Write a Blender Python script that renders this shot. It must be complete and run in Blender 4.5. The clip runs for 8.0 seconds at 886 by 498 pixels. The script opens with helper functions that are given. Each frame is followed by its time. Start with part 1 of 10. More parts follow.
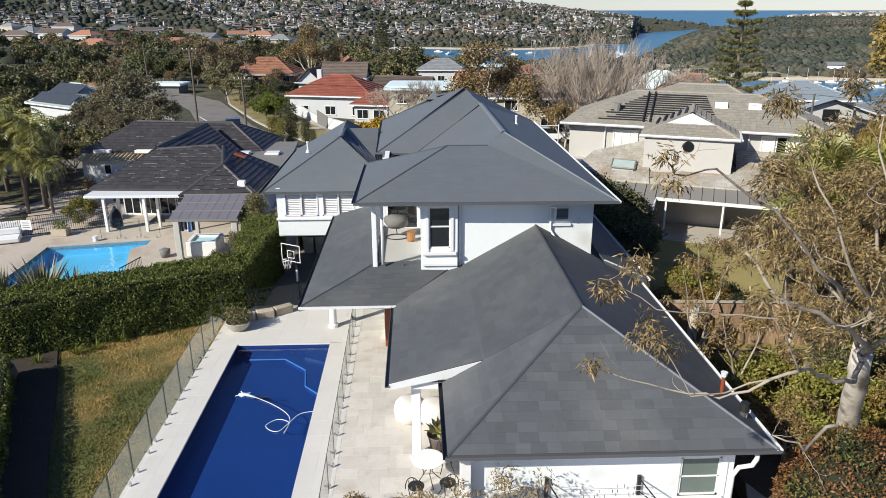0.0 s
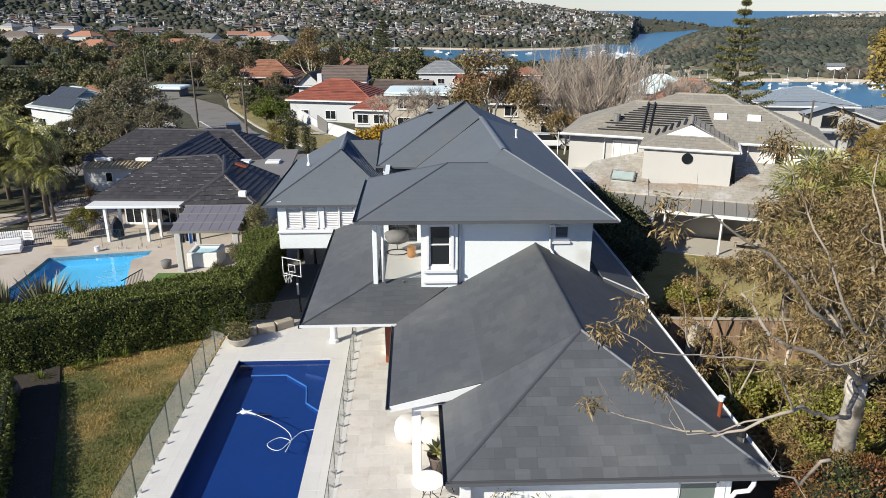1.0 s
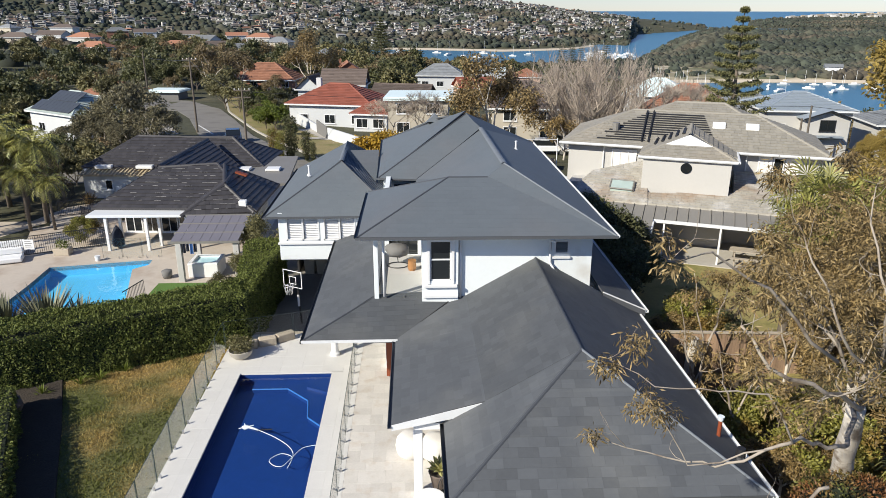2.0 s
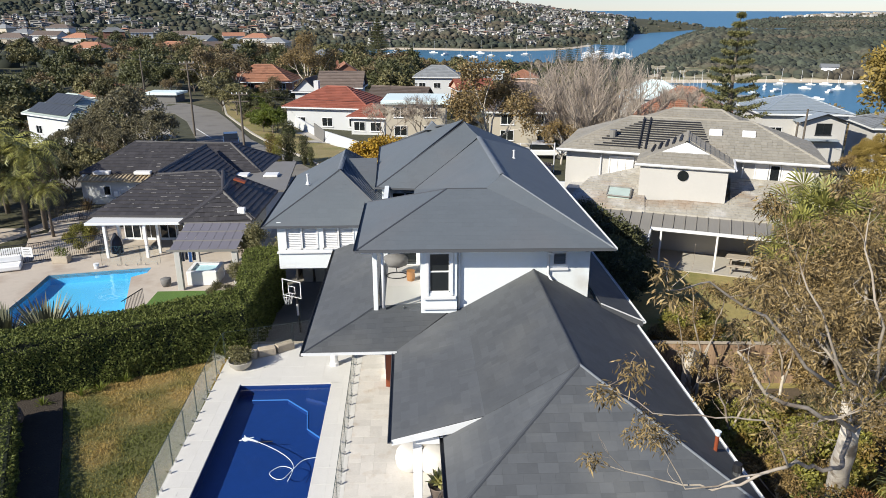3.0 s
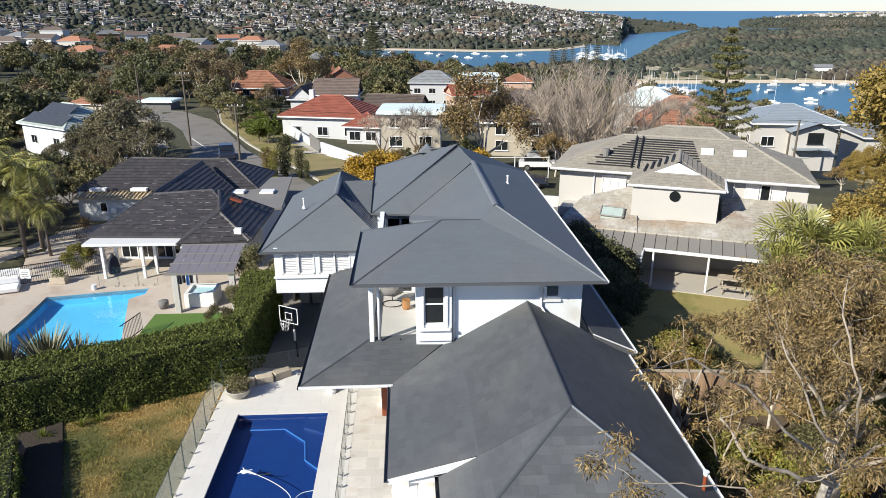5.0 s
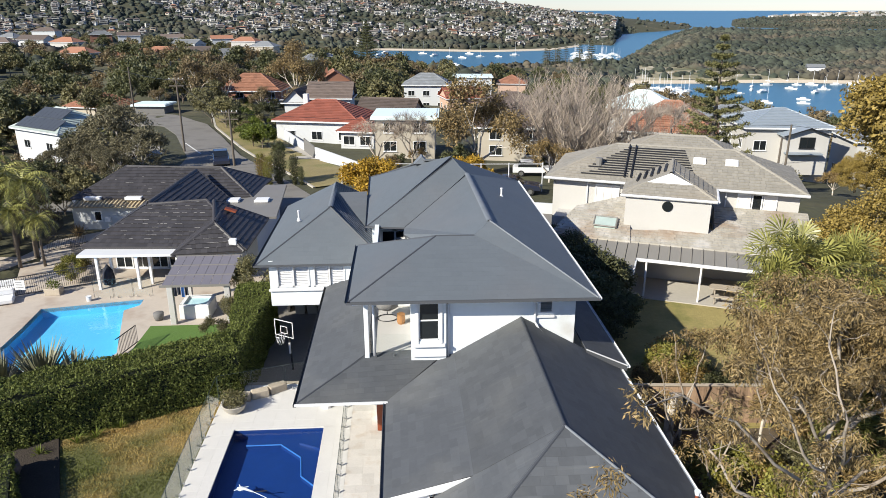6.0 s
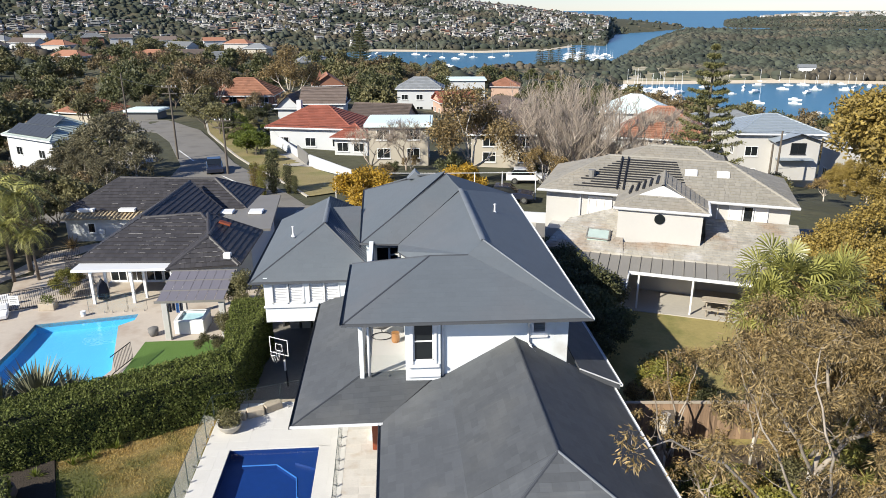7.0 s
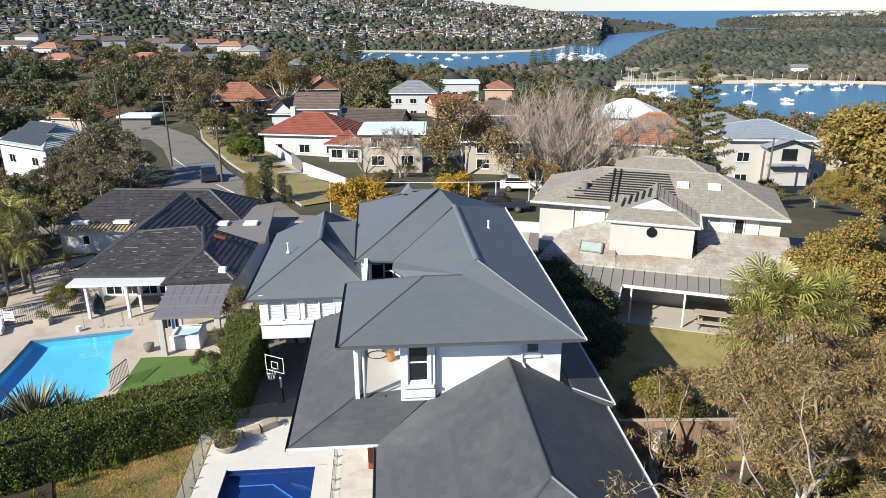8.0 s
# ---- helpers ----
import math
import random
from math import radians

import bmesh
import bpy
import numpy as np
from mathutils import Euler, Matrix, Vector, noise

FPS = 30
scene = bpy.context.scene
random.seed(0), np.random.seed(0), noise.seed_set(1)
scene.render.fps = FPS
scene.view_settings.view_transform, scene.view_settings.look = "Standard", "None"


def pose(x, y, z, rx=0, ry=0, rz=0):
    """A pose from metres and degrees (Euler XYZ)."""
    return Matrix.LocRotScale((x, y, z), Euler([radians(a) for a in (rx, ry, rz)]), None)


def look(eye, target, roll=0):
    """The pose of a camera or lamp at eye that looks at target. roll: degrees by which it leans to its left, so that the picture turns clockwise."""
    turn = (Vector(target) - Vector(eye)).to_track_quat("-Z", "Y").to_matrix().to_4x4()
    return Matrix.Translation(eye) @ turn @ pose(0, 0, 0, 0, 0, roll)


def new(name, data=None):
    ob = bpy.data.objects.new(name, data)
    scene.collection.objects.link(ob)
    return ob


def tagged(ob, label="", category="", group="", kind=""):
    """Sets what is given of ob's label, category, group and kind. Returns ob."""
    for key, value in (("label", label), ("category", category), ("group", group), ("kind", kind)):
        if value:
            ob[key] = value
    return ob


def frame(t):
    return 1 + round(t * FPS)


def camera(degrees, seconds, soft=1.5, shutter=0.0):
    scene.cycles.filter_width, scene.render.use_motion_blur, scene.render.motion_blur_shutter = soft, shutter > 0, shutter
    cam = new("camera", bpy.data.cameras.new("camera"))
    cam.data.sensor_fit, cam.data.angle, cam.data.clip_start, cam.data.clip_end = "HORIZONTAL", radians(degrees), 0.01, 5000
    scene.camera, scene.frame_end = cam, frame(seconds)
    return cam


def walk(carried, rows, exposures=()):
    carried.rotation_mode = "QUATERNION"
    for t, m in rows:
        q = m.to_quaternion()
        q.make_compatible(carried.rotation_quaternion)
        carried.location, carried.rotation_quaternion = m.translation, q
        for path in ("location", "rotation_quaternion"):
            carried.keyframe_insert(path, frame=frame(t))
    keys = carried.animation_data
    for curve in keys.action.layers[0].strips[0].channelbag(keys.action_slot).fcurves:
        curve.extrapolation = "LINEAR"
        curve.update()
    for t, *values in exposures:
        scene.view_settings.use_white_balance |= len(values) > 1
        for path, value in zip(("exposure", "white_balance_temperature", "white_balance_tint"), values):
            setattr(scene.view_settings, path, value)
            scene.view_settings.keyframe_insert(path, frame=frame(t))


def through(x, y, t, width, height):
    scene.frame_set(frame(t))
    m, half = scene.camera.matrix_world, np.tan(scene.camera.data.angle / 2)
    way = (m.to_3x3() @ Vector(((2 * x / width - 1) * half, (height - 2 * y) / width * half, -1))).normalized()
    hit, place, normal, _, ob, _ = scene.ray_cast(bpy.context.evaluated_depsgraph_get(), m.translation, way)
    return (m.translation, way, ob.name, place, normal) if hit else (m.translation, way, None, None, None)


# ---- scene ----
# ---- camera: a drone that rises almost straight up behind the pool ----
cam = camera(65.2, 8.0, soft=0.75)
LEVEL = pose(0, 0, 0, 0, -0.62, 0)
PATH = [
    (0, (0.388, 0.548, 11.757), (0.455, 2.437, 11.102), -0.7),
    (0.5, (0.389, 0.552, 12.065), (0.456, 2.44, 11.409), -0.6),
    (1, (0.377, 0.585, 12.399), (0.445, 2.474, 11.744), -0.6),
    (1.5, (0.353, 0.627, 12.678), (0.422, 2.516, 12.024), -0.6),
    (3, (0.261, 0.645, 13.382), (0.341, 2.533, 12.727), -0.6),
    (3.5, (0.277, 0.64, 13.632), (0.36, 2.528, 12.976), -0.6),
    (4, (0.287, 0.642, 13.961), (0.372, 2.529, 13.306), -0.6),
    (5.5, (0.322, 0.64, 14.938), (0.421, 2.527, 14.283), -0.7),
    (6, (0.326, 0.662, 15.263), (0.434, 2.548, 14.607), -0.7),
    (6.5, (0.333, 0.705, 15.63), (0.45, 2.591, 14.975), -0.8),
    (7, (0.349, 0.724, 16.039), (0.474, 2.609, 15.384), -0.8),
    (7.5, (0.364, 0.728, 16.425), (0.497, 2.613, 15.769), -0.8),
    (8, (0.375, 0.724, 16.877), (0.516, 2.609, 16.222), -0.9),
]
walk(cam, [(t, LEVEL @ look(eye, target, roll)) for t, eye, target, roll in PATH], exposures=[(0, 0.39), (3.5, 0.51), (8, 0.66)])

# ---- world and sun ----
SUN_AZ, SUN_EL = 53.0, 32.0          # the light runs towards +x and +y
world = bpy.data.worlds.new("sky")
scene.world = world
world.use_nodes = True
wn = world.node_tree
sky = wn.nodes.new("ShaderNodeTexSky")
sky.sky_type = "NISHITA"
sky.sun_disc = False
sky.sun_elevation = radians(SUN_EL)
sky.sun_rotation = radians(180 + SUN_AZ)
sky.altitude = 60
sky.air_density, sky.dust_density, sky.ozone_density = 1.0, 0.05, 3.5
tint = wn.nodes.new("ShaderNodeVectorMath")
tint.operation = "MULTIPLY"
tint.inputs[1].default_value = (0.86, 0.93, 1.2)
wn.links.new(sky.outputs[0], tint.inputs[0])
wn.links.new(tint.outputs[0], wn.nodes["Background"].inputs[0])
wn.nodes["Background"].inputs[1].default_value = 0.073
sun_data = bpy.data.lights.new("sun", "SUN")
sun_data.energy, sun_data.angle, sun_data.color = 5.0, radians(0.53), (1.0, 0.945, 0.81)
sun = new("sun", sun_data)
_h = math.cos(radians(SUN_EL))
_dir = Vector((math.sin(radians(SUN_AZ)) * _h, math.cos(radians(SUN_AZ)) * _h, -math.sin(radians(SUN_EL))))
sun.matrix_world = look((-40, -40, 60), Vector((-40, -40, 60)) + _dir)

# ---- materials ----
def pbr(name, col, rough=0.7, var=(), bump=None, metal=0.0, rnd=0.0, island=0.0, stain=None, stain2=None, coat=0.0, through=0.0, spec=0.5, streak=None):
    """A surface of base colour col; var: (scale per metre, amount) of light and dark; bump: (scale, metres); rnd, island: change from
    piece to piece; stain: (colour, scale, from, to) of a second colour; through: share of light let through (leaves)."""
    m = bpy.data.materials.new(name)
    m.use_nodes = True
    t = m.node_tree
    N, L = t.nodes, t.links
    b = N["Principled BSDF"]
    geo = N.new("ShaderNodeNewGeometry")
    pos = geo.outputs["Position"]

    def noise_at(scale, detail=4.0):
        n = N.new("ShaderNodeTexNoise")
        n.inputs["Scale"].default_value = scale
        n.inputs["Detail"].default_value = detail
        L.new(pos, n.inputs["Vector"])
        return n.outputs[0]

    def calc(op, a, c, clamp=False):
        n = N.new("ShaderNodeMath")
        n.operation, n.use_clamp = op, clamp
        for i, v in enumerate((a, c)):
            if isinstance(v, (int, float)):
                n.inputs[i].default_value = v
            else:
                L.new(v, n.inputs[i])
        return n.outputs[0]

    rgb = N.new("ShaderNodeRGB")
    rgb.outputs[0].default_value = (*col, 1)
    c = rgb.outputs[0]
    for st in (stain, stain2):
        if st:
            mix = N.new("ShaderNodeMix")
            mix.data_type = "RGBA"
            ramp = N.new("ShaderNodeMapRange")
            L.new(noise_at(st[1], 6.0), ramp.inputs[0])
            ramp.inputs[1].default_value, ramp.inputs[2].default_value = st[2], st[3]
            L.new(ramp.outputs[0], mix.inputs[0])
            L.new(c, mix.inputs[6])
            mix.inputs[7].default_value = (*st[0], 1)
            c = mix.outputs[2]
    if streak:                                   # thin scuffs that run down the slope
        mp = N.new("ShaderNodeMapping")
        mp.inputs["Scale"].default_value = streak[1]
        L.new(pos, mp.inputs["Vector"])
        n = N.new("ShaderNodeTexNoise")
        n.inputs["Scale"].default_value, n.inputs["Detail"].default_value = 1.0, 3.0
        L.new(mp.outputs[0], n.inputs["Vector"])
        ramp = N.new("ShaderNodeMapRange")
        ramp.inputs[1].default_value, ramp.inputs[2].default_value, ramp.inputs[4].default_value = streak[2], streak[3], 0.5
        L.new(n.outputs[0], ramp.inputs[0])
        mix = N.new("ShaderNodeMix")
        mix.data_type = "RGBA"
        L.new(ramp.outputs[0], mix.inputs[0])
        L.new(c, mix.inputs[6])
        mix.inputs[7].default_value = (*streak[0], 1)
        c = mix.outputs[2]
    f = None
    for scale, amount in var:
        v = calc("MULTIPLY", calc("SUBTRACT", noise_at(scale), 0.5), 2.0 * amount)
        f = v if f is None else calc("ADD", f, v)
    if rnd:
        info = N.new("ShaderNodeObjectInfo")
        v = calc("MULTIPLY", calc("SUBTRACT", info.outputs["Random"], 0.5), 2.0 * rnd)
        f = v if f is None else calc("ADD", f, v)
    if island:
        v = calc("MULTIPLY", calc("SUBTRACT", geo.outputs["Random Per Island"], 0.5), 2.0 * island)
        f = v if f is None else calc("ADD", f, v)
    if f is not None:
        sc = N.new("ShaderNodeVectorMath")
        sc.operation = "SCALE"
        L.new(c, sc.inputs[0])
        L.new(calc("MAXIMUM", calc("ADD", f, 1.0), 0.08), sc.inputs["Scale"])
        c = sc.outputs[0]
    L.new(c, b.inputs["Base Color"])
    b.inputs["Roughness"].default_value = rough
    b.inputs["Metallic"].default_value = metal
    b.inputs["Specular IOR Level"].default_value = spec
    if coat:
        b.inputs["Coat Weight"].default_value = coat
    if bump:
        bn = N.new("ShaderNodeBump")
        bn.inputs["Distance"].default_value = bump[1]
        bn.inputs["Strength"].default_value = 1.0
        L.new(noise_at(bump[0], 5.0), bn.inputs["Height"])
        L.new(bn.outputs[0], b.inputs["Normal"])
    if through:
        tr = N.new("ShaderNodeBsdfTranslucent")
        L.new(c, tr.inputs[0])
        mx = N.new("ShaderNodeMixShader")
        mx.inputs[0].default_value = through
        L.new(b.outputs[0], mx.inputs[1])
        L.new(tr.outputs[0], mx.inputs[2])
        L.new(mx.outputs[0], N["Material Output"].inputs[0])
    return m


def clear(name, tint, ior=1.45, bump=None, rough=0.0):
    """A clear sheet: light passes straight through, tinted; its gloss grows towards grazing views."""
    m = bpy.data.materials.new(name)
    m.use_nodes = True
    N, L = m.node_tree.nodes, m.node_tree.links
    N.remove(N["Principled BSDF"])
    tr, gl, mx, fr = (N.new(k) for k in ("ShaderNodeBsdfTransparent", "ShaderNodeBsdfGlossy", "ShaderNodeMixShader", "ShaderNodeLayerWeight"))
    tr.inputs[0].default_value = (*tint, 1)
    gl.inputs["Roughness"].default_value = rough
    fr.inputs[0].default_value = 0.5
    pw, ad = N.new("ShaderNodeMath"), N.new("ShaderNodeMath")
    pw.operation, ad.operation = "POWER", "MULTIPLY_ADD"
    pw.inputs[1].default_value = 4.0
    ad.inputs[1].default_value = 0.9
    ad.inputs[2].default_value = ((ior - 1) / (ior + 1)) ** 2
    L.new(fr.outputs["Facing"], pw.inputs[0])
    L.new(pw.outputs[0], ad.inputs[0])
    if bump:
        geo = N.new("ShaderNodeNewGeometry")
        n = N.new("ShaderNodeTexNoise")
        n.inputs["Scale"].default_value = bump[0]
        L.new(geo.outputs["Position"], n.inputs["Vector"])
        bn = N.new("ShaderNodeBump")
        bn.inputs["Distance"].default_value = bump[1]
        L.new(n.outputs[0], bn.inputs["Height"])
        L.new(bn.outputs[0], gl.inputs["Normal"])
    L.new(ad.outputs[0], mx.inputs[0])
    L.new(tr.outputs[0], mx.inputs[1])
    L.new(gl.outputs[0], mx.inputs[2])
    L.new(mx.outputs[0], N["Material Output"].inputs[0])
    return m


M_ROOF = pbr("grey_roof_shingle", (0.083, 0.089, 0.098), 0.7, ((0.22, 0.12), (1.3, 0.10), (9.0, 0.08)), (60, 0.002), island=0.08, rnd=0.14, stain=((0.135, 0.137, 0.135), 0.3, 0.5, 0.8), spec=0.3, streak=((0.125, 0.13, 0.13), (0.5, 7.0, 0.7), 0.6, 0.85))
M_ROOFUP = pbr("blue_grey_roof_shingle", (0.115, 0.131, 0.147), 0.6, ((0.22, 0.08), (1.3, 0.05), (9.0, 0.05)), (60, 0.002), island=0.025, stain=((0.13, 0.135, 0.145), 0.3, 0.5, 0.85), spec=0.3)
M_ROOFBASE = pbr("grey_roof_sheathing", (0.075, 0.08, 0.09), 0.7, ((0.5, 0.1),))
M_RIDGE = pbr("grey_ridge_cap", (0.06, 0.064, 0.072), 0.5, ((2.0, 0.1), (14.0, 0.06)), rnd=0.1, island=0.08)
M_FLASH = pbr("pale_metal_flashing", (0.155, 0.17, 0.19), 0.6, ((1.0, 0.2),))
M_SEAM = pbr("dark_blue_seam", (0.05, 0.075, 0.115), 0.4, ((2.0, 0.1),))
M_GUTTER = pbr("grey_gutter", (0.085, 0.09, 0.10), 0.45, ((1.5, 0.1),))
M_FASCIA = pbr("white_fascia", (0.66, 0.67, 0.68), 0.5, ((3.0, 0.05), (0.6, 0.04)))
M_RENDER = pbr("white_render", (0.52, 0.535, 0.55), 0.85, ((0.6, 0.05), (9.0, 0.03)), (40, 0.003))
M_HOUSEWALL = pbr("white_house_render", (0.72, 0.755, 0.77), 0.8, ((0.6, 0.04), (9.0, 0.03)), (40, 0.003), stain=((0.60, 0.60, 0.58), 0.7, 0.6, 0.75))
M_WARMPAVE = pbr("warm_cream_paving", (0.47, 0.41, 0.345), 0.85, ((0.4, 0.08), (6.0, 0.08)), (30, 0.004), stain=((0.38, 0.31, 0.25), 0.6, 0.5, 0.66))
M_RENDERC = pbr("cream_render", (0.475, 0.462, 0.44), 0.85, ((0.5, 0.06), (8.0, 0.03)), (30, 0.004))
M_TRIM = pbr("white_trim", (0.72, 0.72, 0.725), 0.4, ((2.0, 0.03),))
M_PANE = pbr("dark_window_glass", (0.015, 0.018, 0.02), 0.05, ((0.7, 0.3),), spec=0.8)
M_PAVE = pbr("travertine", (0.56, 0.53, 0.49), 0.75, ((1.2, 0.10), (5.0, 0.08), (16.0, 0.10)), (45, 0.004), rnd=0.08, island=0.08, stain=((0.49, 0.43, 0.365), 2.2, 0.54, 0.75))
M_COPING = pbr("pale_coping", (0.60, 0.585, 0.555), 0.75, ((0.8, 0.06), (3.0, 0.04), (16.0, 0.05)), (45, 0.003), rnd=0.025, island=0.02)
M_GROUT = pbr("grout", (0.56, 0.535, 0.495), 0.9, ((4.0, 0.15),))
M_POOL = pbr("deep_blue_pool_shell", (0.008, 0.036, 0.17), 0.4, ((0.5, 0.15), (5.0, 0.12)))
M_POOLEDGE = pbr("pale_blue_step_edge", (0.05, 0.18, 0.5), 0.4, ((5.0, 0.1),))
M_NPOOL = pbr("light_blue_pool_shell", (0.13, 0.57, 0.85), 0.5, ((1.0, 0.06),))
M_WATER = clear("pool_water", (0.78, 0.93, 1.0), 1.33, (2.2, 0.015), 0.03)
M_GLASS = clear("fence_glass", (0.985, 0.995, 0.99), 1.25)
M_STEEL = pbr("stainless_steel", (0.55, 0.55, 0.55), 0.3, metal=0.9)
M_BLACK = pbr("black_metal", (0.02, 0.02, 0.022), 0.45, ((4.0, 0.15),))
# near-black for recesses, with their shade put into the colour
M_DEEPSHADE = pbr("dark_undercroft", (0.03, 0.03, 0.032), 0.9, ((1.0, 0.2),))
M_LAWN = pbr("lawn_soil", (0.11, 0.115, 0.035), 0.95, ((0.5, 0.15), (7.0, 0.2)), (50, 0.03), stain=((0.30, 0.215, 0.08), 0.26, 0.5, 0.62))
M_GRASS = pbr("lawn_grass", (0.15, 0.165, 0.04), 0.8, ((0.5, 0.15), (3.0, 0.15)), island=0.2, through=0.35, stain=((0.46, 0.33, 0.12), 0.26, 0.46, 0.6))
M_TURF = pbr("artificial_turf", (0.09, 0.17, 0.03), 0.9, ((2.0, 0.1), (20.0, 0.15)), (60, 0.02))
M_SOIL = pbr("soil_and_mulch", (0.10, 0.075, 0.05), 0.95, ((1.0, 0.25), (12.0, 0.3)), (20, 0.04))
# very dark brown that stands for the shadow on the lawn
M_LAWNSHADE = pbr("painted_lawn_shade", (0.038, 0.029, 0.022), 0.95, ((1.5, 0.3), (14.0, 0.35)), (22, 0.04))
M_HEDGE = pbr("hedge_leaf", (0.11, 0.13, 0.029), 0.7, ((0.6, 0.2), (3.0, 0.2)), island=0.45, through=0.15, spec=0.3)
# near-black: the shade deep between leaves, painted into the core
M_HEDGESHADE = pbr("hedge_inner_shade", (0.012, 0.018, 0.006), 0.9, ((3.0, 0.3),))
M_LIMB = pbr("grey_gum_limb", (0.33, 0.285, 0.235), 0.9, ((1.2, 0.2), (9.0, 0.2)), (18, 0.01), stain=((0.19, 0.15, 0.115), 2.6, 0.5, 0.64))
M_LEAF_GUM = pbr("gum_leaf", (0.24, 0.172, 0.075), 0.5, ((0.3, 0.25), (1.1, 0.2)), island=0.7, through=0.25)
M_LEAF_BROWN = pbr("brown_olive_leaf", (0.185, 0.138, 0.07), 0.6, ((0.25, 0.25),), island=0.45, rnd=0.25, through=0.2)
M_LEAF_OLIVE = pbr("olive_leaf", (0.15, 0.137, 0.058), 0.6, ((0.25, 0.25),), island=0.45, rnd=0.25, through=0.2)
M_LEAF_DARK = pbr("dark_leaf", (0.088, 0.092, 0.036), 0.6, ((0.25, 0.25),), island=0.45, rnd=0.25, through=0.2)
M_LEAF_GREY = pbr("grey_green_leaf", (0.155, 0.138, 0.078), 0.6, ((0.3, 0.3),), island=0.55, through=0.15)
M_LEAF_GREEN = pbr("bright_leaf", (0.12, 0.15, 0.02), 0.5, ((0.4, 0.2),), island=0.45, rnd=0.15, through=0.3)
M_LEAF_BUSH = pbr("yellow_green_leaf", (0.21, 0.20, 0.042), 0.5, ((0.6, 0.3),), island=0.5, rnd=0.1, through=0.25, stain=((0.2, 0.13, 0.035), 0.8, 0.5, 0.62))
M_LEAF_YELLOW = pbr("yellow_leaf", (0.40, 0.25, 0.025), 0.6, ((0.6, 0.2),), island=0.4, rnd=0.1, through=0.25)
M_LEAF_BRONZE = pbr("bronze_leaf", (0.235, 0.162, 0.064), 0.55, ((0.7, 0.3),), island=0.7, through=0.2)
M_LEAF_PINE = pbr("pine_leaf", (0.135, 0.13, 0.048), 0.6, ((0.4, 0.2),), island=0.35, rnd=0.1, through=0.1)
M_BARK = pbr("grey_bark", (0.16, 0.13, 0.10), 0.9, ((1.5, 0.25), (14.0, 0.25)), (25, 0.02))
M_BARKPALE = pbr("pale_gum_bark", (0.50, 0.45, 0.385), 0.9, ((1.2, 0.15), (9.0, 0.15)), (18, 0.012), stain=((0.26, 0.21, 0.16), 2.6, 0.54, 0.66), stain2=((0.6, 0.55, 0.48), 4.0, 0.58, 0.68))
M_LEAF_GOLD = pbr("golden_leaf", (0.275, 0.20, 0.05), 0.6, ((0.6, 0.3),), island=0.45, rnd=0.1, through=0.2)
M_LEAF_PALM = pbr("palm_fan_leaf", (0.27, 0.262, 0.075), 0.4, ((0.8, 0.3),), island=0.5, through=0.25)
M_LEAF_STRAW = pbr("dead_palm_leaf", (0.33, 0.225, 0.10), 0.8, ((0.8, 0.25),), island=0.5, through=0.15)
M_TWIG = pbr("bare_twig", (0.36, 0.30, 0.245), 0.9, ((0.3, 0.15),), island=0.2)
M_PALING = pbr("timber_paling", (0.30, 0.20, 0.13), 0.85, ((2.0, 0.15), (25.0, 0.2)), (30, 0.006), rnd=0.3)
M_POLE = pbr("dark_timber_pole", (0.12, 0.10, 0.08), 0.9, ((2.0, 0.15), (25.0, 0.2)))
M_TIMBER = pbr("grey_timber", (0.36, 0.31, 0.25), 0.85, ((2.0, 0.15), (25.0, 0.15)), (30, 0.005), rnd=0.15)
M_RUST = pbr("rust_red_panel", (0.24, 0.055, 0.02), 0.6, ((2.0, 0.15),))
M_NTILE = pbr("black_concrete_tile", (0.045, 0.042, 0.045), 0.55, ((0.6, 0.15), (9.0, 0.1)), (30, 0.004), island=0.22)
M_TANROOF = pbr("tan_ribbed_sheet", (0.42, 0.34, 0.22), 0.7, ((0.8, 0.15), (6.0, 0.15)))
M_ROOFGLASS = pbr("green_roof_glass", (0.40, 0.48, 0.45), 0.15, ((2.0, 0.2),))
# pale grey of the highlights painted on the black tiles
M_LAPGLINT = pbr("lime_bloom", (0.30, 0.29, 0.28), 0.9, ((8.0, 0.3),))
M_RTILE = pbr("weathered_concrete_tile", (0.272, 0.252, 0.215), 0.85, ((0.5, 0.12), (9.0, 0.12)), (30, 0.006), island=0.09, stain=((0.285, 0.25, 0.20), 0.25, 0.5, 0.75))
M_RTILE2 = pbr("lichened_concrete_tile", (0.37, 0.345, 0.30), 0.9, ((0.5, 0.12), (9.0, 0.15)), (30, 0.006), island=0.1, stain=((0.47, 0.45, 0.42), 0.9, 0.48, 0.62), stain2=((0.30, 0.235, 0.18), 0.35, 0.52, 0.64))
M_TIN = pbr("grey_metal_sheet", (0.20, 0.19, 0.175), 0.55, ((0.8, 0.1),), island=0.06)
M_POLY = pbr("smoky_pergola_sheet", (0.17, 0.16, 0.18), 0.4, ((0.8, 0.1),), island=0.15)
M_TERRA = pbr("terracotta_roof", (0.27, 0.085, 0.055), 0.8, ((0.6, 0.15), (8.0, 0.12)), (9, 0.02), rnd=0.15, island=0.13)
M_ORANGE = pbr("orange_tile_roof", (0.31, 0.145, 0.088), 0.8, ((0.6, 0.15), (8.0, 0.12)), (9, 0.02), rnd=0.15, island=0.13)
M_BROWNROOF = pbr("brown_tile_roof", (0.13, 0.10, 0.085), 0.85, ((0.6, 0.15), (8.0, 0.12)), (9, 0.02), rnd=0.25, island=0.13)
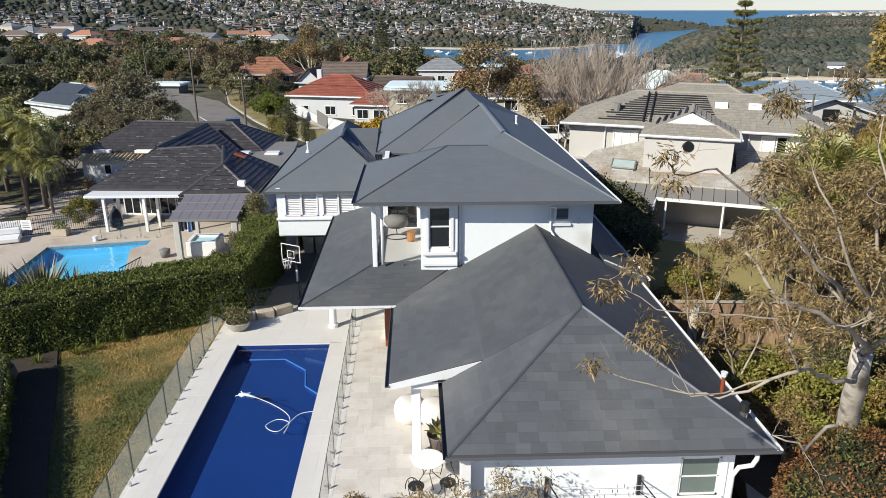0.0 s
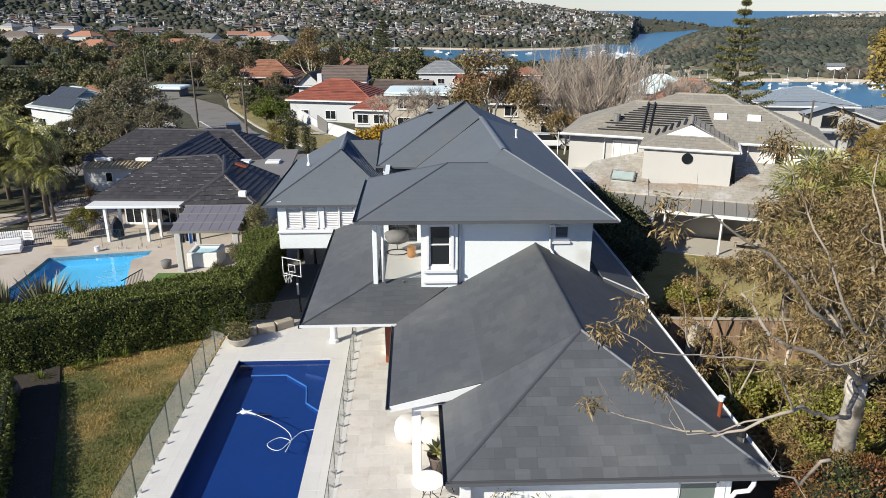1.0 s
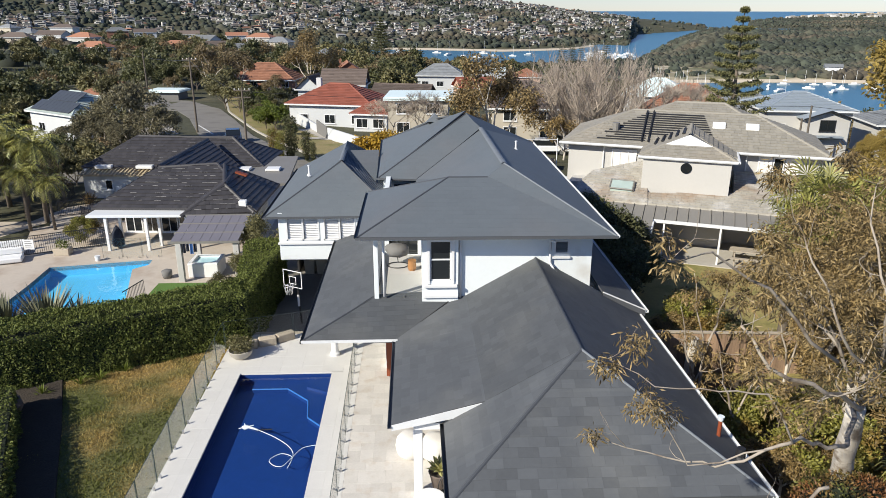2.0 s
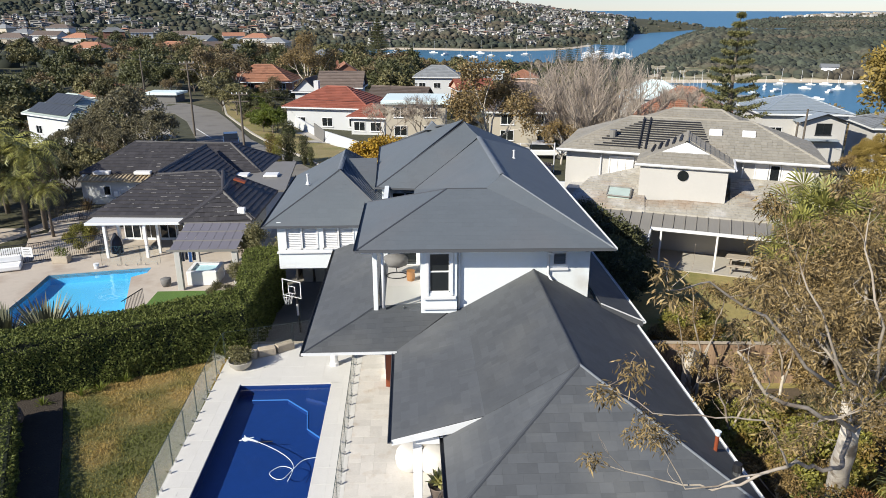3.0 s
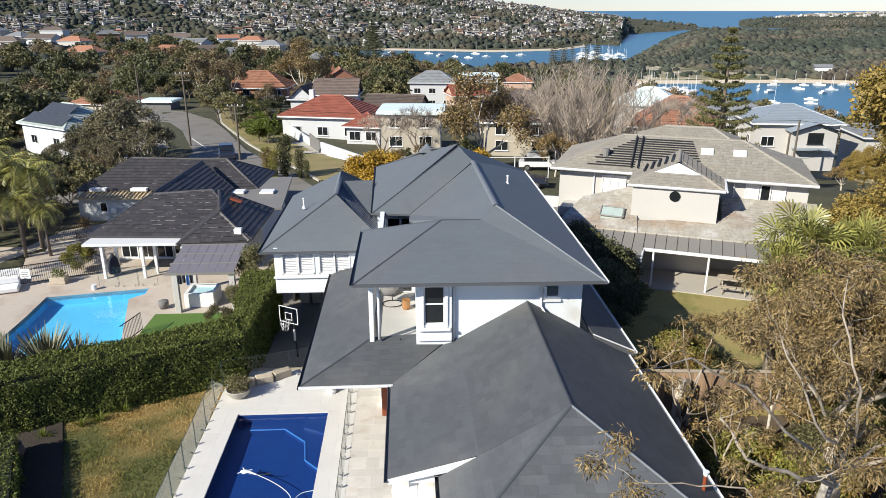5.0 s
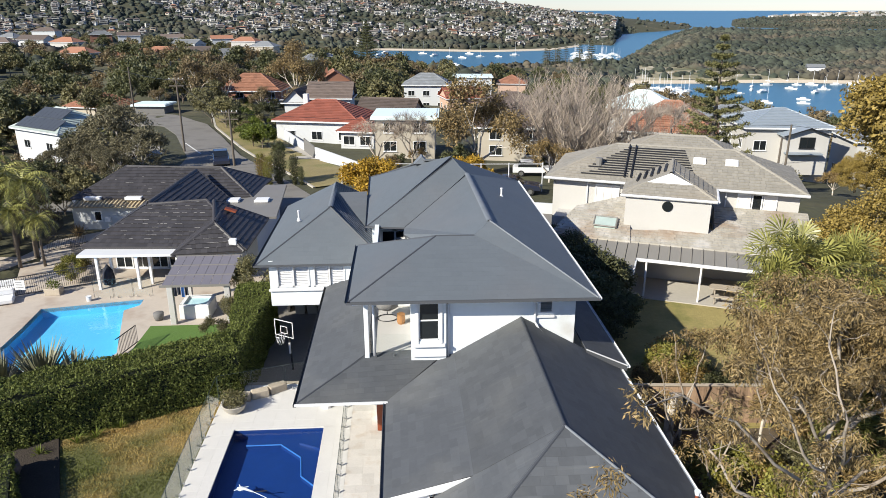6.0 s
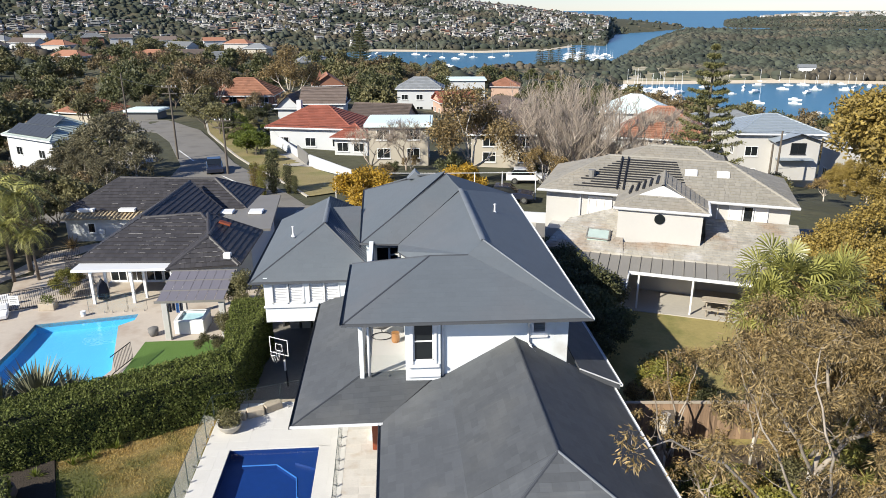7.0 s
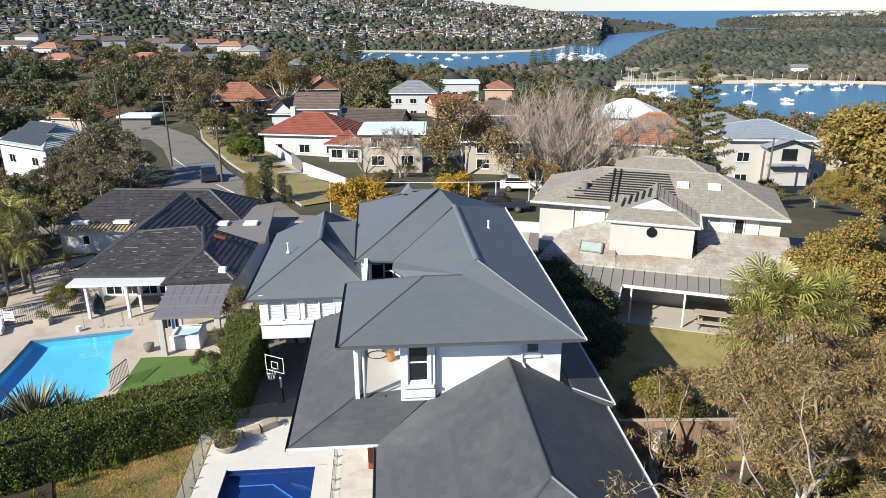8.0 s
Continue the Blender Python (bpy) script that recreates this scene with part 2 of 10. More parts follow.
M_GREYROOF = pbr("grey_tile_roof", (0.19, 0.20, 0.21), 0.7, ((0.6, 0.1), (8.0, 0.1)), (9, 0.02), rnd=0.25, island=0.13)
M_BLUEROOF = pbr("blue_grey_metal_roof", (0.27, 0.31, 0.35), 0.45, ((0.4, 0.08),))
M_SOLAR = pbr("solar_cell", (0.055, 0.06, 0.066), 0.35, ((1.5, 0.2),), island=0.15)
M_MINTROOF = pbr("mint_metal_roof", (0.37, 0.42, 0.395), 0.5, ((0.4, 0.08), (6.0, 0.05)), island=0.04)
M_WHITEROOF = pbr("white_flat_roof", (0.66, 0.77, 0.78), 0.6, ((0.4, 0.05),))
M_BRICK = pbr("red_brick_wall", (0.27, 0.13, 0.085), 0.85, ((0.8, 0.1), (14.0, 0.2)), rnd=0.1)
M_PINKWALL = pbr("pink_render", (0.50, 0.34, 0.26), 0.85, ((0.8, 0.08),))
M_BEIGE = pbr("beige_render", (0.50, 0.45, 0.37), 0.85, ((0.5, 0.1),), rnd=0.15)
M_ASPHALT = pbr("asphalt", (0.19, 0.178, 0.16), 0.9, ((0.2, 0.12), (6.0, 0.12)), (60, 0.006), stain=((0.145, 0.135, 0.12), 0.4, 0.5, 0.7))
M_CONCRETE = pbr("concrete", (0.42, 0.39, 0.34), 0.9, ((0.4, 0.12), (6.0, 0.1)), (40, 0.005))
M_VERGE = pbr("dry_verge_grass", (0.26, 0.21, 0.09), 0.95, ((0.3, 0.2), (5.0, 0.2)), (25, 0.04), stain=((0.19, 0.175, 0.055), 0.25, 0.48, 0.62))
M_LINE = pbr("road_line", (0.6, 0.6, 0.58), 0.8, ((3.0, 0.2),))
M_GROUND = pbr("bush_ground", (0.055, 0.055, 0.027), 0.95, ((0.02, 0.25), (0.3, 0.3)), (0.6, 0.4), stain=((0.12, 0.10, 0.055), 0.05, 0.55, 0.7))
M_FOREST = pbr("distant_forest", (0.052, 0.06, 0.043), 0.95, ((0.012, 0.3), (0.3, 0.3)), island=0.4, stain=((0.088, 0.074, 0.052), 0.006, 0.48, 0.6), stain2=((0.034, 0.042, 0.03), 0.004, 0.5, 0.6))
M_SEA = pbr("sea_water", (0.022, 0.115, 0.175), 0.3, ((0.004, 0.15), (0.03, 0.08)), (0.35, 0.2))
M_SAND = pbr("beach_sand", (0.55, 0.47, 0.36), 0.9, ((0.05, 0.1),))
M_PARK = pbr("dry_park_grass", (0.25, 0.22, 0.13), 0.95, ((0.02, 0.2), (0.2, 0.15)), stain=((0.42, 0.37, 0.28), 0.02, 0.5, 0.6), stain2=((0.12, 0.125, 0.06), 0.03, 0.54, 0.62))
M_SKIN = pbr("white_boat_hull", (0.8, 0.8, 0.8), 0.35)
M_FARHOUSE = pbr("distant_wall", (0.46, 0.45, 0.43), 0.8, island=0.5, stain=((0.36, 0.30, 0.235), 0.02, 0.53, 0.6))
M_BACKLAWN = pbr("back_lawn_grass", (0.33, 0.27, 0.10), 0.95, ((0.3, 0.15), (5.0, 0.2), (30.0, 0.2)), (35, 0.04), stain=((0.21, 0.195, 0.06), 0.5, 0.5, 0.66))
M_FARROOF = pbr("distant_roof", (0.15, 0.125, 0.115), 0.8, island=0.6, stain=((0.26, 0.12, 0.075), 0.02, 0.56, 0.6))
M_FARPANE = pbr("distant_window", (0.05, 0.055, 0.06), 0.2)
M_WOOD = pbr("warm_timber", (0.33, 0.16, 0.06), 0.5, ((3.0, 0.15), (30.0, 0.15)))
M_FABRIC = pbr("pale_fabric", (0.70, 0.67, 0.63), 0.9, ((3.0, 0.06), (40.0, 0.05)), (90, 0.003))
M_GREYFAB = pbr("grey_fabric", (0.16, 0.155, 0.15), 0.9, ((3.0, 0.1), (40.0, 0.1)))
M_TOWEL = pbr("blue_towel", (0.03, 0.10, 0.28), 0.9, ((6.0, 0.15),))
M_NAVY = pbr("navy_canvas", (0.012, 0.016, 0.03), 0.85, ((4.0, 0.2),))
M_HOSE = pbr("white_hose", (0.72, 0.78, 0.82), 0.4)
M_CARDARK = pbr("dark_car_paint", (0.02, 0.025, 0.045), 0.25, coat=0.6)
M_CARWHITE = pbr("white_car_paint", (0.7, 0.71, 0.72), 0.3, coat=0.6)
M_TYRE = pbr("tyre_rubber", (0.02, 0.02, 0.02), 0.9)
M_PLASTIC = pbr("white_plastic", (0.75, 0.75, 0.75), 0.4)
M_FOAM = pbr("spa_water", (0.45, 0.68, 0.75), 0.2, ((3.0, 0.1),))
M_STONE = pbr("sandstone", (0.42, 0.36, 0.28), 0.9, ((1.0, 0.15), (9.0, 0.15)), (14, 0.02), rnd=0.15)

# ---- geometry helpers ----
class Mesh:
    """Collects vertices and faces of one mesh."""

    def __init__(self):
        self.v, self.f = [], []

    def add(self, verts, faces):
        n = len(self.v)
        self.v += [tuple(p) for p in verts]
        self.f += [tuple(i + n for i in f) for f in faces]
        return self

    def box(self, x0, y0, z0, x1, y1, z1, m=None):
        vs = [Vector(p) for p in ((x0, y0, z0), (x1, y0, z0), (x1, y1, z0), (x0, y1, z0), (x0, y0, z1), (x1, y0, z1), (x1, y1, z1), (x0, y1, z1))]
        if m:
            vs = [m @ p for p in vs]
        return self.add(vs, ((0, 3, 2, 1), (4, 5, 6, 7), (0, 1, 5, 4), (1, 2, 6, 5), (2, 3, 7, 6), (3, 0, 4, 7)))

    def prism(self, outline, z0, z1, m=None):
        """outline: x, y pairs against the clock."""
        n = len(outline)
        vs = [Vector((x, y, z)) for z in (z0, z1) for x, y in outline]
        if m:
            vs = [m @ p for p in vs]
        return self.add(vs, [tuple(range(n - 1, -1, -1)), tuple(range(n, 2 * n))] + [(i, (i + 1) % n, n + (i + 1) % n, n + i) for i in range(n)])

    def slab(self, poly, t):
        """A plane polygon (seen from above against the clock) made t thick downwards."""
        n = len(poly)
        vs = [Vector(p) for p in poly] + [Vector(p) - Vector((0, 0, t)) for p in poly]
        return self.add(vs, [tuple(range(n)), tuple(range(2 * n - 1, n - 1, -1))] + [(i, n + i, n + (i + 1) % n, (i + 1) % n) for i in range(n)])

    def tube(self, pts, radii, sides=6, cap=True):
        pts = [Vector(p) for p in pts]
        if isinstance(radii, (int, float)):
            radii = [radii] * len(pts)
        n0, rings = len(self.v), len(pts)
        side = Vector((1, 0, 0))
        for i, p in enumerate(pts):
            d = (pts[min(i + 1, rings - 1)] - pts[max(i - 1, 0)])
            if d.length < 1e-6:
                d = Vector((0, 0, 1))
            d.normalize()
            side = side - d * side.dot(d)
            if side.length < 1e-3:
                side = d.orthogonal()
            side.normalize()
            up = d.cross(side)
            for k in range(sides):
                a = 2 * math.pi * k / sides
                self.v.append(tuple(p + (side * math.cos(a) + up * math.sin(a)) * radii[i]))
        for i in range(rings - 1):
            for k in range(sides):
                a, b = n0 + i * sides + k, n0 + i * sides + (k + 1) % sides
                self.f.append((a, b, b + sides, a + sides))
        if cap:
            self.f.append(tuple(n0 + k for k in range(sides - 1, -1, -1)))
            self.f.append(tuple(n0 + (rings - 1) * sides + k for k in range(sides)))
        return self

    def lathe(self, profile, centre, sides=16):
        """profile: (radius, z) from below to above."""
        n0, cx, cy, cz = len(self.v), *centre
        for r, z in profile:
            for k in range(sides):
                a = 2 * math.pi * k / sides
                self.v.append((cx + r * math.cos(a), cy + r * math.sin(a), cz + z))
        for i in range(len(profile) - 1):
            for k in range(sides):
                a, b = n0 + i * sides + k, n0 + i * sides + (k + 1) % sides
                self.f.append((a, b, b + sides, a + sides))
        self.f.append(tuple(n0 + k for k in range(sides - 1, -1, -1)))
        self.f.append(tuple(n0 + (len(profile) - 1) * sides + k for k in range(sides)))
        return self

    def blob(self, centre, radii, rng, rough=0.25, rings=6, sides=9):
        """A lumpy rounded body."""
        n0 = len(self.v)
        cx, cy, cz = centre
        off = Vector((rng.uniform(-50, 50), rng.uniform(-50, 50), rng.uniform(-50, 50)))
        for i in range(rings + 1):
            th = math.pi * i / rings
            for k in range(sides):
                a = 2 * math.pi * (k + 0.5 * (i % 2)) / sides
                d = Vector((math.sin(th) * math.cos(a), math.sin(th) * math.sin(a), -math.cos(th)))
                s = 1 + rough * noise.noise(d * 1.7 + off) * 1.6
                self.v.append((cx + d.x * radii[0] * s, cy + d.y * radii[1] * s, cz + d.z * radii[2] * s))
        for i in range(rings):
            for k in range(sides):
                a, b = n0 + i * sides + k, n0 + i * sides + (k + 1) % sides
                self.f.append((a, b, b + sides, a + sides))
        return self

    def data(self, name, material, smooth=False, bevel=0.0):
        me = bpy.data.meshes.new(name)
        me.from_pydata(self.v, [], self.f)
        if bevel:
            bm = bmesh.new()
            bm.from_mesh(me)
            bmesh.ops.remove_doubles(bm, verts=bm.verts, dist=1e-5)
            es = [e for e in bm.edges if len(e.link_faces) == 2 and e.calc_face_angle(0) > 0.6]
            bmesh.ops.bevel(bm, geom=es, offset=bevel, segments=1, affect="EDGES", clamp_overlap=True)
            bm.to_mesh(me)
            bm.free()
        if smooth:
            me.polygons.foreach_set("use_smooth", [True] * len(me.polygons))
        me.materials.append(material)
        me.update()
        return me


def thing(name, at, label, category, group="", kind=""):
    """An Empty at a thing's base, to hold its parts."""
    ob = new(name)
    ob.empty_display_size = 0.1
    ob.location = at
    return tagged(ob, label, category, group, kind)


def hold(ob, parent):
    ob.parent = parent
    base = parent.location if parent.type == "EMPTY" else Vector((0, 0, 0))
    ob.matrix_parent_inverse = Matrix.Translation(-base)
    return ob


def part(name, mesh, material, parent, label="", smooth=False, bevel=0.0):
    """Links a Mesh, in world places, as one object under a thing or a part."""
    ob = new(name, mesh.data(name, material, smooth, bevel))
    hold(ob, parent)
    return tagged(ob, label)


def single(name, mesh, material, label, category, group="", kind="", smooth=False, bevel=0.0):
    return tagged(new(name, mesh.data(name, material, smooth, bevel)), label, category, group, kind)


def clip_convex(poly, ring):
    """The part of a 2D polygon inside a convex ring (against the clock)."""
    for i in range(len(ring)):
        a, b = ring[i], ring[(i + 1) % len(ring)]
        out, n = [], len(poly)
        for j in range(n):
            p, q = poly[j], poly[(j + 1) % n]
            sp = (b[0] - a[0]) * (p[1] - a[1]) - (b[1] - a[1]) * (p[0] - a[0])
            sq = (b[0] - a[0]) * (q[1] - a[1]) - (b[1] - a[1]) * (q[0] - a[0])
            if sp >= 0:
                out.append(p)
            if (sp >= 0) != (sq >= 0):
                s = sp / (sp - sq)
                out.append((p[0] + s * (q[0] - p[0]), p[1] + s * (q[1] - p[1])))
        poly = out
        if len(poly) < 3:
            return []
    return poly


def roof_frame(poly):
    """Axes of a roof plane: origin at its lowest corner, along the eave, up the slope, and out of it."""
    ps = [Vector(p) for p in poly]
    n = Vector((0, 0, 0))
    for i in range(1, len(ps) - 1):
        n += (ps[i] - ps[0]).cross(ps[i + 1] - ps[0])
    n.normalize()
    if n.z < 0:
        n = -n
    up = (Vector((0, 0, 1)) - n * n.z)
    up.normalize()
    along = up.cross(n)
    o = min(ps, key=lambda p: p.z)
    return o, along, up, n, ps


def courses(poly, wide, high, rng, lift=0.014, gap=0.004, skip=0.0, stagger=0.5, tail=0.004):
    """Shingles or tiles over a convex roof plane: a list of small raised pieces, each as vertices and faces."""
    o, ax, up, n, ps = roof_frame(poly)
    ring = [((p - o).dot(ax), (p - o).dot(up)) for p in ps]
    area = sum(ring[i][0] * ring[(i + 1) % len(ring)][1] - ring[(i + 1) % len(ring)][0] * ring[i][1] for i in range(len(ring)))
    if area < 0:
        ring.reverse()
    u0, u1 = min(r[0] for r in ring), max(r[0] for r in ring)
    v1 = max(r[1] for r in ring)
    out = []
    for j in range(int(v1 / high) + 1):
        u = u0 - wide * (stagger * (j % 2) + rng.random() * 0.12)
        va, vb = j * high, (j + 1) * high - gap * 0.3
        while u < u1:
            w = wide * rng.uniform(0.75, 1.25)
            q = clip_convex([(u + gap, va), (u + w, va), (u + w, vb), (u + gap, vb)], ring)
            u += w
            if len(q) < 3:
                continue
            ex = lift * rng.uniform(0.7, 1.3)
            k = len(q)
            top = [o + ax * a + up * b + n * (tail + ex * max(0.0, 1 - (b - va) / high)) for a, b in q]
            low = [o + ax * a + up * b - n * 0.01 for a, b in q]
            faces = [tuple(range(k))] + [(i, k + i, k + (i + 1) % k, (i + 1) % k) for i in range(k)]
            out.append((top + low, faces))
    return out


def fill(mesh, pieces):
    for vs, fs in pieces:
        mesh.add(vs, fs)
    return mesh


def cap_line(a, b, mesh, w=0.14, h=0.045, step=0.4):
    """Ridge or hip capping from a to b: one run with a small step at every lap."""
    a, b = Vector(a), Vector(b)
    d = b - a
    n = max(1, int(d.length / step))
    d /= n
    side = d.cross(Vector((0, 0, 1)))
    side.normalize()
    up = side.cross(d).normalized()
    vs, fs, k = [], [], 0
    for i in range(n):
        for f, g in ((0.0, 1.0), (1.0, 0.82)):
            c = a + d * (i + f) + up * 0.012
            vs += [c - side * w - up * h * 0.9, c - side * w * 0.5 + up * h * 0.55 * g, c + up * h * g, c + side * w * 0.5 + up * h * 0.55 * g, c + side * w - up * h * 0.9]
            if k:
                o = (k - 1) * 5
                fs += [(o + j, o + j + 1, o + j + 6, o + j + 5) for j in range(4)]
            k += 1
    mesh.add(vs, fs)


def wall_with(mesh, p, q, z0, z1, thick, holes=()):
    """An upright wall from p to q (x, y), its outer face to the right of the way p to q, with holes (from, to, low, high) along it."""
    p, q = Vector((*p, 0)), Vector((*q, 0))
    d = q - p
    length = d.length
    m = Matrix.Translation(p) @ Matrix.Rotation(math.atan2(d.y, d.x), 4, "Z")
    xs = sorted({0.003, length - 0.003, *[h[0] for h in holes], *[h[1] for h in holes]})
    zs = sorted({z0, z1, *[h[2] for h in holes], *[h[3] for h in holes]})
    full = {(i, k) for i in range(len(xs) - 1) for k in range(len(zs) - 1)
            if not any(h[0] < (xs[i] + xs[i + 1]) / 2 < h[1] and h[2] < (zs[k] + zs[k + 1]) / 2 < h[3] for h in holes)}
    vs, at, fs = [], {}, []

    def v(i, k, y):
        if (i, k, y) not in at:
            at[i, k, y] = len(vs)
            vs.append(m @ Vector((xs[i], y, zs[k])))
        return at[i, k, y]
    for i, k in full:
        fs += [(v(i, k, 0), v(i + 1, k, 0), v(i + 1, k + 1, 0), v(i, k + 1, 0)), (v(i, k + 1, thick), v(i + 1, k + 1, thick), v(i + 1, k, thick), v(i, k, thick))]
        for near, p0, p1 in (((i, k - 1), (i, k), (i + 1, k)), ((i + 1, k), (i + 1, k), (i + 1, k + 1)), ((i, k + 1), (i + 1, k + 1), (i, k + 1)), ((i - 1, k), (i, k + 1), (i, k))):
            if near not in full:
                fs.append((v(*p1, 0), v(*p0, 0), v(*p0, thick), v(*p1, thick)))
    mesh.add(vs, fs)
    return m


def leaves(rng, centres, radii, count, length, width, droop=0.0, shell=0.35):
    """Vertices and faces of many small leaves round clump centres, each a bent kite of two triangles."""
    r = np.random.default_rng(rng.randrange(1 << 30))
    c = np.repeat(np.array([tuple(p) for p in centres], float), count, axis=0)
    rad = np.repeat(np.array(radii, float).reshape(-1, 3), count, axis=0)
    n = len(c)
    d = r.normal(size=(n, 3))
    d /= np.linalg.norm(d, axis=1)[:, None]
    c = c + d * rad * (shell + (1 - shell) * r.random((n, 1)) ** 0.6)
    a = r.normal(size=(n, 3))
    a[:, 2] = a[:, 2] * (1 - abs(droop) * 0.6) - droop * 1.4
    a += d * 0.5
    a /= np.linalg.norm(a, axis=1)[:, None]
    s = np.cross(a, d + r.normal(size=(n, 3)) * 0.7)
    s /= np.maximum(np.linalg.norm(s, axis=1), 1e-6)[:, None]
    ln = length * r.uniform(0.6, 1.3, (n, 1))
    wd = width * r.uniform(0.6, 1.3, (n, 1))
    nm = np.cross(a, s)
    vs = np.stack([c, c + a * ln * 0.5 + s * wd * 0.5 + nm * wd * 0.12, c + a * ln, c + a * ln * 0.5 - s * wd * 0.5 + nm * wd * 0.12], 1).reshape(-1, 3)
    i = np.arange(n) * 4
    fs = np.concatenate([np.stack([i, i + 1, i + 2], 1), np.stack([i, i + 2, i + 3], 1)])
    return vs, fs


def leaf_data(name, vs, fs, material):
    me = bpy.data.meshes.new(name)
    me.from_pydata(vs.tolist(), [], fs.tolist())
    me.materials.append(material)
    me.update()
    return me


def grow(mesh, rng, start, way, length, radius, depth, tips, wander=0.25, fork=(2, 3), lift=0.15, shrink=0.68, sides=6, angle=0.75):
    """A limb that bends, tapers and forks; tips collects where twigs end."""
    p, d = Vector(start), Vector(way).normalized()
    pts, rad = [p.copy()], [radius]
    n = 4
    for i in range(n):
        d = (d + Vector((rng.uniform(-1, 1), rng.uniform(-1, 1), rng.uniform(-0.6, 1.0) * 0.8 + lift)) * wander).normalized()
        p = p + d * length / n
        pts.append(p.copy())
        rad.append(radius * (1 - 0.38 * (i + 1) / n))
    mesh.tube(pts, rad, sides, cap=depth == 0)
    if depth == 0:
        tips.append(pts[-1])
        tips.append(pts[-2])
        return
    for k in range(rng.randint(*fork)):
        t = rng.choice((3, 4, 4)) if k else 4
        a = rng.uniform(0, 2 * math.pi)
        o = d.orthogonal()
        o.rotate(Matrix.Rotation(a, 3, d))
        w = (d + o * rng.uniform(0.5, 1.0) * angle).normalized()
        grow(mesh, rng, pts[t], w, length * shrink * rng.uniform(0.8, 1.2), rad[t] * 0.72, depth - 1, tips, wander, fork, lift, shrink, max(4, sides - 1), angle)

# ---- land, sea and the far shore ----
def ramp(x, xs, ys):
    return float(np.interp(x, xs, ys))


def smooth(t):
    t = min(1.0, max(0.0, t))
    return t * t * (3 - 2 * t)


SEA = -60.0
WATER_R = [200, 600, 1200, 2400, 3000, 3600, 4200, 4880]
WATER_Z = [SEA, SEA, SEA, SEA, -46, -30, -13, 4]      # the sea as it rises to the eye's horizon


def land(x, y):
    """Height of the ground."""
    r, a = math.hypot(x, y), math.degrees(math.atan2(x, y))
    if y < 0 or abs(a) > 70:
        return -0.6 - r * 0.01
    shore = ramp(a, (-70, -30, -18, -10, -5, 3, 10, 14, 18, 24, 30, 36, 45, 70), (3200, 3000, 2200, 1350, 1050, 930, 820, 720, 625, 520, 490, 450, 440, 700))
    z = -0.75 - 62.0 * max(0.0, (r - 48) / shore) ** 1.15 if r > 48 else -0.75
    if r < 90:                                   # level garden plots, a street that falls away
        k = smooth((r - 60) / 30)
        z = z * k + (-0.75) * (1 - k)
    # the valley to one side of the side street
    z -= 6.0 * smooth((r - 72) / 40) * smooth((-a - 18.5) / 7) * (1 - smooth((r - 240) / 220))
    z += noise.noise(Vector((x * 0.012, y * 0.012, 3.0))) * min(2.5, r * 0.006)
    # far hillside beyond the water
    s2 = ramp(a, (-70, -5, -1, 7, 12.4, 14.6, 16.7, 17.3, 18.3, 20.4, 22.2, 22.8), (1250, 1280, 1310, 1250, 1330, 1500, 1530, 2280, 2380, 2480, 2600, 2680))
    h2 = ramp(a, (-70, -20, -6, 2, 4.6, 9.7, 12, 14, 16.2, 18.3, 20.4, 22.4, 23.2), (190, 165, 138, 118, 106, 87, 73, 60, 50, 44, 33, 22, -8))
    z2 = SEA - 6 + h2 * smooth((r - s2 + 60) / ramp(a, (12, 17, 22), (1150, 560, 340))) + 9 * noise.noise(Vector((x * 0.004, y * 0.004, 9.0))) * smooth((r - s2) / 300)
    if r > 3000:
        z2 -= (r - 3000) * 0.12
    # bush-covered spit to the other side, and the low park that joins it
    s3 = ramp(a, (13, 15, 18, 23, 30, 36, 70), (750, 760, 775, 800, 850, 880, 920))
    edge = ramp(r, (600, 770, 1100, 1350, 1830, 2600), (17.2, 17.2, 16.8, 18.0, 19.6, 21.6))
    k3 = smooth((a - edge) / 1.2)
    z3 = SEA - 3 + k3 * (5.5 * smooth((r - s3) / 25) + 25 * smooth((r - s3 - 140) / 620) * smooth((a - 19.5) / 3.5) * (1 + 0.12 * noise.noise(Vector((x * 0.006, y * 0.006, 1.0)))))
    if r > 1750:
        z3 -= (r - 1750) * 0.09
    # flat foreshore behind the marina
    z5 = SEA - 3 + 5.4 * smooth((ramp(a, (4, 8, 11, 15, 18.4), (900, 985, 1075, 1110, 1120)) - r) / 25) * smooth((a - 3.0) / 3.0) * (1 - smooth((a - 17.9) / 0.7)) * smooth((r - 400) / 200)
    # distant coast
    z4 = SEA - 20
    if r > 2650 and a > 23.4:
        wave = noise.noise(Vector((x * 0.0018, y * 0.0018, 5.0)))
        z4 = ramp(r, WATER_R, WATER_Z) - 5 + (11 + 3 * wave) * smooth((r - 2750) / 220) * smooth((a - 24.4) / 1.6) + (26 + 9 * wave) * smooth((r - 3500) / 900) * smooth((a - 25.5) / 5.0)
        z4 = min(z4, 11.5 + 3 * wave + r * math.tan(radians(ramp(a, (24.6, 27, 31, 36, 45), (-0.72, -0.54, -0.30, -0.17, -0.12)))))
    return max(z, z2, z3, z4, z5, SEA - 8)


def block_level(x, y):
    """Plots that are paved, dug or built over lie a little lower under their own surfaces."""
    if -24 < x < 8.8 and 6 < y < 47.5:
        return -2.6
    return None


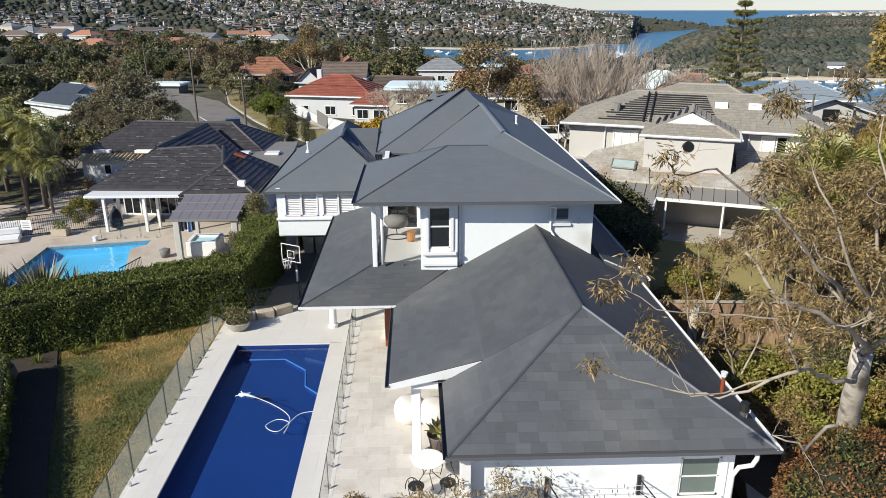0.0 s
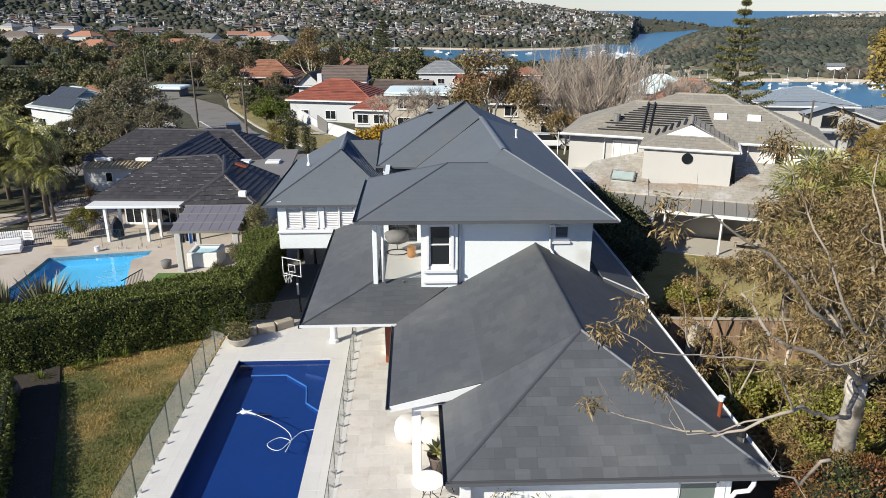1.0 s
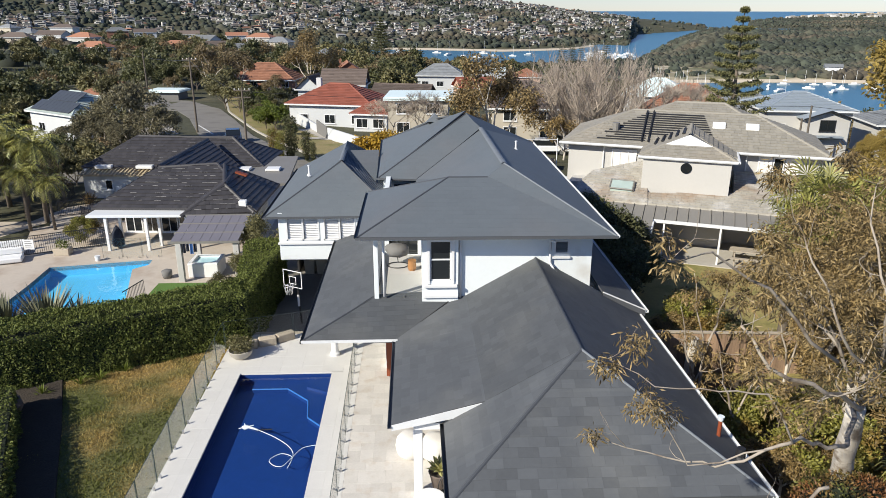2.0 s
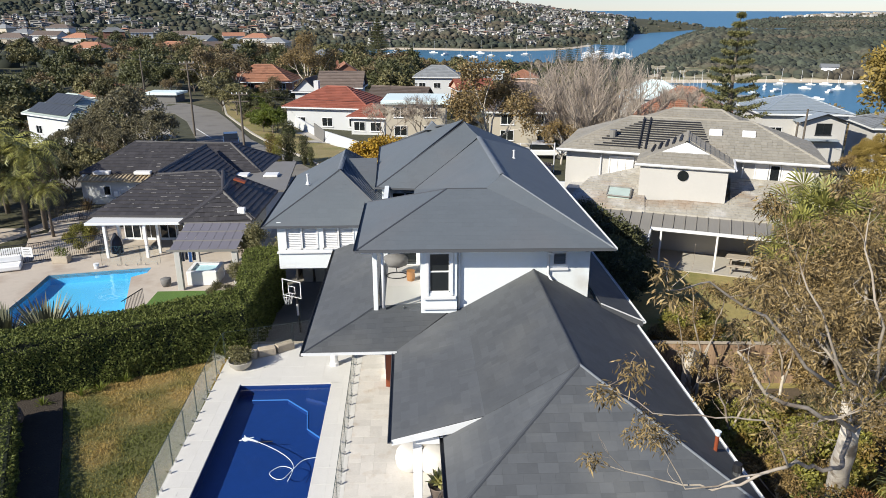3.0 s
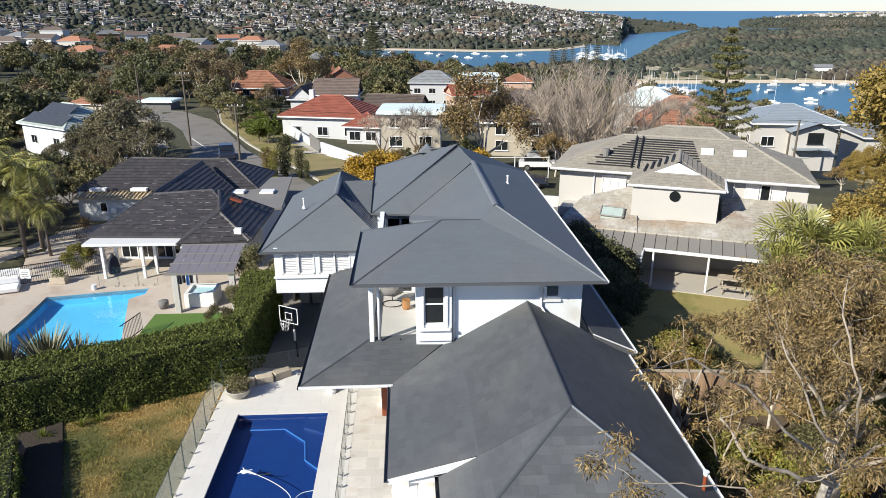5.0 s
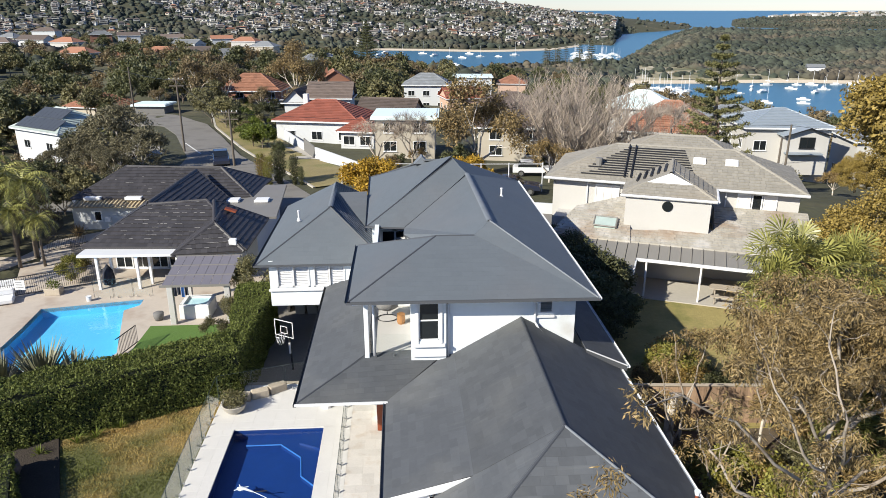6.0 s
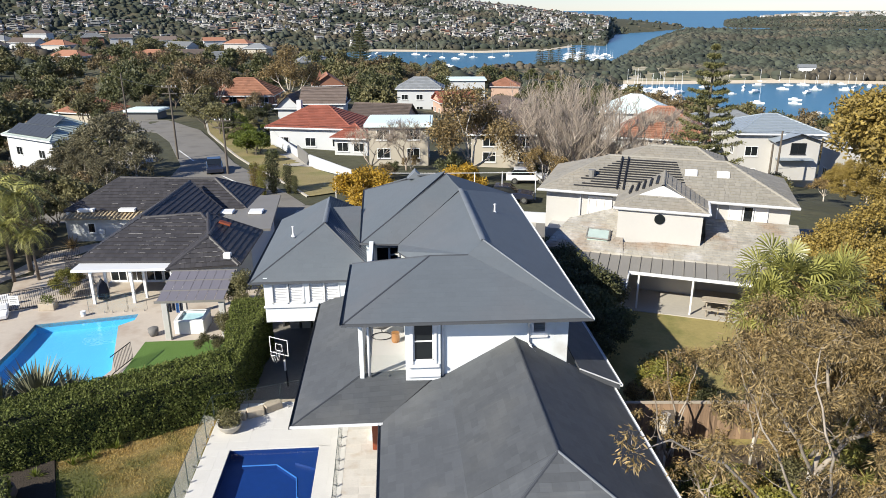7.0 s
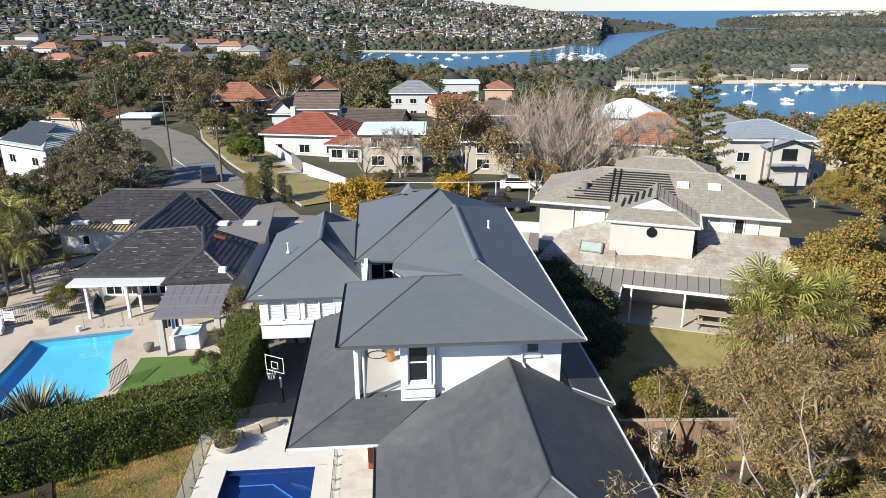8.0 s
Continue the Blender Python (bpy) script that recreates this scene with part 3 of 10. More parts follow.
def make_ground():
    angles = [-180 + 5 * i for i in range(27)] + [-45 + 0.4 * i for i in range(int(92 / 0.4))] + [47 + 5 * i for i in range(27)]
    radii = [1.5 * 1.0535 ** i for i in range(156)]
    radii = [r for r in radii if r < 4900] + [4900]
    g = Mesh()
    na = len(angles)
    for r in radii:
        for a in angles:
            x, y = r * math.sin(radians(a)), r * math.cos(radians(a))
            z = block_level(x, y)
            g.v.append((x, y, land(x, y) if z is None else z))
    for i in range(len(radii) - 1):
        for k in range(na):
            a, b = i * na + k, i * na + (k + 1) % na
            g.f.append((a, a + na, b + na, b))
    g.f.append(tuple(range(na)))
    single("ground", g, M_GROUND, "olive and brown bush ground falling to the harbour", "ground", kind="structure", smooth=True)
    w = Mesh()
    aa = [-60 + 3 * i for i in range(44)]
    for r, z in zip(WATER_R, WATER_Z):
        for a in aa:
            w.v.append((r * math.sin(radians(a)), r * math.cos(radians(a)), z))
    n = len(aa)
    for i in range(len(WATER_R) - 1):
        for k in range(n - 1):
            w.f.append((i * n + k, (i + 1) * n + k, (i + 1) * n + k + 1, i * n + k + 1))
    single("water", w, M_SEA, "blue harbour water running out to the open sea", "water", kind="structure", smooth=True)


make_ground()

# ---- the grey-roofed house ----
def hip_planes():
    """Roof planes of the house as convex polygons, seen from above against the clock."""
    lo, up = {}, {}
    # single-storey block nearest the pool
    Z, R = 2.62, 4.65
    fl, fr = (0.86, 13.25, Z), (8.12, 13.22, Z)
    peak, back = (4.41, 16.52, R + 0.01), (4.40, 23.55, R)
    brk = 1.96
    zb = R - (4.40 - brk) * 0.573
    lo["front"] = [fl, fr, peak]
    lo["side_e"] = [fr, (8.12, 23.25, Z), (4.40, 23.55, R), peak]
    lo["rear_e"] = [(8.38, 23.1, 2.74), (8.38, 38.0, 2.74), (6.8, 38.0, 3.45), (6.8, 23.1, 3.45)]
    hl = 16.40
    lo["side_w_near"] = [fl, peak, (brk, hl, zb), (0.86, hl, Z)]
    lo["side_w_far"] = [(brk, hl, zb), peak, back, (brk, 23.55, zb)]
    ze = zb - (brk + 0.52) * 0.27
    lo["verandah_e"] = [(-0.52, hl, ze), (brk, hl, zb), (brk, 24.0, zb), (-0.52, 21.40, ze)]
    # verandah round the corner
    tz = ze + 0.74
    lo["verandah_front"] = [(-3.57, 21.40, ze), (-0.52, 21.40, ze), (brk, 24.0, zb), (-1.2, 23.65, tz)]
    lo["verandah_side"] = [(-3.57, 21.40, ze), (-1.2, 23.65, tz), (-1.2, 32.4, tz), (-3.57, 32.75, ze)]
    # upper storey
    E = 5.71
    uel, uer, apx, apl = (-1.78, 22.8, E), (6.97, 22.66, E), (3.62, 26.78, 7.35), (1.43, 26.17, 6.95)
    v = (2.93, 26.15, 6.97)
    up["front"] = [uel, uer, v, apl]
    up["front_e"] = [uer, apx, v]
    up["west_hip"] = [uel, apl, (-1.75, 28.75, E + 0.05)]
    up["west_back"] = [(-1.75, 28.75, E + 0.03), apl, v, (0.9, 28.85, E + 0.03)]
    up["west_gap"] = [v, (0.2, 30.6, 5.62), (0.9, 28.85, E + 0.03)]
    top = (2.78, 36.0, 7.99)
    rid = (3.48, 35.0, 7.32)
    up["east"] = [uer, (6.95, 40.2, E), rid, apx]
    up["east_far"] = [(6.95, 40.2, E), top, rid]
    up["main_west"] = [v, apx, rid, (0.25, 31.9, 5.52)]
    up["main_west_low"] = [v, (0.25, 31.9, 5.52), (0.2, 30.6, 5.62)]
    bkl = (-1.52, 32.2, 5.50)
    up["back_front"] = [bkl, (0.25, 31.9, 5.52), rid, top]
    up["back_west"] = [bkl, top, (1.25, 38.4, 7.35), (-1.75, 43.3, 5.3)]
    up["back_rear"] = [top, (6.95, 40.2, E), (2.5, 43.5, 5.4), (1.25, 38.4, 7.35)]
    up["back_rear_low"] = [(1.25, 38.4, 7.35), (2.5, 43.5, 5.4), (-1.75, 43.3, 5.3)]
    # west wing
    W = 3.80
    wa, wr = (-3.45, 34.65, 5.85), (-3.6, 39.8, 5.85)
    up["wing_front"] = [(-6.86, 31.85, W), (-0.6, 31.85, W), wa]
    up["wing_west"] = [(-6.86, 31.85, W), wa, wr, (-6.85, 42.3, W)]
    up["wing_east"] = [(-0.6, 31.85, W), (-0.6, 42.3, W), wr, wa]
    up["wing_rear"] = [(-6.85, 42.3, W), wr, (-0.6, 42.3, W)]
    up["link"] = [(-1.75, 34.9, 4.72), (-1.75, 38.2, 5.7), (-3.4, 38.0, 5.72)]
    return {k: flat(p) for k, p in lo.items()}, {k: flat(p) for k, p in up.items()}


def flat(poly):
    """The same corners, brought onto one plane by height alone."""
    a = np.array([(x, y, 1.0) for x, y, z in poly])
    k = np.linalg.lstsq(a, np.array([p[2] for p in poly]), rcond=None)[0]
    return [(x, y, float(k[0] * x + k[1] * y + k[2])) for x, y, z in poly]


def make_house():
    rng = random.Random(4)
    house = thing("house", (3, 24, 0), "white rendered two-storey house with dark grey hipped shingle roofs", "house")
    lo, up = hip_planes()
    near = []
    for name, planes in (("lower_roof", lo), ("upper_roof", up)):
        for key, poly in planes.items():
            base, tiles = Mesh(), Mesh()
            base.slab(poly, 0.07)
            roof = part("roof_plane", base, M_ROOFBASE, house, "dark grey roof plane")
            pcs = courses(poly, 0.40, 0.25, rng, lift=0.003 if name == "lower_roof" else 0.0015, gap=0.0018 if name == "lower_roof" else 0.001, tail=0.008)
            if key == "front" and name == "lower_roof":
                near += pcs
                low_roof = roof
                continue
            fill(tiles, pcs)
            sh = part("shingle_field", tiles, M_ROOF if name == "lower_roof" else M_ROOFUP, roof, "staggered dark grey shingles")
            sh["kind"] = "stuff"
    L, F, G = lo["front"], up["front"], up["front_e"]
    U = [F[0], F[1], G[1], F[2], F[3]]
    for a, b in ((L[0], L[2]), (L[1], L[2]), (L[2], lo["side_w_far"][2]), (lo["verandah_front"][0], lo["verandah_front"][3])):
        q = Mesh()
        cap_line(a, b, q, 0.05, 0.018)
        part("ridge_cap", q, M_FLASH if a in (L[1], U[1]) else M_RIDGE, house, "lighter grey ridge capping")
    q = Mesh()
    cap_line(lo["verandah_front"][1], lo["verandah_front"][2], q, 0.035, 0.014)
    part("valley_strip", q, M_BLACK, house, "dark valley line")
    for a, b in ((up["main_west"][2], up["main_west"][3]), (up["back_west"][0], (-1.65, 36.2, 5.2))):
        q = Mesh()
        cap_line(a, b, q, 0.035, 0.014)
        part("valley_strip", q, M_BLACK, house, "dark valley line")
    # ribbed metal slope of the wing, and its folded ridge
    we = [Vector(p) for p in up["wing_east"]]
    for k in range(26):
        s = (k + 0.5) / 26
        a, b = we[0].lerp(we[1], s), we[3].lerp(we[2], s)
        q = Mesh()
        q.tube([a + Vector((0, 0, 0.03)), b + Vector((0, 0, 0.03))], 0.028, 5)
        part("roof_seam", q, M_SEAM, house, "dark blue standing seam")
    # little vent gablet behind the main ridge
    q = Mesh()
    q.add([(0.85, 38.2, 7.2), (1.75, 38.2, 7.2), (1.3, 38.2, 7.62), (0.85, 39.6, 7.0), (1.75, 39.6, 7.0), (1.3, 39.6, 7.5)], ((0, 1, 2), (5, 4, 3), (1, 4, 5, 2), (0, 2, 5, 3)))
    part("gablet", q, M_FLASH, house, "pale grey roof gablet")
    bk, wf = up["back_front"], up["wing_front"]
    for a, b in ((U[0], U[4]), (U[1], U[2]), (U[4], U[3]), (U[2], bk[2]), (bk[0], bk[3]), (wf[0], wf[2]), (wf[1], wf[2]), (wf[2], up["wing_west"][2]), (up["west_hip"][2], U[4]), (up["back_west"][2], up["back_west"][3])):
        q = Mesh()
        cap_line(a, b, q, 0.05, 0.018)
        part("ridge_cap", q, M_FLASH if a in (L[1], U[1]) else M_RIDGE, house, "lighter grey ridge capping")

    for a, b in ((U[2], bk[2]), (wf[2], up["wing_west"][2])):
        q = Mesh()
        cap_line(a, b, q, 0.13, 0.03, 0.9)
        part("ridge_flashing", q, M_FLASH, house, "pale blue-grey metal ridge flashing")

    def gutter(pts, w=0.11, mat=M_GUTTER, drop=0.07, label=""):
        for i in range(len(pts) - 1):
            a, b = Vector(pts[i]), Vector(pts[i + 1])
            d = (b - a)
            m = Matrix.Translation(a) @ Matrix.Rotation(math.atan2(d.y, d.x), 4, "Z")
            n = d.length
            g = Mesh()
            rim = ((-w, 0.012), (-w, -drop), (0, -drop), (0, -0.02), (-0.015, -0.02), (-0.015, -drop + 0.015), (-w + 0.015, -drop + 0.015), (-w + 0.015, 0.012))
            g.add([m @ Vector((x, y, z)) for x in (-0.06, n + 0.06) for y, z in rim], [(i, i + 8, (i + 1) % 8 + 8, (i + 1) % 8) for i in range(8)] + [(0, 1, 6, 7), (1, 2, 5, 6), (2, 3, 4, 5), (15, 14, 9, 8), (14, 13, 10, 9), (13, 12, 11, 10)])
            part("gutter", g, mat, house, label)

    v = lo
    gutter([L[0], L[1]])
    gutter([L[1], (8.12, 23.25, 2.62)], mat=M_FASCIA, label="white gutter")
    gutter([v["rear_e"][0], v["rear_e"][1]], mat=M_FASCIA, label="white gutter")
    a, b = Vector(v["rear_e"][0]), Vector(v["rear_e"][3])
    g = Mesh()
    g.add([a, b, b - Vector((0, 0, 0.2)), a - Vector((0, 0, 0.2))] + [p - Vector((0, 0.05, 0)) for p in (a, b, b - Vector((0, 0, 0.2)), a - Vector((0, 0, 0.2)))],
          ((0, 1, 2, 3), (7, 6, 5, 4), (0, 4, 5, 1), (1, 5, 6, 2), (2, 6, 7, 3), (3, 7, 4, 0)))
    part("verge_board", g, M_GUTTER, house, "grey verge board")
    g = Mesh()
    g.tube([a + Vector((0, -0.03, 0.02)), b + Vector((0, -0.03, 0.02))], 0.028, 6)
    part("verge_trim", g, M_FASCIA, house, "white verge trim")
    gutter([v["side_w_near"][3], L[0]], mat=M_BLACK)
    gutter([v["verandah_e"][3], v["verandah_e"][0]])
    gutter([v["verandah_front"][0], v["verandah_front"][1]], mat=M_FASCIA, label="white gutter")
    gutter([v["verandah_side"][3], v["verandah_side"][0]], mat=M_BLACK)
    gutter([U[0], U[1]])
    gutter([U[1], (6.95, 40.2, 5.71)], mat=M_FASCIA, label="white gutter")
    gutter([up["west_hip"][2], U[0]], mat=M_BLACK)
    gutter([bk[0], bk[1]])
    gutter([wf[0], wf[1]])
    gutter([up["wing_west"][3], wf[0]], mat=M_BLACK)
    gutter([up["back_west"][3], bk[0]], mat=M_BLACK)
    # white gable board where the flatter verandah roof stands out over the lower eave
    ve = v["verandah_e"]
    g = Mesh()
    y = ve[0][1]
    g.add([(ve[0][0], y - 0.03, ve[0][2] - 0.16), (1.2, y - 0.03, 2.78), (ve[1][0], y - 0.03, ve[1][2] - 0.02), (ve[0][0], y - 0.03, ve[0][2]),
           (ve[0][0], y, ve[0][2] - 0.16), (1.2, y, 2.78), (ve[1][0], y, ve[1][2] - 0.02), (ve[0][0], y, ve[0][2])],
          ((0, 1, 2, 3), (7, 6, 5, 4), (0, 4, 5, 1), (1, 5, 6, 2), (2, 6, 7, 3), (3, 7, 4, 0)))
    part("gable_board", g, M_FASCIA, house, "white gable board")
    # walls
    q = Mesh()
    wall_with(q, (1.35, 13.75), (7.5, 13.75), 0, 2.55, 0.25, [(4.9, 5.85, 1.0, 2.05)])
    part("lower_wall", q, M_HOUSEWALL, house, "white rendered wall")
    q = Mesh()
    wall_with(q, (7.5, 13.75), (7.5, 29.3), 0, 2.55, 0.25)
    part("lower_wall", q, M_HOUSEWALL, house, "white rendered wall")
    q = Mesh()
    wall_with(q, (1.35, 16.3), (1.35, 13.75), 0, 2.55, 0.25)
    part("lower_wall", q, M_HOUSEWALL, house, "white rendered wall")
    q = Mesh()
    wall_with(q, (2.2, 23.2), (2.2, 16.3), 0, 2.75, 0.25, [(1.0, 5.6, 0.05, 2.2)])
    part("lower_wall", q, M_HOUSEWALL, house, "white rendered wall")
    q = Mesh()
    wall_with(q, (-0.9, 24.2), (2.2, 24.2), 0, 2.6, 0.25)
    part("lower_wall", q, M_HOUSEWALL, house, "white rendered wall")
    q = Mesh()
    wall_with(q, (-1.0, 32.4), (-1.0, 24.2), 0, 2.9, 0.25)
    part("lower_wall", q, M_HOUSEWALL, house, "white rendered wall")
    q = Mesh()
    wall_with(q, (1.6, 23.5), (6.4, 23.5), 2.6, 5.6, 0.25, [(3.5, 3.92, 4.85, 5.25)])
    part("upper_wall", q, M_HOUSEWALL, house, "white rendered wall")
    q = Mesh()
    wall_with(q, (6.4, 23.5), (6.4, 40), 2.4, 5.6, 0.25)
    part("upper_wall", q, M_HOUSEWALL, house, "white rendered wall")
    q = Mesh()
    wall_with(q, (0.38, 23.3), (1.66, 23.3), 3.05, 5.6, 0.22, [(0.28, 1.04, 3.9, 5.36)])
    part("upper_wall", q, M_HOUSEWALL, house, "white rendered wall")
    q = Mesh()
    wall_with(q, (0.40, 28.3), (0.40, 23.52), 3.05, 5.6, 0.15)
    part("upper_wall", q, M_HOUSEWALL, house, "white rendered wall")
    q = Mesh()
    wall_with(q, (-1.14, 28.3), (0.40, 28.3), 3.05, 5.6, 0.15, [(0.1, 1.4, 3.1, 5.25)])
    part("upper_wall", q, M_HOUSEWALL, house, "white rendered wall")
    q = Mesh()
    wall_with(q, (-1.14, 32.4), (-1.14, 28.3), 3.05, 5.6, 0.2)
    part("upper_wall", q, M_HOUSEWALL, house, "white rendered wall")
    q = Mesh()
    wall_with(q, (-1.3, 32.55), (0.6, 32.55), 3.0, 5.5, 0.2, [(0.28, 1.58, 4.35, 5.22)])
    part("upper_wall", q, M_HOUSEWALL, house, "white rendered wall")
    q = Mesh()
    wall_with(q, (-1.3, 43), (-1.3, 32.55), 3.0, 5.4, 0.2)
    part("upper_wall", q, M_HOUSEWALL, house, "white rendered wall")
    q = Mesh()
    wall_with(q, (-6.25, 32.0), (-1.2, 32.0), 1.65, 3.82, 0.2, [(0.35, 1.9, 2.6, 3.75), (2.1, 3.6, 2.6, 3.75)])
    part("wing_wall", q, M_HOUSEWALL, house, "white rendered wing wall")
    q = Mesh()
    wall_with(q, (-6.25, 42.0), (-6.25, 32.0), 1.65, 3.95, 0.2)
    part("wing_wall", q, M_HOUSEWALL, house, "white rendered wing wall")
    q = Mesh()
    wall_with(q, (-1.2, 42), (-6.25, 42), -1.2, 3.95, 0.2)
    part("wing_wall", q, M_HOUSEWALL, house, "white rendered wing wall")
    q = Mesh()
    q.box(-6.25, 32.2, 1.55, -1.2, 42, 1.7)
    part("wing_floor", q, M_HOUSEWALL, house, "white wing floor")
    # floors inside, so that openings look into real rooms
    f = Mesh()
    f.box(-1.0, 24.0, 2.88, 6.4, 43, 3.02)
    f.box(-1.14, 23.45, 3.05, 0.40, 28.3, 3.12)
    part("upper_floor", f, M_RENDERC, house, "pale balcony floor")
    return house, low_roof, near


HOUSE, LOW_ROOF, NEAR_SHINGLES = make_house()

# ---- generic house ----
def at_local(o, yaw):
    return Matrix.Translation(o) @ Matrix.Rotation(radians(yaw), 4, "Z")


def window_on(house, m, u, v, z, w, h, frame_mat=M_TRIM, glass=M_PANE, bars=1):
    """A window on a wall face at y = v of the local frame m, looking towards -y, as frame, panes and sill."""
    f = Mesh()
    t = 0.07
    ring = []
    for y in (v - 0.05, v + 0.03):
        for e in (0, t):
            ring += [m @ Vector(p) for p in ((u + e, y, z + e), (u + w - e, y, z + e), (u + w - e, y, z + h - e), (u + e, y, z + h - e))]
    f.add(ring, [(i, (i + 1) % 4, 4 + (i + 1) % 4, 4 + i) for i in range(4)] + [(8 + i, 12 + i, 12 + (i + 1) % 4, 8 + (i + 1) % 4) for i in range(4)]
          + [(i, 8 + i, 8 + (i + 1) % 4, (i + 1) % 4) for i in range(4)] + [(4 + i, 4 + (i + 1) % 4, 12 + (i + 1) % 4, 12 + i) for i in range(4)])
    win = part("window", f, frame_mat, house, "white framed window")
    for k in range(bars):
        x = u + w * (k + 1) / (bars + 1)
        f = Mesh()
        f.box(x - 0.025, v - 0.04, z + t, x + 0.025, v + 0.02, z + h - t, m)
        part("glazing_bar", f, frame_mat, win)
    g = Mesh()
    g.box(u + t * 0.5, v - 0.012, z + t * 0.5, u + w - t * 0.5, v + 0.012, z + h - t * 0.5, m)
    part("pane", g, glass, win, "dark glass")
    s = Mesh()
    s.box(u - 0.06, v - 0.12, z - 0.07, u + w + 0.06, v + 0.02, z, m)
    part("sill", s, frame_mat, win)
    return win


def suburban_house(at, yaw, w, d, base, eave, rise, label, wall=M_RENDER, roof=M_TERRA, style="hip", windows=2, storeys=1, over=0.5, chimney=False, group="houses in the suburb", balcony=False):
    """A house of w by d metres round at; base, eave: heights; rise: from eave to ridge."""
    x, y = at
    m = at_local((x, y, 0), yaw)
    h = thing("house", (x, y, base), label, "house", group)
    b = Mesh()
    b.box(-w / 2, -d / 2, base - 2.5, w / 2, d / 2, eave, m)
    part("wall", b, wall, h)
    r = Mesh()
    a, c, e = w / 2 + over, d / 2 + over, eave - 0.05
    if style == "flat":
        r.box(-a, -c, eave, a, c, eave + 0.35, m)
        r.box(-a + 0.3, -c + 0.3, eave + 0.35, a - 0.3, c - 0.3, eave + 0.42, m)
    else:
        k = c if style == "hip" else 0.0
        along = a >= c
        if along:
            p = [(-a, -c, e), (a, -c, e), (a, c, e), (-a, c, e), (-a + k, 0, eave + rise), (a - k, 0, eave + rise)]
            fs = ((0, 1, 5, 4), (1, 2, 5), (2, 3, 4, 5), (3, 0, 4), (3, 2, 1, 0))
        else:
            k = a if style == "hip" else 0.0
            p = [(-a, -c, e), (a, -c, e), (a, c, e), (-a, c, e), (0, -c + k, eave + rise), (0, c - k, eave + rise)]
            fs = ((0, 1, 4), (1, 2, 5, 4), (2, 3, 5), (3, 0, 4, 5), (3, 2, 1, 0))
        r.add([m @ Vector(q) for q in p], [f for f in fs if style == "hip" or len(f) == 4])
    rf = part("roof", r, roof, h)
    if style == "gable":
        for f in fs:
            if len(f) == 3:
                g = Mesh()
                ends = [Vector(p[i]) for i in f]
                ends = [Vector((v.x * w / 2 / a, v.y * (c - 0.1) / c, v.z - 0.06)) if along else Vector((v.x * (a - 0.1) / a, v.y * d / 2 / c, v.z - 0.06)) for v in ends]
                into = Vector((-0.1 if ends[0].x > 0 else 0.1, 0, 0)) if along else Vector((0, -0.1 if ends[0].y > 0 else 0.1, 0))
                g.add([m @ v for v in ends] + [m @ (v + into) for v in ends], ((0, 1, 2), (5, 4, 3), (0, 3, 4, 1), (1, 4, 5, 2), (2, 5, 3, 0)))
                part("gable", g, wall, h)
    if style != "flat":
        P = [m @ Vector(q) for q in p]
        if y < 240:
            t, rg = Mesh(), random.Random(int(abs(x) * 10 + y))
            for f in fs[:-1]:
                poly = [tuple(P[i]) for i in f]
                if style == "gable" and len(f) == 3:
                    continue
                fill(t, courses(poly, 0.8, 0.40 if y < 150 else 0.6, rg, 0.07, 0.01, tail=0.015))
            part("tile_field", t, roof, rf)["kind"] = "stuff"
        for i, j in ((4, 5), (0, 4), (3, 4), (1, 5), (2, 5)) if along else ((4, 5), (0, 4), (1, 4), (2, 5), (3, 5)):
            if style == "gable" and (i, j) != (4, 5):
                continue
            caps = Mesh()
            cap_line(P[i], P[j], caps, 0.17, 0.11, 3.0)
            part("ridge_cap", caps, roof, rf)
        fm = Mesh()
        for x0, y0, x1, y1 in ((-a, -c - 0.05, a, -c + 0.02), (-a - 0.05, -c, -a + 0.02, c), (a - 0.02, -c, a + 0.05, c)):
            fm.box(x0, y0, e - 0.18, x1, y1, e + 0.02, m)
        part("fascia", fm, M_FASCIA, rf)
    for s in range(storeys):
        z = base + 0.9 + s * 2.8
        if z + 1.3 > eave:
            z = eave - 1.6
        for k in range(windows):
            u = -w / 2 + w * (k + 0.5) / windows - 0.8
            window_on(h, m, u, -d / 2, z, 1.6, 1.25)
        side = at_local((x, y, 0), yaw + (90 if x < 8 else -90))
        for k in range(2):
            window_on(h, side, -d / 2 + d * (k + 0.5) / 2 - 0.6, -w / 2, z, 1.2, 1.15)
    if chimney:
        q = Mesh()
        q.box(-w * 0.3, 0.2, eave, -w * 0.3 + 0.7, 0.9, eave + rise + 0.7, m)
        part("chimney", q, wall, h)
    if balcony:
        q = Mesh()
        q.box(-w / 2 + 1, -d / 2 - 1.6, base + 2.7, w / 2, -d / 2, base + 2.85, m)
        for i in range(int(w / 0.5)):
            q.box(-w / 2 + 1 + i * 0.48, -d / 2 - 1.6, base + 2.85, -w / 2 + 1.06 + i * 0.48, -d / 2 - 1.54, base + 3.7, m)
        q.box(-w / 2 + 1, -d / 2 - 1.62, base + 3.7, w / 2, -d / 2 - 1.5, base + 3.78, m)
        part("balcony", q, M_TRIM, h, "white balustraded balcony")
    return h


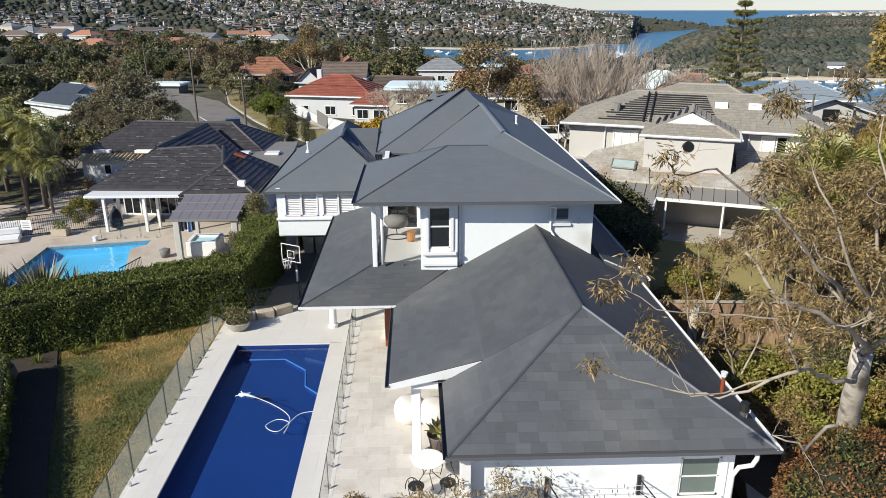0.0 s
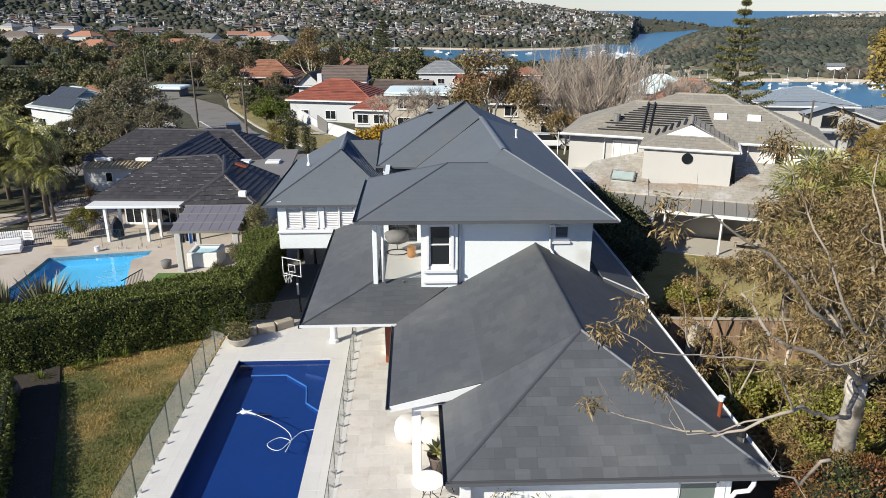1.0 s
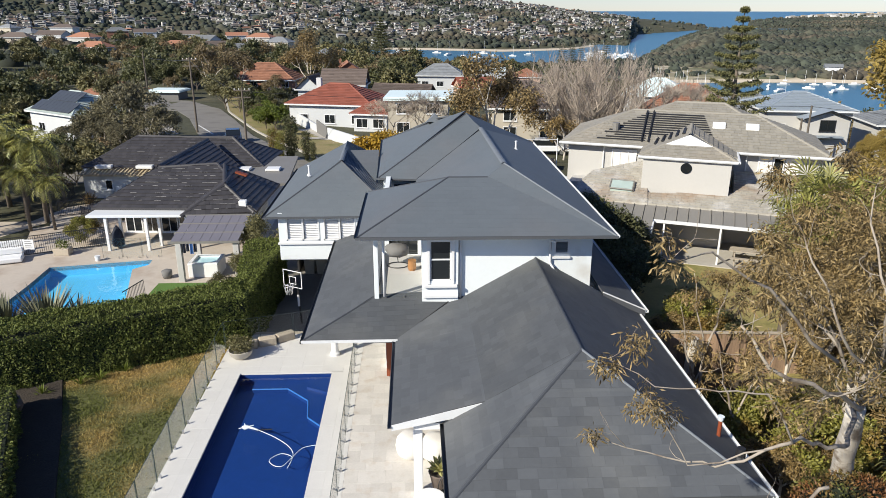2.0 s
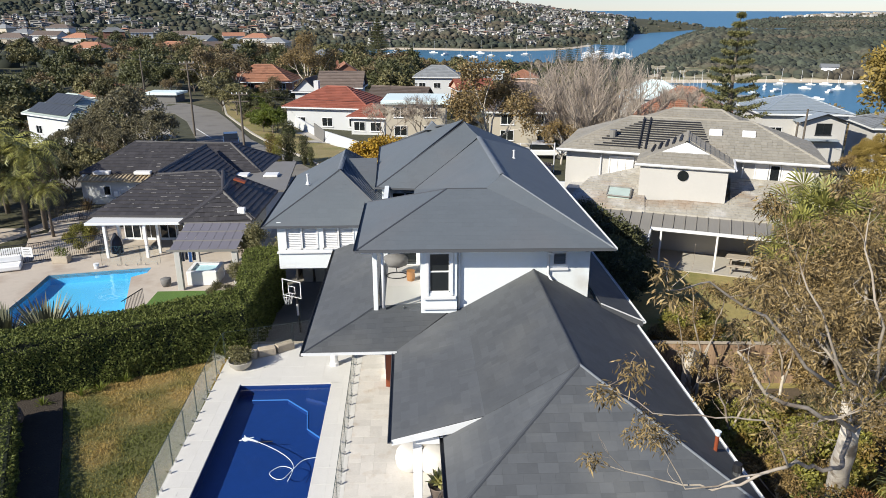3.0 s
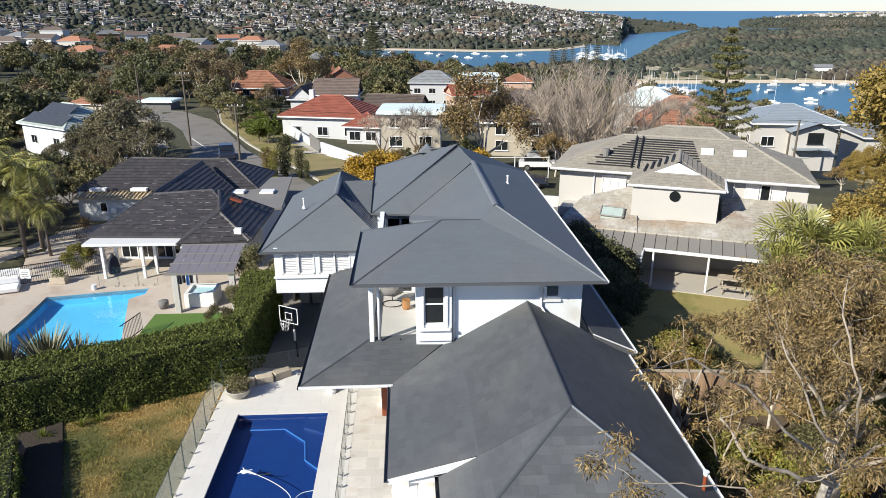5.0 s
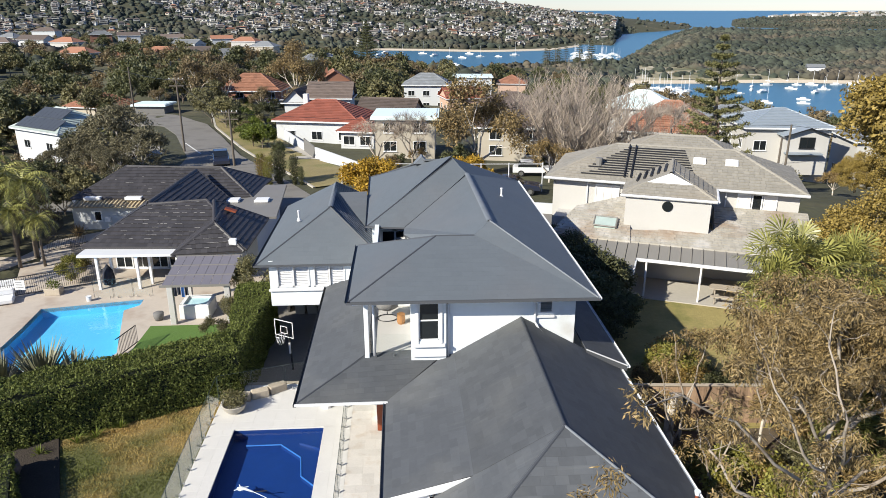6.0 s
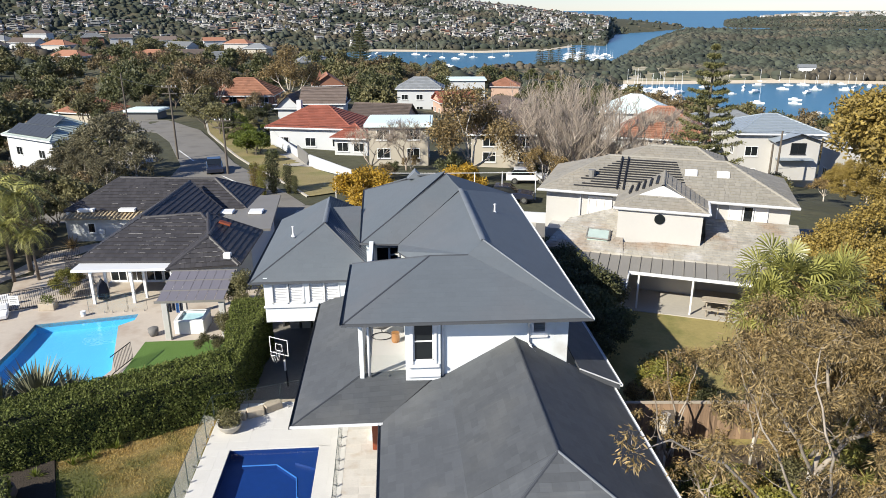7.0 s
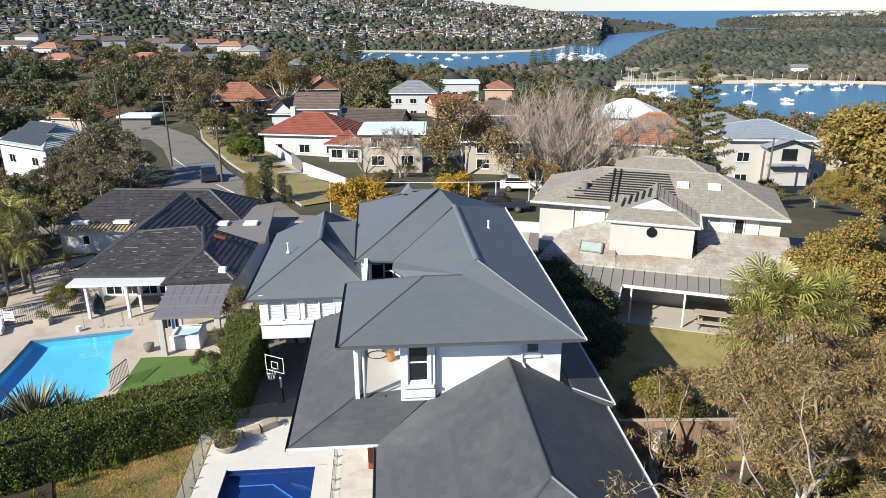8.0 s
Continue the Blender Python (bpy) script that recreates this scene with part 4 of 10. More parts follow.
# ---- the black-roofed pool house and home next door ----
def black_roof_house():
    rng = random.Random(8)
    h = thing("house", (-17, 47, -0.75), "white single-storey house with black tiled hip roofs beside a pool", "house")
    roofs = {
        "front_roof": [
            [(-19.33, 41.7, 1.62), (-13.4, 41.3, 1.62), (-11.4, 43.7, 3.05), (-12.5, 45.1, 3.45), (-16.2, 45.0, 3.45)],
            [(-19.33, 41.7, 1.62), (-16.2, 45.0, 3.45), (-15.9, 50.0, 3.5), (-18.9, 50.5, 1.7)]],
        "connecting_roof": [
            [(-16.2, 45.05, 3.45), (-13.0, 45.3, 1.8), (-12.9, 52.2, 1.8), (-15.75, 54.6, 3.55)]],
        "corner_roof": [
            [(-13.43, 39.85, 1.62), (-9.3, 40.4, 1.62), (-11.3, 41.95, 3.0)],
            [(-13.43, 39.85, 1.62), (-11.3, 41.95, 3.0), (-11.4, 43.7, 3.08), (-13.4, 41.3, 1.65)],
            [(-9.2, 40.45, 1.62), (-9.0, 46.9, 1.72), (-12.1, 45.3, 3.45), (-11.3, 41.95, 3.0)]],
        "back_roof": [
            [(-25.1, 53.5, 1.6), (-11.3, 53.1, 1.6), (-14.15, 55.95, 3.4), (-21.7, 56.5, 3.4)],
            [(-11.3, 53.1, 1.6), (-10.9, 59.0, 1.6), (-14.15, 55.95, 3.4)],
            [(-25.1, 53.5, 1.6), (-21.7, 56.5, 3.4), (-24.6, 60.0, 1.6)],
            [(-10.9, 59.0, 1.6), (-24.6, 60.0, 1.6), (-21.7, 56.5, 3.4), (-14.15, 55.95, 3.4)]]}
    for name, planes in roofs.items():
        b, t = Mesh(), Mesh()
        planes = [flat(p) for p in planes]
        for p in planes:
            b.slab(p, 0.12)
            fill(t, courses(p, 0.30, 0.34, rng, 0.035, 0.006, stagger=0.0, tail=0.012))
        r = part(name, b, M_NTILE, h, "black tiled roof")
        part("tiles", t, M_NTILE, r, "black concrete tiles in courses")["kind"] = "stuff"
        # pale dashes along the laps of front slopes imitate whitish highlights
        st = Mesh()
        for p in planes:
            o, ax, upw, nn, ps = roof_frame(p)
            if nn.y > -0.3:
                continue
            ring = [((c - o).dot(ax), (c - o).dot(upw)) for c in ps]
            if sum(ring[i][0] * ring[(i + 1) % len(ring)][1] - ring[(i + 1) % len(ring)][0] * ring[i][1] for i in range(len(ring))) < 0:
                ring.reverse()
            u0, u1, v1 = min(c[0] for c in ring), max(c[0] for c in ring), max(c[1] for c in ring)
            for _ in range(int((u1 - u0) * v1 * (2.4 if name != "back_roof" else 0.8))):
                uu = rng.gauss((u0 + u1) / 2, (u1 - u0) * 0.22)
                vv = int(rng.uniform(0.2, 1.0) * v1 / 0.34) * 0.34
                ln = rng.uniform(0.08, 0.5)
                qd = clip_convex([(uu, vv), (uu + ln, vv), (uu + ln, vv + 0.022), (uu, vv + 0.022)], ring)
                if len(qd) == 4:
                    st.add([o + ax * c + upw * e + nn * hh for hh in (0.04, 0.054) for c, e in qd], [(0, 1, 5, 4), (4, 5, 6, 7), (1, 2, 6, 5), (2, 3, 7, 6), (3, 0, 4, 7)])
        if st.v:
            part("lime_bloom", st, M_LAPGLINT, r, "pale lime bloom along the tile laps")["kind"] = "stuff"
        for p in planes:
            n = len(p)
            hi = max(q[2] for q in p)
            for i in range(n):
                a, e = p[i], p[(i + 1) % n]
                if max(a[2], e[2]) > hi - 0.05 and not (a[2] < 2.1 and e[2] < 2.1):
                    c = Mesh()
                    cap_line(a, e, c, 0.13, 0.06, 0.42)
                    part("ridge_cap", c, M_NTILE, r)
    # flat grey roof with two skylights
    f = Mesh()
    f.prism([(-13.7, 52.1), (-12.3, 47.2), (-8.6, 47.6), (-9.3, 57.0), (-11.1, 57.0), (-11.35, 53.05)], 1.45, 1.62)
    fr = part("flat_roof", f, M_TIN, h, "flat grey metal roof")
    for u, y in ((-13.05, 51.4), (-10.85, 51.3)):
        s = Mesh()
        s.box(u, y, 1.62, u + 1.05, y + 1.0, 1.8)
        part("skylight", s, M_PLASTIC, fr, "white domed skylight", bevel=0.04)
    # ribbed tan lean-to
    m = at_local((-25.25, 52.85, 0), -2.5)
    t = Mesh()
    t.add([m @ Vector(p) for p in ((0, 0, 1.10), (5.75, 0, 1.10), (6.1, 1.1, 1.58), (0.3, 1.1, 1.58), (0, 0, 1.02), (5.75, 0, 1.02), (6.1, 1.1, 1.5), (0.3, 1.1, 1.5))],
          ((0, 1, 2, 3), (7, 6, 5, 4), (0, 4, 5, 1), (1, 5, 6, 2), (3, 2, 6, 7), (0, 3, 7, 4)))
    lean = part("lean_to_roof", t, M_TANROOF, h, "tan ribbed lean-to roof")
    for i in range(19):
        r = Mesh()
        u = 0.1 + i * 0.3
        r.add([m @ Vector(p) for p in ((u, -0.03, 1.11), (u + 0.14, -0.03, 1.11), (u + 0.44, 1.08, 1.585), (u + 0.30, 1.08, 1.585), (u + 0.03, -0.03, 1.2), (u + 0.11, -0.03, 1.2), (u + 0.41, 1.08, 1.675), (u + 0.33, 1.08, 1.675))],
              ((4, 5, 6, 7), (0, 1, 5, 4), (1, 2, 6, 5), (3, 0, 4, 7)))
        part("rib", r, M_TANROOF, lean)
    for u in (1.2, 4.3):
        s = Mesh()
        s.box(u, 0.45, 1.5, u + 1.25, 1.05, 1.74, m)
        part("skylight", s, M_PLASTIC, lean, "white skylight", bevel=0.03)
    w = Mesh()
    wall_with(w, tuple((m @ Vector((0.25, 0.35, 0)))[:2]), tuple((m @ Vector((5.6, 0.35, 0)))[:2]), -0.9, 1.05, 0.2, [(1.6, 2.2, -0.1, 0.7)])
    part("wall", w, M_RENDER, h, "white wall")
    q = Mesh()
    q.box(2.75, 0.05, -0.1, 3.15, 0.33, 0.28, m)
    part("air_conditioner", q, M_PLASTIC, h, "white wall-hung air conditioner", bevel=0.03)
    w = Mesh()
    wall_with(w, (-24.2, 59.6), (-24.9, 53.3), -0.9, 1.5, 0.2)
    part("wall", w, M_RENDER, h, "white wall")
    for box in ((-24, 53.9, -0.9, -11.5, 58, 1.5), (-18.4, 44.6, -0.9, -9.4, 53.5, 1.42)):
        w = Mesh()
        w.box(*box)
        part("wall", w, M_RENDER, h, "white wall")
    window_on(h, m, 1.85, 0.39, -0.1, 0.6, 0.8, bars=0)
    # glazed rear wall under the white canopy
    m = at_local((-18.6, 44.3, 0), -3)
    for k in range(5):
        window_on(h, m, 0.1 + k * 1.15, 0, -0.7, 1.1, 2.05, bars=1)
    c = Mesh()
    m2 = at_local((-19.15, 40.45, 0), -0.5)
    c.box(0, 0, 1.34, 5.8, 1.5, 1.5, m2)
    part("canopy", c, M_FASCIA, h, "white canopy", bevel=0.02)
    for u in (0.95, 1.45, 3.3, 3.75, 5.7):
        q = Mesh()
        q.box(u, 0.12 + (0.8 if u in (1.45, 3.75) else 0), -0.75, u + 0.16, 0.28 + (0.8 if u in (1.45, 3.75) else 0), 1.34, m2)
        part("column", q, M_TRIM, h, bevel=0.01)
    q = Mesh()
    q.box(0, 0, 0, 0.75, 0.45, 0.12, Matrix.Translation((-11.25, 44.3, 3.08)) @ Matrix.Rotation(0.35, 4, "Y"))
    part("roof_patch", q, M_RUST, h, "rust-red patch of loose tiles", bevel=0.02)
    q = Mesh()
    q.box(-10.25, 40.65, 1.7, -9.8, 41.0, 2.25)
    part("vent_box", q, M_PLASTIC, h, "white roof vent box", bevel=0.03)
    # smoky pergola sheet on cream posts
    pg = thing("pergola", (-11, 37, -0.75), "smoky translucent pergola roof on cream posts over a spa", "pergola")
    for i in range(7):
        for k in range(3):
            s = Mesh()
            x, y = -12.6 + i * 0.5, 35.35 + k * 1.08
            z = 1.5 + k * 0.17
            s.add([(x + 0.01, y, z), (x + 0.49, y, z), (x + 0.49, y + 1.06, z + 0.17), (x + 0.01, y + 1.06, z + 0.17), (x + 0.01, y, z - 0.02), (x + 0.49, y, z - 0.02), (x + 0.49, y + 1.06, z + 0.15), (x + 0.01, y + 1.06, z + 0.15)],
                  ((0, 1, 2, 3), (7, 6, 5, 4), (0, 4, 5, 1), (1, 5, 6, 2), (2, 6, 7, 3), (3, 7, 4, 0)))
            part("sheet", s, M_POLY, pg, "smoky plastic sheet")
    for k in range(4):
        s = Mesh()
        s.box(-12.7, 35.3 + k * 1.08, 1.40 + k * 0.17, -9.0, 35.335 + k * 1.08, 1.53 + k * 0.17)
        part("rafter", s, M_TIN, pg)
    for x, y in ((-12.35, 35.3), (-9.4, 35.4), (-12.35, 38.4)):
        s = Mesh()
        s.box(x, y, -0.75, x + 0.3, y + 0.25, 1.42)
        part("post", s, M_RENDERC, pg, "cream post", bevel=0.015)
    return h


black_roof_house()


def pool_yard_next_door():
    ring = [(-15.0, 38.95), (-14.95, 38.1), (-15.6, 37.4), (-14.05, 32.2), (-14.6, 30.0), (-20.0, 31.0), (-20.15, 35.3), (-20.35, 37.9)]
    t = Mesh()
    Z = -0.75
    for poly in ([(-34, 38.95), (-20.35, 37.9), (-15.0, 38.95), (-8.7, 38.95), (-8.7, 47), (-34, 47)],
                 [(-15.0, 38.95), (-14.95, 38.1), (-15.6, 37.4), (-14.05, 32.2), (-8.7, 32.2), (-8.7, 38.95)],
                 [(-14.05, 32.2), (-14.6, 30.0), (-14.6, 27), (-8.7, 27), (-8.7, 32.2)],
                 [(-26.0, 47), (-20.2, 47), (-20.2, 50.5), (-22.6, 52.6), (-25.2, 50.6)],
                 [(-14.6, 30.0), (-20.0, 31.0), (-34, 31.0), (-34, 27), (-14.6, 27)],
                 [(-20.0, 31.0), (-20.15, 35.3), (-20.35, 37.9), (-34, 38.95), (-34, 31.0)]):
        t.prism(poly[::-1] if sum((poly[i][0] * poly[(i + 1) % len(poly)][1] - poly[(i + 1) % len(poly)][0] * poly[i][1]) for i in range(len(poly))) < 0 else poly, Z - 0.25, Z)
    single("poolside_paving", t, M_WARMPAVE, "warm cream paving round the neighbouring pool", "paving", kind="structure")
    p = thing("swimming_pool", (-18, 35, -2), "bright light-blue pool in the yard next door", "pool")
    s = Mesh()
    s.prism(ring[::-1], -1.5, -1.35)
    n = len(ring)
    for i in range(n):
        a, b = ring[i], ring[(i + 1) % n]
        s.add([(*a, -1.35), (*b, -1.35), (*b, Z - 0.02), (*a, Z - 0.02)], [(0, 1, 2, 3)])
    part("shell", s, M_NPOOL, p)
    wt = Mesh()
    wt.add([(x, y, Z - 0.12) for x, y in ring[::-1]], [tuple(range(n))])
    o = part("pool_surface", wt, M_WATER, p, "clear water")
    o.visible_shadow = False
    t = Mesh()
    t.box(-13.4, 31.0, Z - 0.1, -8.6, 35.2, Z + 0.012)
    single("artificial_turf", t, M_TURF, "bright green artificial turf strip", "turf", kind="structure")
    sp = thing("spa_tub", (-11.3, 36.7, Z), "white spa tub with pale water under the pergola", "spa")
    b = Mesh()
    b.box(-12.05, 35.95, Z, -10.45, 36.15, Z + 0.8)
    b.box(-12.05, 37.35, Z, -10.45, 37.55, Z + 0.8)
    b.box(-12.05, 36.15, Z, -11.85, 37.35, Z + 0.8)
    b.box(-10.65, 36.15, Z, -10.45, 37.35, Z + 0.8)
    part("tub", b, M_PLASTIC, sp, bevel=0.03)
    b = Mesh()
    b.box(-11.85, 36.15, Z, -10.65, 37.35, Z + 0.68)
    part("spa_surface", b, M_FOAM, sp, "pale blue water")
    # swimwear hung to dry under the front rafter of the pergola
    for k, (mat, label) in enumerate(((M_NAVY, "black swimming top hung to dry"), (M_NAVY, "black swimming shorts hung to dry"), (M_TOWEL, "blue swimming towel hung to dry"), (M_NAVY, "black swimming shorts hung to dry"))):
        x0, drop = -12.0 + k * 0.2, (0.5, 0.42, 0.55, 0.45)[k]
        q = Mesh()
        cols = [(x0 + 0.045 * i, 35.315 + 0.025 * math.sin(2.2 * i + k)) for i in range(5)]
        q.v = [(x, y + d, z) for z in (1.4, 1.4 - drop) for d in (-0.012, 0.012) for x, y in cols]
        for i in range(4):
            q.f += [(i, i + 1, i + 11, i + 10), (i + 6, i + 5, i + 15, i + 16), (i + 1, i, i + 5, i + 6), (i + 10, i + 11, i + 16, i + 15)]
        q.f += [(0, 10, 15, 5), (4, 9, 19, 14)]
        single("swimwear", q, mat, label, "laundry", "drying swimwear")
    # black pool fence in panels of bars
    def bar_fence(a, b, high, label):
        f = thing("pool_fence", (*a, Z), label, "fence", "black bar fences")
        a, b = Vector((*a, 0)), Vector((*b, 0))
        d = b - a
        L = d.length
        m = at_local((a.x, a.y, 0), math.degrees(math.atan2(d.y, d.x)))
        for z in (Z + 0.1, Z + high):
            r = Mesh()
            r.box(0, -0.015, z - 0.02, L, 0.015, z + 0.02, m)
            part("rail", r, M_BLACK, f)
        me = None
        for i in range(int(L / 0.11)):
            if me is None:
                q = Mesh()
                q.box(-0.008, -0.008, Z + 0.1, 0.008, 0.008, Z + high)
                me = q.data("bar", M_BLACK)
            o = new("bar", me)
            o.location = m @ Vector((i * 0.11, 0, 0))
            hold(o, f)
    bar_fence((-25.5, 38.6), (-21.9, 40.1), 1.2, "black metal bar fence beside the pool")
    bar_fence((-21.9, 40.1), (-18.6, 41.6), 1.2, "black metal bar fence by the planter")
    bar_fence((-22.3, 46.5), (-19.3, 43.8), 1.2, "black metal bar fence along the raised bed")
    bar_fence((-26.2, 54.0), (-25.4, 49.6), 1.2, "black metal bar fence beside the side terrace")
    bar_fence((-24.6, 48.0), (-22.2, 49.0), 1.1, "black metal bar fence across the side terrace")
    bar_fence((-13.35, 33.2), (-13.75, 31.6), 1.0, "short black bar gate at the turf")
    # outdoor sofa, planters, bucket, folded parasol
    def sofa(x, y, yaw):
        m = at_local((x, y, Z), yaw)
        s = thing("sun_lounger", (x, y, Z), "white cushioned daybed on the cream paving", "daybed", "white daybeds")
        for a in ((0, 0, 0.05, 1.9, 0.95, 0.34), (0, 0.8, 0.34, 1.9, 0.98, 0.72)):
            q = Mesh()
            q.box(*a, m)
            part("cushion", q, M_PLASTIC, s, bevel=0.06)
    sofa(-24.0, 38.0, 20)
    sofa(-24.6, 39.4, 20)
    def planter(x, y, label):
        q = thing("planter", (x, y, Z), label, "planter", "planters")
        b = Mesh()
        b.box(x - 0.45, y - 0.3, Z, x + 0.45, y + 0.3, Z + 0.42)
        part("box", b, M_STONE, q, bevel=0.02)
        rng = random.Random(int(x * 10))
        vs, fs = leaves(rng, [(x, y, Z + 0.6)], [(0.42, 0.3, 0.3)], 240, 0.16, 0.05)
        o = new("foliage", leaf_data("foliage", vs, fs, M_LEAF_GREEN))
        hold(o, q)
    planter(-20.6, 40.1, "stone planter box with low green plant")
    pr = thing("parasol", (-17.8, 41.2, Z), "closed navy canvas parasol on a pole", "parasol")
    q = Mesh()
    q.tube([(-17.8, 41.2, Z), (-17.8, 41.2, 0.72)], 0.025)
    part("pole", q, M_TRIM, pr)
    q = Mesh()
    q.lathe([(0.1, 0.12), (0.33, 0.16), (0.36, 0.5), (0.28, 1.0), (0.05, 1.4)], (-17.8, 41.2, Z), 12)
    part("canopy", q, M_NAVY, pr, smooth=True)
    sg = thing("notice_board", (-22.3, 39.85, Z), "white notice board on the black pool fence", "sign")
    q = Mesh()
    q.box(-22.6, 39.72, Z + 0.45, -22.0, 39.75, Z + 1.05)
    part("board", q, M_PLASTIC, sg)
    q = Mesh()
    for k in range(4):
        q.box(-22.5, 39.712, Z + 0.92 - k * 0.11, -22.15 + 0.05 * (k % 2), 39.719, Z + 0.95 - k * 0.11)
    part("lettering", q, M_GREYFAB, sg)
    bk = thing("bucket", (-18.1, 38.9, Z), "white pool bucket on the paving", "bucket")
    q = Mesh()
    q.lathe([(0.13, 0), (0.16, 0.3), (0.17, 0.3)], (-18.1, 38.9, Z), 12)
    part("body", q, M_PLASTIC, bk)
    q = Mesh()
    q.lathe([(0.2, 0), (0.27, 0.2), (0.28, 0.42), (0.22, 0.44), (0.1, 0.5)], (-13.2, 36.0, Z), 14)
    single("fire_pit", q, M_GREYFAB, "round grey kettle barbecue on the paving", "barbecue", smooth=True)


pool_yard_next_door()


# ---- cream two-storey house on the other side ----
RU, RV = Vector((0.924, -0.383, 0)), Vector((0.383, 0.924, 0))
RO = Vector((9.36, 43.8, 0))


def rp(u, v, z):
    return tuple(RO + RU * u + RV * v + Vector((0, 0, z)))


def cream_house():
    rng = random.Random(12)
    h = thing("house", rp(8, 2, 0.2), "cream rendered two-storey house with weathered grey tile roofs", "house")
    E, R = 5.05, 6.75
    main = [[rp(0, 0, E), rp(15.4, 0, E), rp(11.4, 4, R), rp(4, 4, R)], [rp(15.4, 0, E), rp(15.4, 8, E), rp(11.4, 4, R)],
            [rp(0, 0, E), rp(4, 4, R), rp(0, 8, E)], [rp(15.4, 8, E), rp(0, 8, E), rp(4, 4, R), rp(11.4, 4, R)]]
    a = 5.05
    front = [[rp(a, -3.0, E), rp(a + 5.3, -3.0, E), rp(a + 4.0, -1.75, E + 0.55), rp(a + 1.3, -1.75, E + 0.55)],
             [rp(a, -3.0, E), rp(a + 1.3, -1.75, E + 0.55), rp(a + 2.65, -1.55, 6.2), rp(a + 2.65, 2.8, 6.2), rp(a, 0.2, E)],
             [rp(a + 5.3, -3.0, E), rp(a + 5.3, 0.2, E), rp(a + 2.65, 2.8, 6.2), rp(a + 2.65, -1.55, 6.2), rp(a + 4.0, -1.75, E + 0.55)]]
    rear = [[rp(4.6, 5.0, 6.1), rp(11.5, 5.0, 6.1), rp(9.6, 7.2, 7.0), rp(6.5, 7.2, 7.0)], [rp(4.6, 5.0, 6.1), rp(6.5, 7.2, 7.0), rp(4.6, 9.4, 6.1)],
            [rp(11.5, 5.0, 6.1), rp(11.5, 9.4, 6.1), rp(9.6, 7.2, 7.0)], [rp(4.6, 9.4, 6.1), rp(6.5, 7.2, 7.0), rp(9.6, 7.2, 7.0), rp(11.5, 9.4, 6.1)]]
    skirt = [[rp(a - 0.2, -4.4, 2.72), rp(15.5, -4.4, 2.72), rp(15.5, -1.6, 3.45), rp(a - 0.2, -3.4, 3.0)],
             [rp(a + 5.3, -2.85, 3.15), rp(15.5, -1.6, 3.45), rp(15.5, 0.4, 3.9), rp(a + 5.3, 0.4, 3.9)],
             [rp(1.2, -4.3, 2.7), rp(5.9, -4.45, 2.74), rp(5.35, 0.4, 4.25), rp(2.3, -1.2, 3.6)]]
    for name, planes in (("main_roof", main), ("front_roof", front), ("rear_roof", rear), ("skirt_roof", skirt)):
        b, t = Mesh(), Mesh()
        planes = [flat(p) for p in planes]
        for p in planes:
            b.slab(p, 0.12)
            fill(t, courses(p, 0.31, 0.30, rng, 0.03, 0.01, stagger=0.5, tail=0.012))
        mt = M_RTILE2 if name == "skirt_roof" else M_RTILE
        r = part(name, b, mt, h, "weathered tiled roof")
        part("tiles", t, mt, r, "weathered concrete tiles")["kind"] = "stuff"
        if name == "main_roof":
            mr = r
    for p, q in ((main[0][0], main[0][3]), (main[0][1], main[0][2]), (main[0][2], main[0][3]), (front[1][2], front[1][3]), (front[0][0], front[0][3]), (front[0][1], front[0][2]), (rear[0][2], rear[0][3]), (rear[0][0], rear[0][3]), (rear[0][1], rear[0][2])):
        c = Mesh()
        cap_line(p, q, c, 0.14, 0.07, 0.42)
        part("ridge_cap", c, M_RTILE, mr)
    g = Mesh()
    g.add([front[0][3], front[0][2], front[1][2]], [(0, 1, 2)])
    part("gablet", g, M_FASCIA, h, "white gablet")
    m = at_local(tuple(RO), math.degrees(math.atan2(RU.y, RU.x)))
    # black pool-heating pipes laid over the tiles, in bands
    for k in range(13):
        v = 0.55 + k * 0.245
        s = Mesh()
        u0, u1 = (1.8 + k * 0.25, 9.2 - 0.07 * k) if k > 2 else (2.2 + k * 0.5, 5.1)
        z = E + v * (R - E) / 4 + 0.07
        for d in (0, 0.055):
            s.tube([rp(u0, v + d, z + d * 0.42), rp(u1, v + d, z + d * 0.42)], 0.024, 5)
        part("heating_pipe", s, M_BLACK, mr, "black pool-heating pipes")
    for u in (4.9, 5.3):
        s = Mesh()
        s.tube([rp(u, 0.4, E + 0.3), rp(u, 3.7, R + 0.02)], 0.05, 6)
        part("header_pipe", s, M_BLACK, mr)
    for k in range(5):
        s = Mesh()
        u = a + 0.75 + k * 0.38
        s.tube([rp(u, -0.9 + k * 0.05, E + 0.42 + k * 0.16), rp(u + 0.05, 0.9 + k * 0.1, E + 0.44 + k * 0.16)], 0.09, 4)
        part("heating_mat", s, M_BLACK, mr)
    for u in (8.9, 10.8):
        s = Mesh()
        s.add([rp(u, 2.3, E + 1.12), rp(u + 0.75, 2.3, E + 1.12), rp(u + 0.75, 2.85, E + 1.34), rp(u, 2.85, E + 1.34), rp(u, 2.3, E + 0.9), rp(u + 0.75, 2.3, E + 0.9), rp(u + 0.75, 2.85, E + 1.14), rp(u, 2.85, E + 1.14)],
              ((0, 1, 2, 3), (0, 4, 5, 1), (1, 5, 6, 2), (2, 6, 7, 3), (3, 7, 4, 0)))
        part("skylight", s, M_PLASTIC, mr, "white skylight", bevel=0.02)
    s = Mesh()
